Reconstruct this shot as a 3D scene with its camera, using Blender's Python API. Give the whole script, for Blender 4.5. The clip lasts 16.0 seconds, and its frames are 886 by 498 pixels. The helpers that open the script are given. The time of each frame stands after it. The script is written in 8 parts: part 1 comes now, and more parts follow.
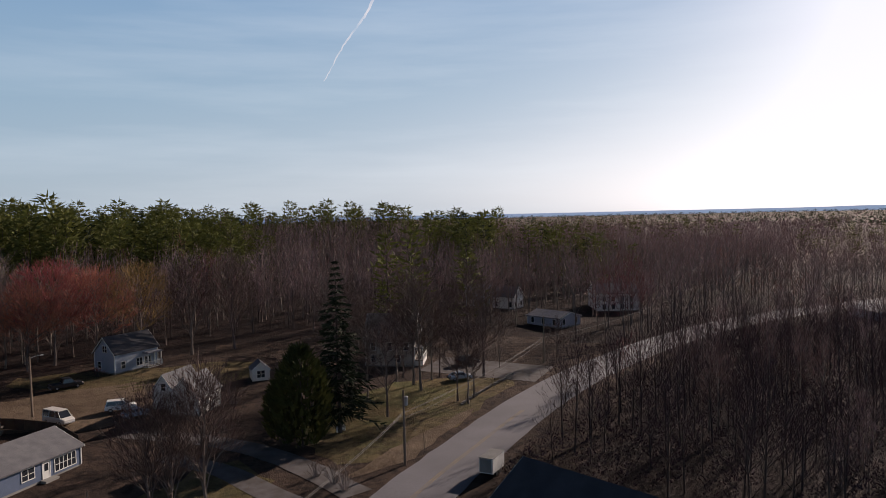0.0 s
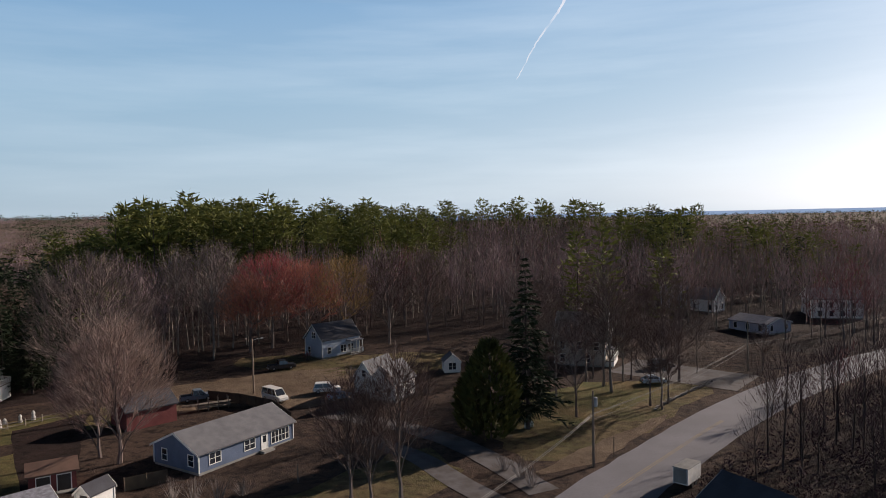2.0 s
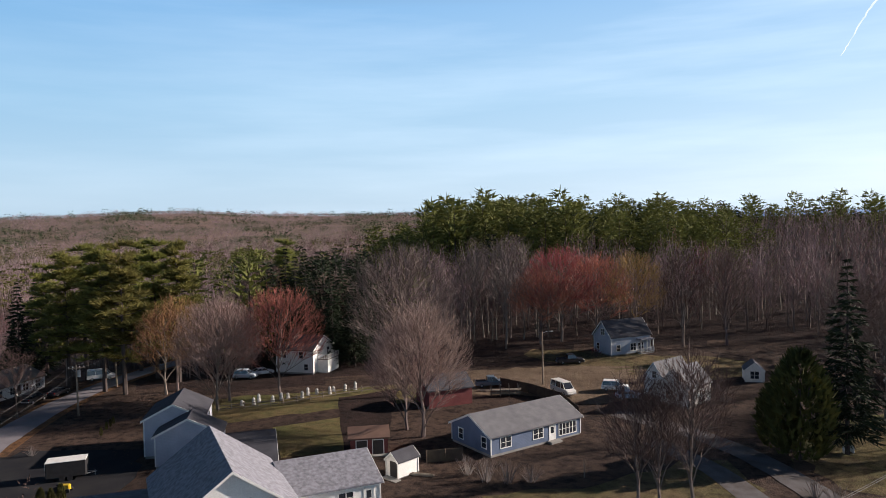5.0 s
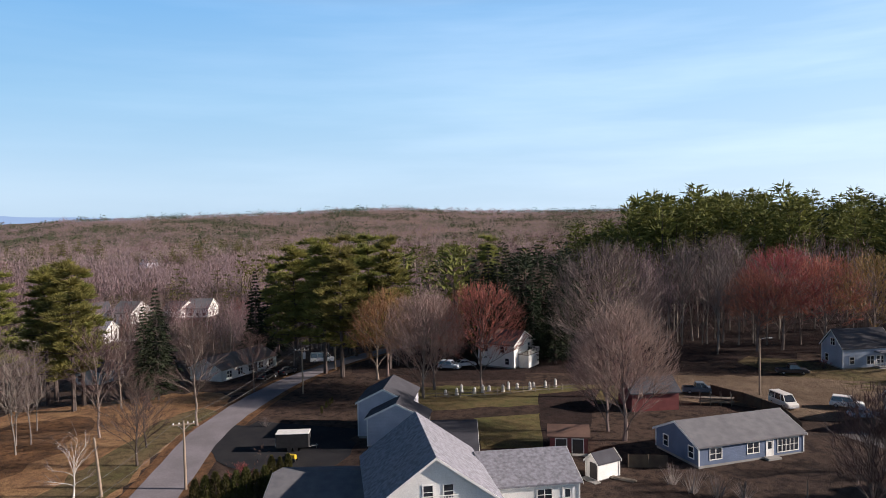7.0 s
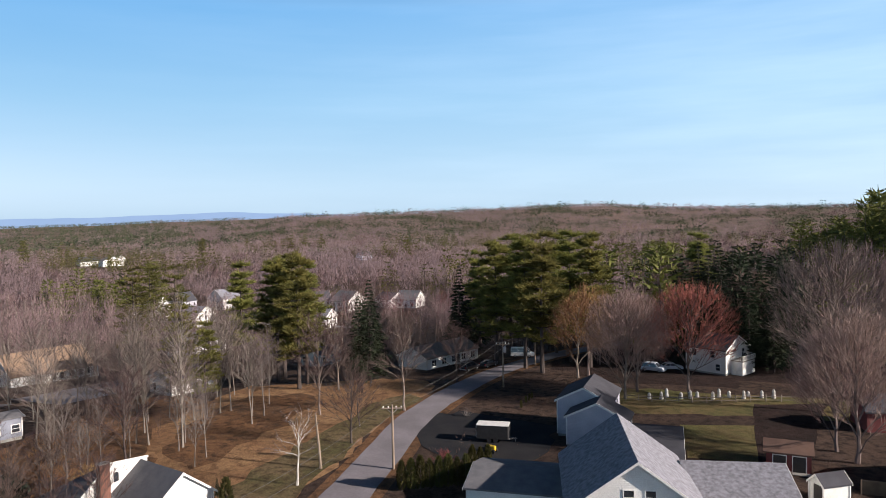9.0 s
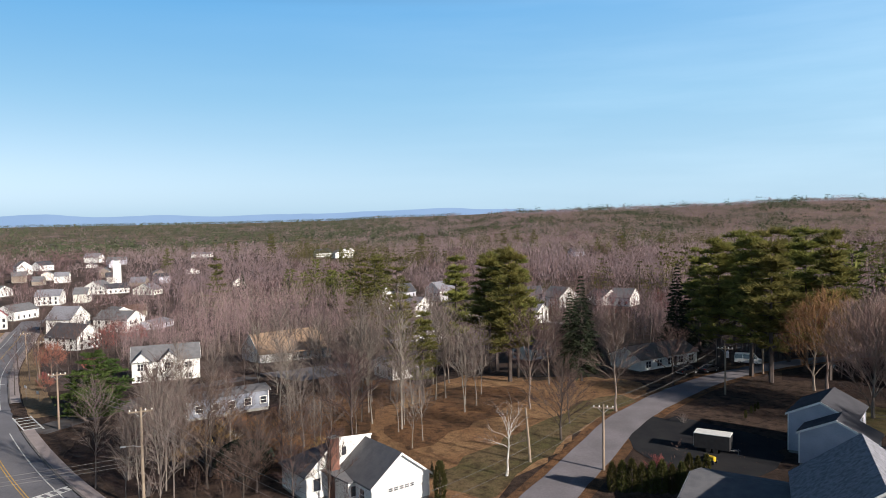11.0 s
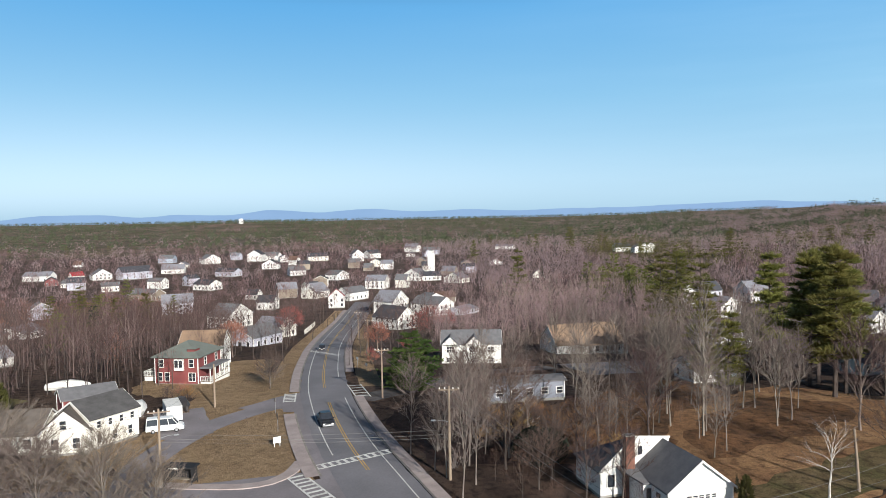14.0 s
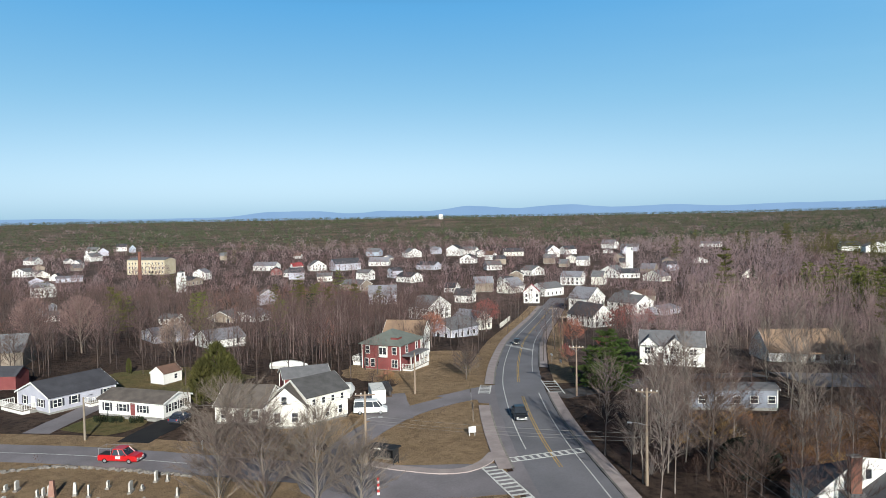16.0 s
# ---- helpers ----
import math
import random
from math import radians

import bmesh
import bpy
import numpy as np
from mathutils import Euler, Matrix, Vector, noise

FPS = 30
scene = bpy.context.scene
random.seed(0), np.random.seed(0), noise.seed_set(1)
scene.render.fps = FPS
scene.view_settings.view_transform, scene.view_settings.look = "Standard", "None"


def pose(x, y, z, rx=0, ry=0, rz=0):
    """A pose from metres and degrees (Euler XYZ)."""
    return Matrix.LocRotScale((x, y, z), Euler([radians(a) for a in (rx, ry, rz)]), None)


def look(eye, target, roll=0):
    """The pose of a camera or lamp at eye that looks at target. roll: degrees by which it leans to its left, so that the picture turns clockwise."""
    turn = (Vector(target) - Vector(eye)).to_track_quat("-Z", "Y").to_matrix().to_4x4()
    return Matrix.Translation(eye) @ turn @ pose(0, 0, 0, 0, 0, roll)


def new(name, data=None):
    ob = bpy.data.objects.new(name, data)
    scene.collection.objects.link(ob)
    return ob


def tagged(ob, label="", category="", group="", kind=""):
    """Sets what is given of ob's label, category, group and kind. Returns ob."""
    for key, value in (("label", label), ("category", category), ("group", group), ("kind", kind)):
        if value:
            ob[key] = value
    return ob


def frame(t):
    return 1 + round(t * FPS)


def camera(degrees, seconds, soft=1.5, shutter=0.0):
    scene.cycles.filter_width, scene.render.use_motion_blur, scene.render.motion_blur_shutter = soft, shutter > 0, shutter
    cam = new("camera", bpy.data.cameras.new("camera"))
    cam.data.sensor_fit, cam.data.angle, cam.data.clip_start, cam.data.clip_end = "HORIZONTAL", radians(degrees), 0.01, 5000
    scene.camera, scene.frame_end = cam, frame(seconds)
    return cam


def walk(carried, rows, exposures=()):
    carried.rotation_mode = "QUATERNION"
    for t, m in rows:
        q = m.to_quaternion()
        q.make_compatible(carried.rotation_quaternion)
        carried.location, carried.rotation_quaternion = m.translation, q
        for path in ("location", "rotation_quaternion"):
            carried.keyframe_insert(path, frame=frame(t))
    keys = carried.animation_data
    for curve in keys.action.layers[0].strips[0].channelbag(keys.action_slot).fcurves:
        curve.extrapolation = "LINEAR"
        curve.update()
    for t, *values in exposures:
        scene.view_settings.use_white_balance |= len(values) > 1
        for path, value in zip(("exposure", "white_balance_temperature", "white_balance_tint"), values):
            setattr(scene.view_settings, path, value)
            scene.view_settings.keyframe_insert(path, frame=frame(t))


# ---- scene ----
cam = camera(63.7, 16.0, 0.75)
EYE = 32.0
walk(cam, [
    (0.0, pose(0, 0, EYE, 87.217, 1.339, -0.034)),
    (0.5, pose(0, 0, EYE, 87.263, 1.275, 3.785)),
    (1.0, pose(0, 0, EYE, 87.304, 1.217, 7.629)),
    (1.5, pose(0, 0, EYE, 87.319, 1.273, 11.413)),
    (2.0, pose(0, 0, EYE, 87.345, 1.319, 15.184)),
    (2.5, pose(0, 0, EYE, 87.374, 1.332, 18.962)),
    (3.0, pose(0, 0, EYE, 87.397, 1.324, 22.785)),
    (3.5, pose(0, 0, EYE, 87.431, 1.330, 26.578)),
    (4.0, pose(0, 0, EYE, 87.456, 1.340, 30.372)),
    (6.5, pose(0, 0, EYE, 87.595, 1.221, 50.367)),
    (7.0, pose(0, 0, EYE, 87.606, 1.211, 54.380)),
    (7.5, pose(0, 0, EYE, 87.622, 1.171, 58.407)),
    (8.0, pose(0, 0, EYE, 87.629, 1.125, 62.440)),
    (8.5, pose(0, 0, EYE, 87.629, 1.122, 66.450)),
    (9.0, pose(0, 0, EYE, 87.620, 1.113, 70.478)),
    (11.5, pose(0, 0, EYE, 87.574, 1.024, 91.505)),
    (12.0, pose(0, 0, EYE, 87.567, 1.017, 95.429)),
    (12.5, pose(0, 0, EYE, 87.552, 0.996, 99.350)),
    (13.0, pose(0, 0, EYE, 87.541, 1.007, 103.247)),
    (13.5, pose(0, 0, EYE, 87.512, 0.990, 107.154)),
    (14.0, pose(0, 0, EYE, 87.497, 0.994, 111.076)),
    (14.5, pose(0, 0, EYE, 87.476, 0.981, 115.008)),
    (15.0, pose(0, 0, EYE, 87.439, 1.028, 118.894)),
    (15.5, pose(0, 0, EYE, 87.421, 1.019, 122.796)),
    (16.0, pose(0, 0, EYE, 87.413, 1.000, 126.709)),
], exposures=[(0.0, -0.01, 7150, 22), (1.0, 0.04, 7050, 20), (2.0, 0.2, 6950, 18), (4.0, 0.55, 6800, 16), (6.5, 0.7, 6650, 18), (9.0, 0.75, 6600, 16), (11.5, 0.66, 6450, 10), (13.5, 0.64, 6270, 8), (16.0, 0.52, 6080, 4)])

# ---------------------------------------------------------------- light
SUN_AZ, SUN_EL = radians(41.0), radians(22.0)
world = bpy.data.worlds.new("sky")
scene.world = world
world.use_nodes = True
wn, wl = world.node_tree.nodes, world.node_tree.links
sky = wn.new("ShaderNodeTexSky")
sky.sky_type, sky.sun_disc = "NISHITA", False
sky.sun_elevation, sky.sun_rotation = SUN_EL, SUN_AZ
sky.altitude, sky.air_density, sky.dust_density, sky.ozone_density = 200, 1.0, 0.9, 2.0
wn["Background"].inputs["Strength"].default_value = 0.066
# clear dry spring air in view: pale at the horizon, blue above, white glare round the sun
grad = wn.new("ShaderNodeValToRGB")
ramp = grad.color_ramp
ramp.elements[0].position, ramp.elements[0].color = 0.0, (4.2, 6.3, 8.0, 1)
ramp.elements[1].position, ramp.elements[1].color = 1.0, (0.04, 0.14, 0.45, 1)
# past 0.28 the sky out of view is darkened to deepen the shadows
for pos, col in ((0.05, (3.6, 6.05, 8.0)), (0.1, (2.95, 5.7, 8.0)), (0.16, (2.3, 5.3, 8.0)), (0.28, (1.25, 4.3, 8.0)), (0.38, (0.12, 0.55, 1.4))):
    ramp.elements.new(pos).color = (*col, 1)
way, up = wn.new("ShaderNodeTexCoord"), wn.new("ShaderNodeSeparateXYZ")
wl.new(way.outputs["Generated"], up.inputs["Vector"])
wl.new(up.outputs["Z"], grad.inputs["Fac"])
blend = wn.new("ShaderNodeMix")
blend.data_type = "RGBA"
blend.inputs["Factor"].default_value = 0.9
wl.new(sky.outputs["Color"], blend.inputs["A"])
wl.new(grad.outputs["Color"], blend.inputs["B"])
grey, less, glare = wn.new("ShaderNodeRGBToBW"), wn.new("ShaderNodeMath"), wn.new("ShaderNodeMix")
less.operation, less.use_clamp = "SUBTRACT", False
less.inputs[1].default_value = 5.3
floor_at = wn.new("ShaderNodeMath")
floor_at.operation = "SMOOTH_MAX"
floor_at.inputs[1].default_value, floor_at.inputs[2].default_value = 0.0, 4.0
cap = wn.new("ShaderNodeMath")
cap.operation = "MINIMUM"
cap.inputs[1].default_value = 8.0
wl.new(sky.outputs["Color"], grey.inputs["Color"])
wl.new(grey.outputs["Val"], less.inputs[0])
wl.new(less.outputs[0], floor_at.inputs[0])
tone = wn.new("ShaderNodeMix")
tone.data_type, tone.blend_type = "RGBA", "MULTIPLY"
tone.inputs["Factor"].default_value = 1.0
tone.inputs["B"].default_value = (1.3, 1.15, 1.05, 1)
wl.new(floor_at.outputs[0], cap.inputs[0])
wl.new(cap.outputs[0], tone.inputs["A"])
glare.data_type, glare.blend_type = "RGBA", "ADD"
glare.inputs["Factor"].default_value = 1.0
wl.new(blend.outputs["Result"], glare.inputs["A"])
wl.new(tone.outputs["Result"], glare.inputs["B"])
# thin high cirrus on the sun's side of the sky
spread = wn.new("ShaderNodeMapping")
spread.inputs["Scale"].default_value = (1.6, 1.6, 16.0)
spread.inputs["Rotation"].default_value = (0.05, -0.06, 0.0)
wl.new(way.outputs["Generated"], spread.inputs["Vector"])
wisp = wn.new("ShaderNodeTexNoise")
wisp.inputs["Scale"].default_value, wisp.inputs["Detail"].default_value, wisp.inputs["Roughness"].default_value = 1.6, 5.0, 0.55
wl.new(spread.outputs["Vector"], wisp.inputs["Vector"])
amount = wn.new("ShaderNodeMapRange")
amount.inputs["From Min"].default_value, amount.inputs["From Max"].default_value, amount.inputs["To Max"].default_value = 0.4, 0.85, 0.46
amount.inputs["To Min"].default_value = 0.24
wl.new(wisp.outputs["Fac"], amount.inputs["Value"])
toward = wn.new("ShaderNodeVectorMath")
toward.operation = "DOT_PRODUCT"
toward.inputs[1].default_value = (math.sin(SUN_AZ), math.cos(SUN_AZ), 0.0)
wl.new(way.outputs["Generated"], toward.inputs[0])
side = wn.new("ShaderNodeMapRange")
side.inputs["From Min"].default_value, side.inputs["From Max"].default_value = -0.95, 0.95
wl.new(toward.outputs["Value"], side.inputs["Value"])
both = wn.new("ShaderNodeMath")
both.operation = "MULTIPLY"
wl.new(amount.outputs["Result"], both.inputs[0])
wl.new(side.outputs["Result"], both.inputs[1])
# the veil is faded out overhead to cut fill light in the shade
low = wn.new("ShaderNodeMapRange")
low.interpolation_type = "SMOOTHSTEP"
low.inputs["From Min"].default_value, low.inputs["From Max"].default_value = 0.55, 0.2
wl.new(up.outputs["Z"], low.inputs["Value"])
film_of_cloud = wn.new("ShaderNodeMath")
film_of_cloud.operation = "MULTIPLY"
wl.new(both.outputs[0], film_of_cloud.inputs[0])
wl.new(low.outputs["Result"], film_of_cloud.inputs[1])
veil = wn.new("ShaderNodeMix")
veil.data_type = "RGBA"
veil.inputs["B"].default_value = (12.8, 15.2, 16.6, 1)
wl.new(film_of_cloud.outputs[0], veil.inputs["Factor"])
wl.new(glare.outputs["Result"], veil.inputs["A"])
wl.new(veil.outputs["Result"], wn["Background"].inputs["Color"])
sun = new("sun", bpy.data.lights.new("sun", "SUN"))
sun.data.energy, sun.data.angle, sun.data.color = 5.0, radians(0.5), (1.0, 0.92, 0.82)
S = Vector((math.sin(SUN_AZ) * math.cos(SUN_EL), math.cos(SUN_AZ) * math.cos(SUN_EL), math.sin(SUN_EL)))
sun.matrix_world = look(S * 100, (0, 0, 0))


# ---------------------------------------------------------------- materials
def material(name, color, rough=0.9, second=None, scale=3.0, fine=40.0, bump=0.2, metal=0.0, vary=0.0, kind="", streak=1.0, spec=0.3):
    """A surface with stains at one scale and grain at another. vary: how far alike pieces differ."""
    m = bpy.data.materials.new(name)
    m.use_nodes = True
    n, l = m.node_tree.nodes, m.node_tree.links
    b = n["Principled BSDF"]
    b.inputs["Roughness"].default_value, b.inputs["Metallic"].default_value = rough, metal
    b.inputs["Specular IOR Level"].default_value = spec
    second = second or tuple(c * 0.72 for c in color)
    co = n.new("ShaderNodeTexCoord")
    mp = n.new("ShaderNodeMapping")
    mp.inputs["Scale"].default_value = (1, 1, streak)
    l.new(co.outputs["Object"], mp.inputs["Vector"])
    big, small = n.new("ShaderNodeTexNoise"), n.new("ShaderNodeTexNoise")
    big.inputs["Scale"].default_value, big.inputs["Detail"].default_value = scale, 4
    small.inputs["Scale"].default_value, small.inputs["Detail"].default_value = fine, 2
    for q in (big, small):
        l.new(mp.outputs["Vector"], q.inputs["Vector"])
    ramp = n.new("ShaderNodeMapRange")
    ramp.inputs["From Min"].default_value, ramp.inputs["From Max"].default_value = 0.35, 0.68
    l.new(big.outputs["Fac"], ramp.inputs["Value"])
    mix = n.new("ShaderNodeMix")
    mix.data_type = "RGBA"
    mix.inputs["A"].default_value, mix.inputs["B"].default_value = (*color, 1), (*second, 1)
    l.new(ramp.outputs["Result"], mix.inputs["Factor"])
    hsv = n.new("ShaderNodeHueSaturation")
    l.new(mix.outputs["Result"], hsv.inputs["Color"])
    grain = n.new("ShaderNodeMapRange")
    grain.inputs["To Min"].default_value, grain.inputs["To Max"].default_value = 0.8, 1.2
    l.new(small.outputs["Fac"], grain.inputs["Value"])
    value = grain.outputs["Result"]
    if vary:
        info = n.new("ShaderNodeObjectInfo")
        isle = n.new("ShaderNodeNewGeometry")
        add = n.new("ShaderNodeMath")
        add.operation = "ADD"
        l.new(info.outputs["Random"], add.inputs[0])
        l.new(isle.outputs["Random Per Island"], add.inputs[1])
        r = n.new("ShaderNodeMapRange")
        r.inputs["From Max"].default_value = 2.0
        r.inputs["To Min"].default_value, r.inputs["To Max"].default_value = 1 - vary, 1 + vary
        l.new(add.outputs[0], r.inputs["Value"])
        mul = n.new("ShaderNodeMath")
        mul.operation = "MULTIPLY"
        l.new(r.outputs["Result"], mul.inputs[0])
        l.new(value, mul.inputs[1])
        value = mul.outputs[0]
        hue = n.new("ShaderNodeMapRange")
        hue.inputs["To Min"].default_value, hue.inputs["To Max"].default_value = 0.5 - vary * 0.06, 0.5 + vary * 0.06
        l.new(info.outputs["Random"], hue.inputs["Value"])
        l.new(hue.outputs["Result"], hsv.inputs["Hue"])
    l.new(value, hsv.inputs["Value"])
    l.new(hsv.outputs["Color"], b.inputs["Base Color"])
    height = small.outputs["Fac"]
    if kind:
        wave = n.new("ShaderNodeTexWave")
        wave.wave_profile = "SAW"
        wave.bands_direction = {"siding": "Z", "shingle": "Z", "planks": "X", "ribs": "X"}[kind]
        wave.inputs["Scale"].default_value = {"siding": 1.6, "shingle": 1.4, "planks": 1.2, "ribs": 1.0}[kind]
        wave.inputs["Distortion"].default_value = 0.4 if kind == "shingle" else 0.0
        l.new(co.outputs["Object"], wave.inputs["Vector"])
        add = n.new("ShaderNodeMath")
        add.operation = "ADD"
        l.new(wave.outputs["Fac"], add.inputs[0])
        l.new(height, add.inputs[1])
        height = add.outputs[0]
    if bump:
        bp = n.new("ShaderNodeBump")
        bp.inputs["Strength"].default_value, bp.inputs["Distance"].default_value = bump, 0.03
        l.new(height, bp.inputs["Height"])
        l.new(bp.outputs["Normal"], b.inputs["Normal"])
    return m


def earth(name, color, second, dark, patches=0.05, clumps=0.7, grain=7.0, amount=0.55):
    """Ground cover: broad drifts of two tones, darker clumps, and a coarse grain."""
    m = bpy.data.materials.new(name)
    m.use_nodes = True
    n, l = m.node_tree.nodes, m.node_tree.links
    b = n["Principled BSDF"]
    b.inputs["Roughness"].default_value, b.inputs["Specular IOR Level"].default_value = 0.95, 0.15
    co = n.new("ShaderNodeTexCoord")
    fac = []
    for scale, detail, lo, hi in ((patches, 5, 0.38, 0.62), (clumps, 6, 0.46, 0.66), (grain, 3, 0.25, 0.75)):
        t, r = n.new("ShaderNodeTexNoise"), n.new("ShaderNodeMapRange")
        t.inputs["Scale"].default_value, t.inputs["Detail"].default_value, t.inputs["Roughness"].default_value = scale, detail, 0.65
        r.inputs["From Min"].default_value, r.inputs["From Max"].default_value = lo, hi
        l.new(co.outputs["Object"], t.inputs["Vector"])
        l.new(t.outputs["Fac"], r.inputs["Value"])
        fac.append(r)
    one, two = n.new("ShaderNodeMix"), n.new("ShaderNodeMix")
    for q in (one, two):
        q.data_type = "RGBA"
    one.inputs["A"].default_value, one.inputs["B"].default_value, two.inputs["B"].default_value = (*color, 1), (*second, 1), (*dark, 1)
    l.new(fac[0].outputs["Result"], one.inputs["Factor"])
    l.new(one.outputs["Result"], two.inputs["A"])
    fac[1].inputs["To Max"].default_value = amount
    l.new(fac[1].outputs["Result"], two.inputs["Factor"])
    fac[2].inputs["To Min"].default_value, fac[2].inputs["To Max"].default_value = 0.4, 1.6
    hsv = n.new("ShaderNodeHueSaturation")
    l.new(two.outputs["Result"], hsv.inputs["Color"])
    l.new(fac[2].outputs["Result"], hsv.inputs["Value"])
    l.new(hsv.outputs["Color"], b.inputs["Base Color"])
    bp = n.new("ShaderNodeBump")
    bp.inputs["Strength"].default_value, bp.inputs["Distance"].default_value = 1.0, 0.3
    l.new(fac[2].outputs["Result"], bp.inputs["Height"])
    l.new(bp.outputs["Normal"], b.inputs["Normal"])
    return m


def foliage(name, color, second, vary=0.35, through_light=0.08):
    """Needles and twigs: matt, some light goes through, each clump its own tone."""
    m = material(name, color, 0.85, second, 0.35, 6.0, 0.0, vary=vary, spec=0.15)
    n, l = m.node_tree.nodes, m.node_tree.links
    b, out = n["Principled BSDF"], n["Material Output"]
    t = n.new("ShaderNodeBsdfTranslucent")
    mixer = n.new("ShaderNodeMixShader")
    mixer.inputs["Fac"].default_value = through_light
    l.new(b.inputs["Base Color"].links[0].from_socket, t.inputs["Color"])
    l.new(b.outputs["BSDF"], mixer.inputs[1])
    l.new(t.outputs["BSDF"], mixer.inputs[2])
    l.new(mixer.outputs["Shader"], out.inputs["Surface"])
    return m


M = {}
M["ground"] = earth("leaf_litter_and_dead_grass", (0.115, 0.0754, 0.057), (0.0639, 0.0426, 0.0343), (0.0195, 0.0134, 0.011), amount=0.9)
M["lawn_tan"] = earth("dormant_grass", (0.406, 0.285, 0.172), (0.296, 0.204, 0.119), (0.156, 0.105, 0.0624), 0.1, amount=0.55)
M["yards"] = earth("bleached_yards", (0.122, 0.0854, 0.072), (0.0842, 0.0584, 0.049), (0.0405, 0.0272, 0.023), 0.03, 0.12, 2.0, 0.7)
M["woods_floor"] = earth("pale_leaf_litter_and_young_pine", (0.195, 0.133, 0.111), (0.0663, 0.0686, 0.0351), (0.078, 0.0515, 0.0429), 0.01, 0.06, 0.8, 0.6)
M["lawn_rough"] = earth("rough_spring_grass", (0.211, 0.152, 0.0819), (0.133, 0.117, 0.0507), (0.0624, 0.0429, 0.0257), 0.14, amount=0.8)
# ground colour with tree shade already put into it
M["shade_ground"] = earth("shade_darkened_ground", (0.053, 0.0312, 0.0267), (0.0343, 0.0225, 0.0197), (0.0156, 0.01, 0.0091), 0.14, amount=0.8)
M["straw"] = foliage("dead_straw", (0.234, 0.156, 0.0858), (0.156, 0.0975, 0.0546), 0.5)
M["lawn_green"] = earth("waking_grass", (0.148, 0.144, 0.0546), (0.218, 0.156, 0.0741), (0.078, 0.0702, 0.0312), 0.12, amount=0.6)
M["orange_grass"] = earth("orange_dead_grass", (0.419, 0.253, 0.13), (0.302, 0.166, 0.0852), (0.126, 0.0686, 0.0394), 0.1, amount=0.75)
M["dirt"] = earth("packed_dirt", (0.25, 0.183, 0.129), (0.172, 0.121, 0.0819), (0.109, 0.0741, 0.0507), 0.12, 0.4)
M["litter"] = earth("rust_leaf_litter", (0.257, 0.133, 0.0647), (0.152, 0.0856, 0.0476), (0.0571, 0.0343, 0.0228), 0.1, amount=0.8)
M["asphalt"] = material("worn_asphalt", (0.183, 0.178, 0.196), 0.9, (0.136, 0.133, 0.146), 0.12, 5.0, 0.3)
M["asphalt_old"] = material("bleached_asphalt", (0.226, 0.207, 0.223), 0.9, (0.156, 0.143, 0.153), 0.15, 4.0, 0.3)
M["asphalt_drive"] = material("gritty_drive_asphalt", (0.117, 0.108, 0.111), 0.95, (0.0702, 0.0585, 0.0532), 0.5, 5.0, 0.4)
M["asphalt_new"] = material("fresh_asphalt", (0.0218, 0.0218, 0.025), 0.85, (0.0312, 0.0312, 0.0325), 0.3, 5.0, 0.3, spec=0.08)
M["concrete"] = material("walk_concrete", (0.367, 0.312, 0.3), 0.9, (0.281, 0.234, 0.228), 0.5, 6.0, 0.2)
M["granite"] = material("granite", (0.234, 0.215, 0.195), 0.85, (0.156, 0.14, 0.129), 1.5, 14.0, 0.3, vary=0.25)
M["white_line"] = material("road_paint_white", (0.648, 0.648, 0.63), 0.8, (0.45, 0.45, 0.432), 0.7, 9.0, 0.1)
M["yellow_line"] = material("road_paint_yellow", (0.527, 0.34, 0.085), 0.8, (0.357, 0.246, 0.0935), 0.7, 9.0, 0.1)
M["yellow_worn"] = material("worn_yellow_paint", (0.3, 0.225, 0.12), 0.85, (0.17, 0.15, 0.13), 0.6, 9.0, 0.1)
M["bark"] = material("grey_bark", (0.0859, 0.0663, 0.0598), 0.95, (0.053, 0.0398, 0.0365), 0.8, 9.0, 0.5, vary=0.25, streak=0.3)
M["bark_pale"] = material("pale_bark", (0.264, 0.23, 0.216), 0.9, (0.145, 0.119, 0.108), 0.8, 9.0, 0.4, vary=0.2, streak=0.3)
M["bark_ash"] = material("ash_grey_bark", (0.205, 0.175, 0.155), 0.9, (0.115, 0.095, 0.082), 0.8, 9.0, 0.4, vary=0.3, streak=0.3)
M["twigs_rust"] = foliage("rust_brown_brush", (0.135, 0.08, 0.062), (0.095, 0.056, 0.046), 0.35)
M["twigs"] = foliage("brown_twigs", (0.113, 0.0756, 0.0669), (0.0785, 0.0512, 0.0468))
M["twigs_grey"] = foliage("grey_twigs", (0.201, 0.153, 0.135), (0.138, 0.103, 0.0928))
M["woods_twigs"] = foliage("mauve_brown_crowns", (0.183, 0.119, 0.117), (0.129, 0.0819, 0.0824), 0.2, 0.18)
M["woods_grey"] = foliage("mauve_grey_crowns", (0.289, 0.201, 0.206), (0.211, 0.143, 0.146), 0.2, 0.12)
# mauve crowns paled to carry haze and sunlight far off
M["hazed_woods"] = foliage("haze_paled_far_crowns", (0.33, 0.24, 0.24), (0.25, 0.178, 0.178), 0.15, 0.5)
M["twigs_ash"] = foliage("tan_ash_twigs", (0.168, 0.132, 0.115), (0.118, 0.09, 0.078))
# the thicket's backlit shade is put into this dark purplish colour
M["twigs_dark"] = foliage("backlit_shade_twigs", (0.075, 0.043, 0.05), (0.052, 0.03, 0.036), 0.3, 0.03)
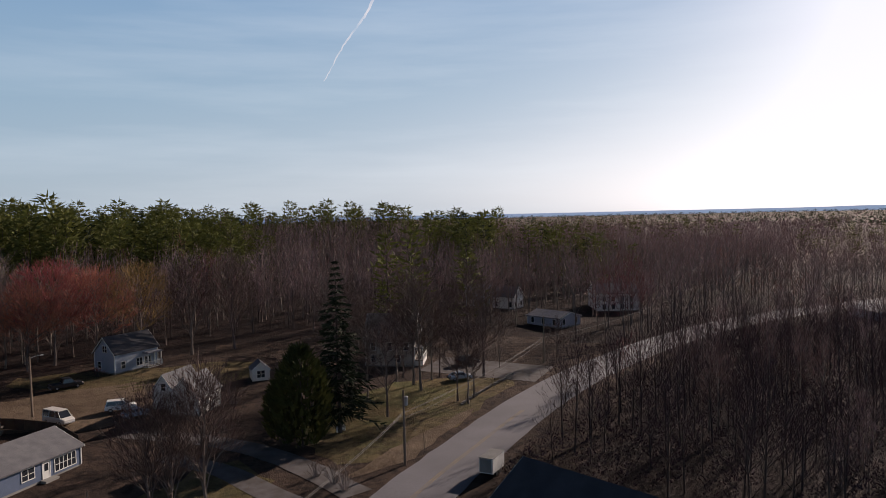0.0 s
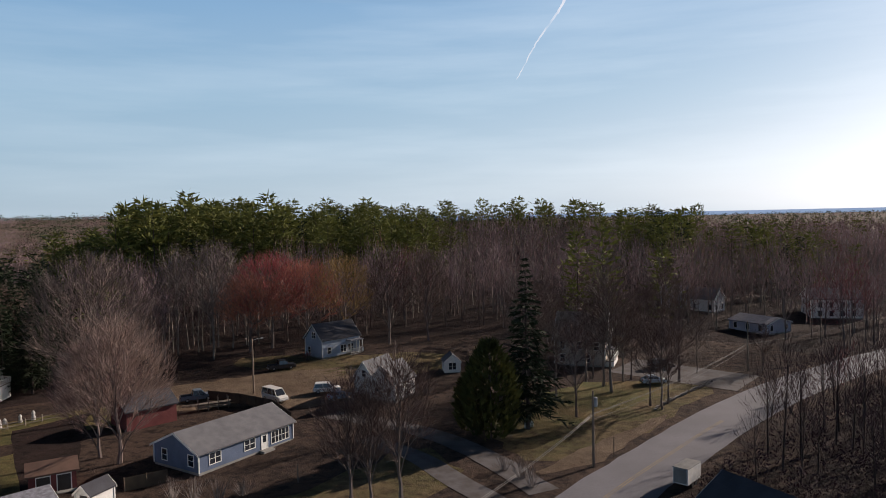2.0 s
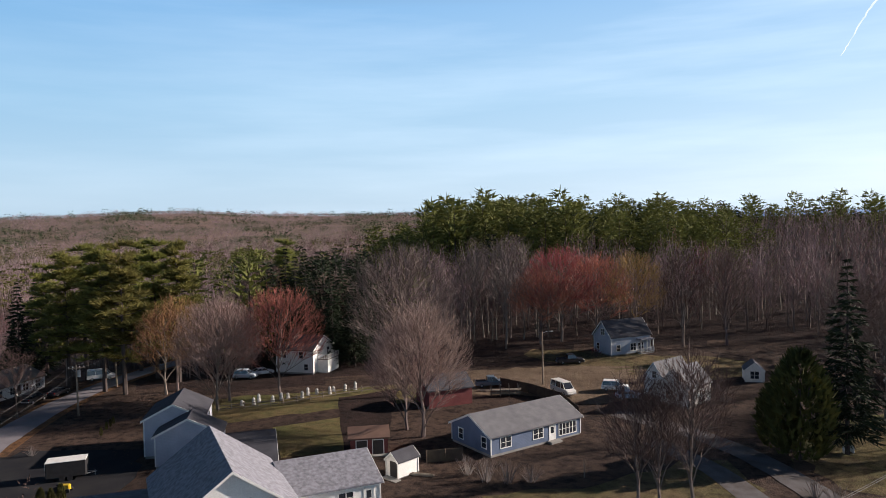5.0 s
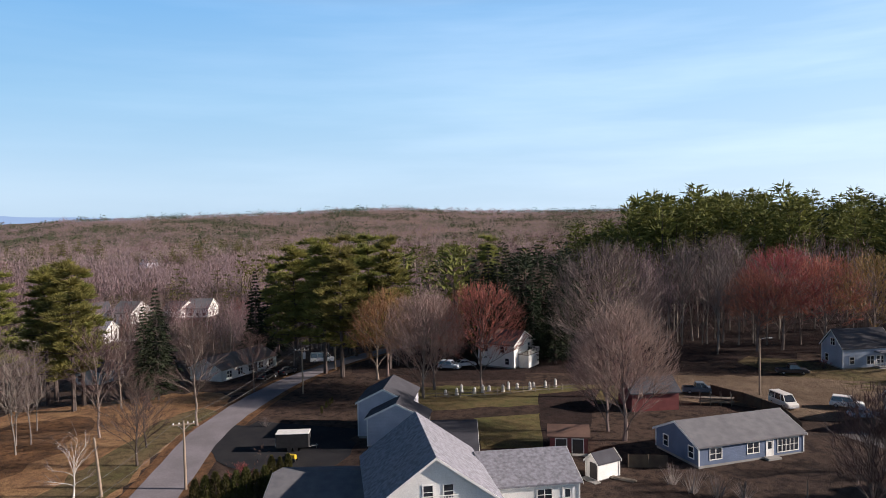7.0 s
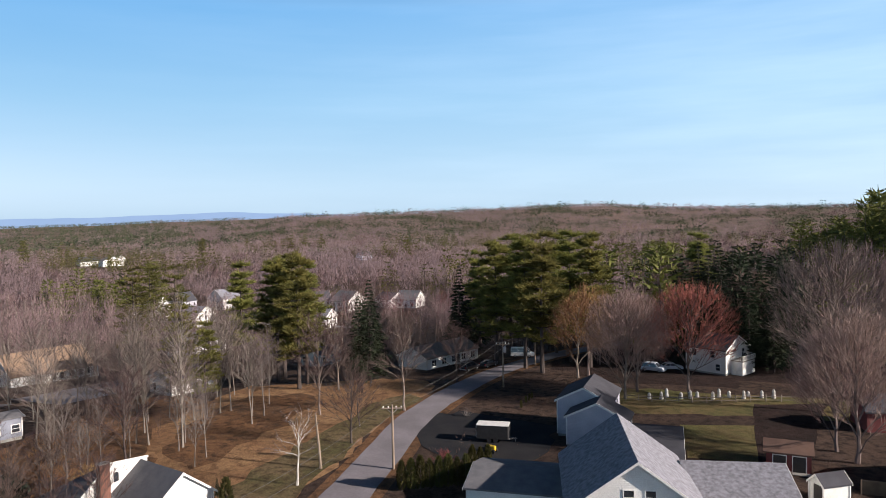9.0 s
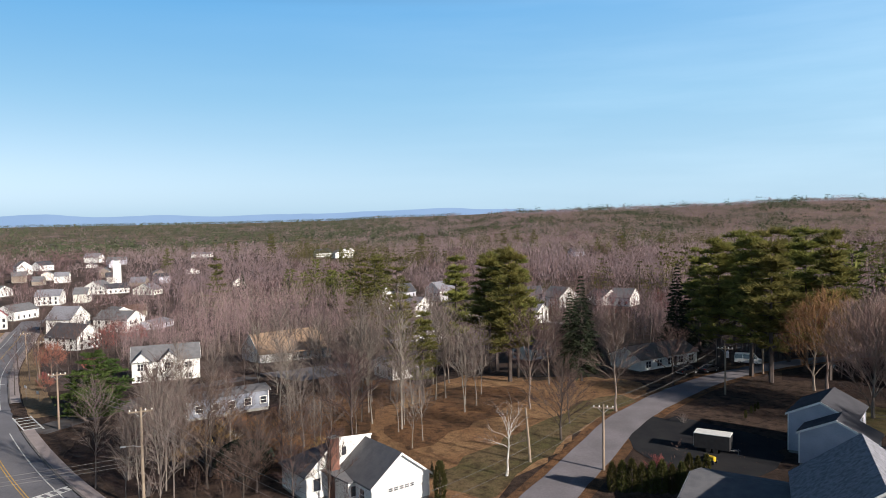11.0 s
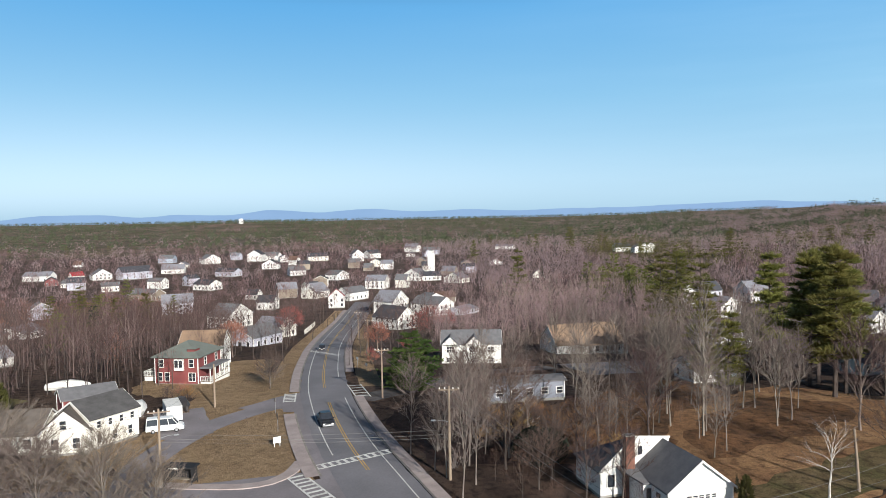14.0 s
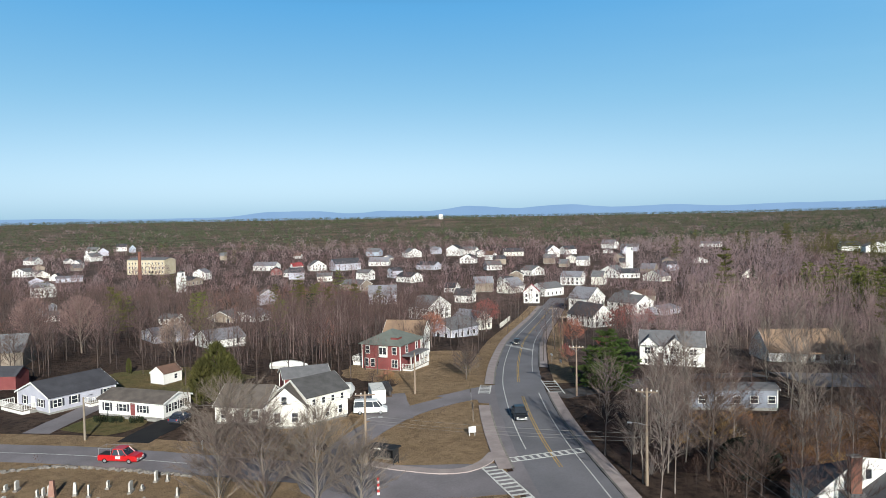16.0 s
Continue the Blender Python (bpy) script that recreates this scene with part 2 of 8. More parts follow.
M["twigs_plum"] = foliage("plum_red_twigs", (0.211, 0.0897, 0.078), (0.148, 0.0663, 0.0608), 0.3, 0.15)
M["limbs"] = material("sunlit_grey_limbs", (0.211, 0.165, 0.142), 0.9, (0.117, 0.0897, 0.0815), 0.3, 5.0, 0.0, vary=0.4)
M["twigs_tan"] = foliage("tan_lit_twigs", (0.312, 0.218, 0.192), (0.234, 0.16, 0.14), 0.35, 0.18)
M["twigs_red"] = foliage("budding_red_twigs", (0.39, 0.144, 0.109), (0.281, 0.109, 0.0897), 0.3, 0.3)
M["twigs_orange"] = foliage("budding_orange_twigs", (0.281, 0.156, 0.0702), (0.203, 0.117, 0.0624))
M["needles"] = foliage("pine_needles", (0.129, 0.123, 0.0343), (0.0702, 0.0725, 0.0218), 0.4, 0.2)
# dull green lightened and blued to carry distance haze
M["pine_woods"] = foliage("haze_blued_pine_crowns", (0.0819, 0.0961, 0.0539), (0.0515, 0.0635, 0.0398), 0.3, 0.1)
M["plumes"] = foliage("long_pine_needles", (0.242, 0.232, 0.0663), (0.117, 0.121, 0.0359), 0.35, 0.4)
M["needles_dark"] = foliage("spruce_needles", (0.0296, 0.039, 0.0203), (0.0195, 0.0265, 0.0148))
M["needles_green"] = foliage("bright_pine_needles", (0.0858, 0.121, 0.0328), (0.0507, 0.0741, 0.0234), 0.3, 0.3)
M["needles_black"] = foliage("shaded_yew_needles", (0.022, 0.028, 0.02), (0.014, 0.018, 0.014), 0.3, 0.0)
M["needles_olive"] = foliage("cedar_needles", (0.0764, 0.0718, 0.0218), (0.0429, 0.0445, 0.0156))


def part(name, bm, mat, parent=None, label="", smooth=False):
    """Links a builder's mesh as one object, under a thing or a part."""
    ob = new(name, bm.mesh(name, mat, smooth))
    if parent:
        ob.parent = parent
    return tagged(ob, label)


def thing(name, label, category, x=0, y=0, z=None, rz=0, group="", kind=""):
    ob = new(name)
    ob.empty_display_size = 0.5
    ob.matrix_basis = pose(x, y, land(x, y) if z is None else z, 0, 0, rz)
    return tagged(ob, label, category, group, kind)


class Shape:
    """Gathers vertices and faces of one mesh."""

    def __init__(self):
        self.v, self.f = [], []

    def mesh(self, name, mat, smooth=False):
        me = bpy.data.meshes.new(name)
        me.from_pydata(self.v, [], self.f)
        me.materials.append(mat)
        if smooth:
            me.polygons.foreach_set("use_smooth", [True] * len(me.polygons))
        me.update()
        return me

    def add(self, v, f):
        k = len(self.v)
        self.v += [tuple(q) for q in v]
        self.f += [tuple(i + k for i in q) for q in f]
        return self

    def box(self, cx, cy, cz, sx, sy, sz, m=None, taper=1.0):
        """A box by its centre and sizes; taper narrows its top."""
        v = [(x * sx / 2 * k, y * sy / 2 * k, z * sz / 2) for z, k in ((-1, 1), (1, taper)) for x, y in ((-1, -1), (1, -1), (1, 1), (-1, 1))]
        v = [Vector(q) for q in v]
        if m:
            v = [m @ q for q in v]
        v = [(q[0] + cx, q[1] + cy, q[2] + cz) for q in v]
        return self.add(v, [(3, 2, 1, 0), (4, 5, 6, 7), (0, 1, 5, 4), (1, 2, 6, 5), (2, 3, 7, 6), (3, 0, 4, 7)])

    def bevelled(self, cx, cy, cz, sx, sy, sz, r):
        """A box with its upright and top edges cut."""
        a, b = sx / 2, sy / 2
        ring = lambda k: [(-a + r + k, -b + k), (a - r - k, -b + k), (a - k, -b + r + k), (a - k, b - r - k), (a - r - k, b - k), (-a + r + k, b - k), (-a + k, b - r - k), (-a + k, -b + r + k)]
        v = [(x + cx, y + cy, cz - sz / 2) for x, y in ring(0)] + [(x + cx, y + cy, cz + sz / 2 - r) for x, y in ring(0)] + [(x + cx, y + cy, cz + sz / 2) for x, y in ring(r * 0.7)]
        f = [tuple(range(7, -1, -1)), tuple(range(16, 24))]
        for s in (0, 8):
            f += [(s + i, s + (i + 1) % 8, s + 8 + (i + 1) % 8, s + 8 + i) for i in range(8)]
        return self.add(v, f)

    def tube(self, path, radii, n=6, cap=True):
        """A tapered tube along a path."""
        k = len(self.v)
        path = [Vector(p) for p in path]
        for i, p in enumerate(path):
            d = (path[min(i + 1, len(path) - 1)] - path[max(i - 1, 0)]).normalized()
            s = d.cross(Vector((0.31, 0.95, 0.05))).normalized()
            u = s.cross(d)
            for j in range(n):
                a = 2 * math.pi * j / n
                q = p + (s * math.cos(a) + u * math.sin(a)) * radii[i]
                self.v.append(tuple(q))
        for i in range(len(path) - 1):
            for j in range(n):
                a, b = k + i * n + j, k + i * n + (j + 1) % n
                self.f.append((a, b, b + n, a + n))
        if cap:
            self.f.append(tuple(range(k + n - 1, k - 1, -1)))
            self.f.append(tuple(range(k + (len(path) - 1) * n, k + len(path) * n)))
        return self

    def disc(self, c, axis, r, h, n=12):
        a = Vector(axis).normalized() * h / 2
        return self.tube([Vector(c) - a, Vector(c) + a], [r, r], n)

    def blade(self, p, d, length, width, rng):
        """A thin three-cornered twig or tuft from p along d."""
        s = d.cross(Vector((rng.uniform(-1, 1), rng.uniform(-1, 1), rng.uniform(-1, 1))))
        s = s.normalized() * width / 2
        k = len(self.v)
        self.v += [tuple(p - s), tuple(p + s), tuple(p + d * length)]
        self.f.append((k, k + 1, k + 2))


# ---------------------------------------------------------------- land
def step(a, b, s):
    q = min(max((s - a) / (b - a), 0.0), 1.0)
    return q * q * (3 - 2 * q)


HILL = ((12, 0), (18, 8), (28, 38), (40, 55), (46, 55.5), (52, 59), (58, 70), (61.5, 70), (67, 63.5), (75, 59), (79, 54.5), (82, 53), (86, 36), (90, 24), (97, 6), (104, 0))


def hill(a):
    """The height of the wooded ridge beyond the street, by azimuth."""
    for (p, u), (q, v) in zip(HILL, HILL[1:]):
        if p <= a < q:
            return u + (v - u) * step(p, q, a)
    return 0.0


def land(x, y):
    """The height of the ground: level here, falling to the town, a wooded rise the other way."""
    z = -11 * step(100, 300, -0.985 * x - 0.17 * y) + 16 * math.exp(-((x + 110) ** 2 / 24200 + (y - 340) ** 2 / 18050))
    r = math.hypot(x, y)
    if r > 900:
        a = math.degrees(math.atan2(-x, y))
        z += step(900, 1900, r) * hill(a) + 38 * step(1300, 4300, r) * step(70, 95, a) + 22 * math.exp(-((x + 2000) ** 2 + (y + 1501) ** 2) / 122500)
    return z


EDGE = ((-60, 95), (-33, 150), (-12, 175), (-6, 185), (0, 182), (10, 182), (20, 178), (30, 172), (38, 158), (46, 150), (56, 146), (64, 165), (67, 190), (70, 385), (93, 390), (96, 240), (106, 240), (109, 400), (118, 420), (127, 190), (131, 140), (146, 140), (154, 175), (170, 200))


def edge(a):
    """How far off the closed woods begin, by azimuth."""
    for (p, u), (q, v) in zip(EDGE, EDGE[1:]):
        if a <= q:
            return u + (v - u) * max(0, a - p) / (q - p)
    return 200


def ground_sheet():
    radii = [0, 6]
    while radii[-1] < 4900:
        radii.append(min(4900, radii[-1] + max(6, radii[-1] * 0.035)))
    n = 180
    sh = Shape()
    sh.v.append((0, 0, land(0, 0)))
    for r in radii[1:]:
        for j in range(n):
            a = 2 * math.pi * j / n
            x, y = r * math.sin(a), r * math.cos(a)
            sh.v.append((x, y, land(x, y)))
    sh.f += [(0, 1 + (j + 1) % n, 1 + j) for j in range(n)]
    for i in range(len(radii) - 2):
        for j in range(n):
            a, b = 1 + i * n + j, 1 + i * n + (j + 1) % n
            sh.f.append((a, b, b + n, a + n))
    ob = part("ground", sh, M["ground"], None, "brown leaf-littered ground with dead grass", True)
    ob.data.materials.append(M["yards"])
    ob.data.materials.append(M["woods_floor"])
    ob.data.materials.append(M["shade_ground"])
    for f in ob.data.polygons:
        x, y, z = f.center
        r, a, w = math.hypot(x, y), math.degrees(math.atan2(-x, y)), noise.noise(Vector((x * 0.01, y * 0.01, 1.7)))
        if r > 1000:
            f.material_index = 2
        elif r > (185 if a < 122 else 270) + 50 * w and (90 + 9 * w < a < 176 or a < -170):
            f.material_index = 1
        # the darker floor stands in for shade under the woods
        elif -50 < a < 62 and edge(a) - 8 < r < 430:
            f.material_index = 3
    return tagged(ob, "", "ground", kind="structure")


ground_sheet()


def smooth_path(pts, every=3.0):
    """A Catmull-Rom curve through plan points, cut into even steps."""
    p = [Vector((*q, 0)) for q in pts]
    p = [p[0] * 2 - p[1]] + p + [p[-1] * 2 - p[-2]]
    out = []
    for i in range(1, len(p) - 2):
        n = max(2, int((p[i + 1] - p[i]).length / every))
        for j in range(n):
            t = j / n
            a, b, c, d = p[i - 1:i + 3]
            out.append(0.5 * (2 * b + (c - a) * t + (2 * a - 5 * b + 4 * c - d) * t * t + (3 * b - a - 3 * c + d) * t ** 3))
    return out + [p[-2]]


def strip(path, left, right, lift, sh=None, thick=0.0):
    """A band along a path, from left to right of it (metres), lift above the ground."""
    sh = sh or Shape()
    k, n = len(sh.v), len(path)
    cuts = 2 if right - left < 3 else 5
    wild = 0.28 if right - left > 3 else 0.0
    for i, p in enumerate(path):
        d = (path[min(i + 1, n - 1)] - path[max(i - 1, 0)]).normalized()
        s = Vector((d.y, -d.x, 0))
        for c in range(cuts):
            q = p + s * (left + (right - left) * c / (cuts - 1))
            if wild and c in (0, cuts - 1):
                q = q + s * wild * noise.noise(q * 0.35)
            sh.v.append((q.x, q.y, land(q.x, q.y) + lift))
    for i in range(n - 1):
        for c in range(cuts - 1):
            a = k + i * cuts + c
            sh.f.append((a, a + 1, a + cuts + 1, a + cuts))
    if thick:
        for e, s in ((0, 1), (cuts - 1, -1)):
            k2 = len(sh.v)
            for i in range(n):
                x, y, z = sh.v[k + i * cuts + e]
                sh.v.append((x, y, z - thick))
            for i in range(n - 1):
                q = (k + i * cuts + e, k + (i + 1) * cuts + e, k2 + i + 1, k2 + i)
                sh.f.append(q if s > 0 else q[::-1])
    return sh


def patch(name, label, mat, pts, lift=0.03, ragged=0.5, seed=1, category="lawn"):
    """A sheet of ground cover with an uneven edge, laid over the ground."""
    rng = random.Random(seed)
    ring = smooth_path(list(pts) + [pts[0]], 2.5)[:-1]
    ring = [q + Vector((rng.uniform(-ragged, ragged), rng.uniform(-ragged, ragged), 0)) for q in ring]
    c = sum(ring, Vector()) / len(ring)
    sh, n = Shape(), len(ring)
    sh.v.append((c.x, c.y, land(c.x, c.y) + lift))
    cuts = 5
    for k in range(1, cuts + 1):
        for q in ring:
            w = c + (q - c) * k / cuts
            sh.v.append((w.x, w.y, land(w.x, w.y) + lift))
    sh.f += [(0, 1 + j, 1 + (j + 1) % n) for j in range(n)]
    for k in range(cuts - 1):
        for j in range(n):
            a, b = 1 + k * n + j, 1 + k * n + (j + 1) % n
            sh.f.append((a, a + n, b + n, b))
    return tagged(part(name, sh, mat, None, label), "", category, kind="structure")


# ---------------------------------------------------------------- roads
MAIN = smooth_path([(-330, -172), (-283, -153), (-231, -130.4), (-184.7, -108), (-144.3, -86), (-123, -73.5), (-111.2, -65.8), (-95, -54.1), (-79.9, -41.6), (-58, -21),
                    (-36, 8), (-18, 45), (-4, 79), (4, 96), (12, 112), (21.5, 128), (33, 144), (50, 164), (75, 188), (110, 212), (160, 240)])
SIDE = smooth_path([(-49, -9), (-66, 6), (-89, 21), (-109, 33.2), (-128, 50.2), (-141, 66), (-150, 84), (-156, 110)])
LOWER = smooth_path([(-20, -150), (-33, -124), (-46, -101), (-53.8, -83), (-61, -66), (-68, -54.5), (-74, -46.5)])
LOOP = smooth_path([(-62, -64), (-71.5, -70.5), (-82, -73.5), (-92, -74.2), (-104, -72), (-112, -69.5)])
for nm, lab, pts, half, mt in (("road", "grey asphalt main road with worn wheel tracks", MAIN, 4.6, "asphalt"), ("road", "pale cracked asphalt side street", SIDE, 2.9, "asphalt_old"),
                               ("road", "bleached asphalt street beside the cemetery", LOWER, 3.6, "asphalt_old"), ("road", "narrow pale asphalt lane round the green", LOOP, 2.4, "asphalt_old")):
    tagged(part(nm, strip(pts, -half, half, {"asphalt": 0.09}.get(mt, 0.07)), M[mt], None, lab), "", "road", kind="structure")


# ---------------------------------------------------------------- trees
def bare_tree(seed, h, spread, limbs=10, sub=7, twig=8, fork=0.28, upright=0.5, thick=1.0, blade=0.055, dome=0):
    """A leafless broadleaf tree: trunk with limbs, and a crown of branches and twigs."""
    rng = random.Random(seed)
    wood, crown = Shape(), Shape()
    r0 = (0.012 * h + 0.06) * thick
    path, q = [], Vector((0, 0, -0.2))
    top = h * 0.62
    for i in range(7):
        path.append(q.copy())
        q = q + Vector((rng.uniform(-1, 1) * h * 0.012, rng.uniform(-1, 1) * h * 0.012, top / 6))
    wood.tube(path, [r0 * (1.25 if i == 0 else 1 - 0.13 * i) for i in range(7)], 6)
    turn = rng.uniform(0, 6.28)
    for i in range(limbs):
        t = i / (limbs - 1)
        zf = fork + (0.60 - fork) * t
        k = min(5, int(zf * h / top * 6))
        base = path[k].lerp(path[k + 1], 0.5)
        turn += 2.4 + rng.uniform(-0.4, 0.4)
        phi = -0.3 + 1.75 * t + rng.uniform(-0.14, 0.14)
        reach = spread * math.cos(phi) * rng.uniform(0.72, 1.02)
        rise = h * (0.54 + 0.37 * math.sin(phi)) * rng.uniform(0.92, 1.03) - base.z
        out = Vector((math.cos(turn), math.sin(turn), 0))
        pts = []
        for j in range(5):
            u = j / 4
            w = base + out * reach * (u ** (1.0 + 0.45 * upright)) + Vector((rng.uniform(-1, 1), rng.uniform(-1, 1), 0)) * 0.03 * h * u
            w.z = base.z + rise * u ** (1.0 - 0.25 * upright)
            pts.append(w)
        wood.tube(pts, [r0 * (0.34 - 0.16 * t) * (1 - 0.22 * j) for j in range(5)], 3, False)
        for s in range(sub):
            u = 0.22 + 0.78 * ((s + rng.random()) / sub) ** 0.9
            j = min(3, int(u * 4))
            b = pts[j].lerp(pts[j + 1], u * 4 - j)
            d = ((pts[j + 1] - pts[j]).normalized() * 0.9 + out * 0.35 + Vector((rng.uniform(-1, 1), rng.uniform(-1, 1), rng.uniform(-0.2, 0.9))) * 1.0).normalized()
            ln = h * rng.uniform(0.09, 0.24) * (1.2 - 0.5 * u)
            e = b + d * ln
            wood.blade(b, d, ln * 1.15, 0.0042 * h, rng)
            for w in range(twig):
                c = b.lerp(e, 0.25 + 0.75 * rng.random())
                dd = (d + Vector((rng.uniform(-1, 1), rng.uniform(-1, 1), rng.uniform(-0.3, 1.1))) * 0.75).normalized()
                crown.blade(c, dd, h * rng.uniform(0.035, 0.085), blade * rng.uniform(0.6, 1.3), rng)
    inside = lambda q: (math.hypot(q.x, q.y) / (spread * 1.04)) ** 2 + ((q.z - 0.58 * h) / (0.43 * h)) ** 2 < 0.95 + 0.5 * noise.noise(q * (5.0 / spread) + Vector((seed, 0, 0)))
    for i in range(dome):
        a, s = rng.uniform(0, 6.28), rng.uniform(-0.62, 1.0)
        r = rng.uniform(0.35, 1.0) ** 0.5 * 0.93
        c = Vector((math.cos(a) * spread * r * math.sqrt(1 - s * s), math.sin(a) * spread * r * math.sqrt(1 - s * s), h * (0.58 + 0.42 * r * s)))
        d = (c - Vector((0, 0, 0.2 * h))).normalized() + Vector((rng.uniform(-1, 1), rng.uniform(-1, 1), rng.uniform(-0.4, 0.8))) * 0.45
        crown.blade(c, d.normalized(), h * rng.uniform(0.035, 0.08), blade * rng.uniform(0.7, 1.3), rng)
    if dome:
        kept = Shape()
        for f in crown.f:
            if inside(Vector(crown.v[f[2]])):
                kept.add([crown.v[i] for i in f], [(0, 1, 2)])
        crown = kept
    return wood, crown


def pine(seed, h, spread, whorls=11, start=0.22, tuft=7, fine=11):
    """A white pine: straight trunk, tiers of reaching limbs, upswept plumes of needles."""
    rng = random.Random(seed)
    wood, crown = Shape(), Shape()
    r0 = 0.014 * h
    wood.tube([(0, 0, -0.2), (0.1, 0, h * 0.4), (0, 0.1, h * 0.98)], [r0 * 1.2, r0 * 0.75, 0.03], 6)
    for i in range(whorls):
        t = i / (whorls - 1)
        z = h * (start + (0.97 - start) * t)
        n = 5 if t < 0.85 else 4
        turn = rng.uniform(0, 6.28)
        for k in range(n):
            a = turn + 6.28 * k / n + rng.uniform(-0.4, 0.4)
            reach = spread * (1.05 - t * 0.8) * rng.choice((0.4, 0.7, 0.9, 1.05, 1.35)) * (0.55 + 0.45 * min(1, t * 3))
            z += rng.uniform(-0.025, 0.025) * h
            out = Vector((math.cos(a), math.sin(a), 0))
            e = Vector((0, 0, z)) + out * reach + Vector((0, 0, reach * rng.uniform(-0.05, 0.35)))
            crown_base = Vector((0, 0, z))
            wood.tube([crown_base, crown_base.lerp(e, 0.5) + Vector((0, 0, -0.06 * reach)), e], [r0 * 0.3, r0 * 0.18, 0.02], 3, False)
            for w in range(tuft):
                u = 0.3 + 0.75 * (w + rng.random()) / tuft
                c = crown_base.lerp(e, u) + Vector((rng.uniform(-1, 1), rng.uniform(-1, 1), rng.uniform(-0.1, 0.25))) * 0.2 * reach
                for b in range(fine):
                    d = (out * 0.7 + Vector((rng.uniform(-1, 1), rng.uniform(-1, 1), rng.uniform(-0.1, 0.8)))).normalized()
                    crown.blade(c, d, h * rng.uniform(0.036, 0.07) * (1.2 if fine < 6 else 1), max(h * (0.03 if fine < 6 else 0.0095), 0.17), rng)
    return wood, crown


def spruce(seed, h, spread, tiers=24, droop=0.28, start=0.06, blades=11, wide=1.0):
    """A spruce or cedar: a narrow cone of drooping sprays to near the ground."""
    rng = random.Random(seed)
    wood, crown = Shape(), Shape()
    wood.tube([(0, 0, -0.2), (0, 0, h * 0.5), (0, 0, h * 0.97)], [0.013 * h, 0.008 * h, 0.02], 6)
    for i in range(tiers):
        t = i / (tiers - 1)
        z = h * (start + (0.985 - start) * t)
        n = max(4, int(9 * (1 - t) + 3))
        turn = rng.uniform(0, 6.28)
        for k in range(n):
            a = turn + 6.28 * k / n + rng.uniform(-0.3, 0.3)
            reach = spread * (1 - t) ** 0.85 * rng.choice((0.45, 0.7, 0.9, 1.0, 1.2)) * rng.uniform(0.9, 1.1) + 0.15
            out = Vector((math.cos(a), math.sin(a), 0))
            base = Vector((0, 0, z))
            e = base + out * reach - Vector((0, 0, reach * droop * rng.uniform(0.5, 1.3)))
            wood.tube([base, e], [0.04, 0.012], 3, False)
            for w in range(blades if t < 0.8 else blades // 2):
                u = 0.25 + 0.75 * (w + rng.random()) / blades
                c = base.lerp(e, u)
                side = Vector((-out.y, out.x, 0)) * rng.choice((-1, 1))
                d = (out * 0.6 + side * rng.uniform(0.1, 1) + Vector((0, 0, rng.uniform(-0.7, 0.25)))).normalized()
                crown.blade(c, d, (0.35 + 0.32 * reach * (1.1 - u)) * wide, 0.19 * wide, rng)
    return wood, crown


def thuja(seed, h, spread, n=900):
    """An arborvitae or juniper: a dense upright egg of small sprays."""
    rng = random.Random(seed)
    wood, crown = Shape(), Shape()
    wood.tube([(0, 0, -0.1), (0, 0, h * 0.8)], [0.1, 0.03], 5)
    for i in range(n):
        t = rng.random() ** 0.9
        r = spread * math.sin(math.pi * min(1, 0.16 + 0.84 * t)) ** 0.7 * rng.uniform(0.72, 1.05)
        a = rng.uniform(0, 6.28)
        p = Vector((math.cos(a) * r, math.sin(a) * r, h * (0.04 + 0.9 * t)))
        d = Vector((math.cos(a) * 0.5 + rng.uniform(-0.4, 0.4), math.sin(a) * 0.5 + rng.uniform(-0.4, 0.4), rng.uniform(0.3, 1.2))).normalized()
        crown.blade(p, d, h * rng.uniform(0.06, 0.11), min(0.1 * spread + 0.12, 0.2 * spread + 0.03), rng)
    return wood, crown


def shrub(seed, h, spread, stems=26, twig=9, blade=0.04):
    """A leafless bush: many thin stems from one foot."""
    rng = random.Random(seed)
    wood, crown = Shape(), Shape()
    for i in range(stems):
        a, r = rng.uniform(0, 6.28), spread * rng.uniform(0.1, 1.0)
        foot = Vector((math.cos(a) * r * 0.25, math.sin(a) * r * 0.25, -0.05))
        e = Vector((math.cos(a) * r, math.sin(a) * r, h * (1 - 0.5 * (r / spread) ** 2) * rng.uniform(0.75, 1.05)))
        m = foot.lerp(e, 0.5) + Vector((0, 0, h * 0.08))
        wood.tube([foot, m, e], [0.035, 0.022, 0.008], 3, False)
        for w in range(twig):
            c = m.lerp(e, rng.random())
            d = ((e - foot).normalized() + Vector((rng.uniform(-1, 1), rng.uniform(-1, 1), rng.uniform(-0.4, 0.8)))).normalized()
            crown.blade(c, d, h * rng.uniform(0.12, 0.26), blade, rng)
    return wood, crown


FREE = []  # plan circles that the woods leave open: x, y, radius


def clear(x, y, r):
    FREE.append((x, y, r))


ROADS = [(q.x, q.y, 7.0) for q in MAIN[::2]] + [(q.x, q.y, 5.5) for q in SIDE[::2] + LOWER[::2] + LOOP[::2]]
KINDS = {}


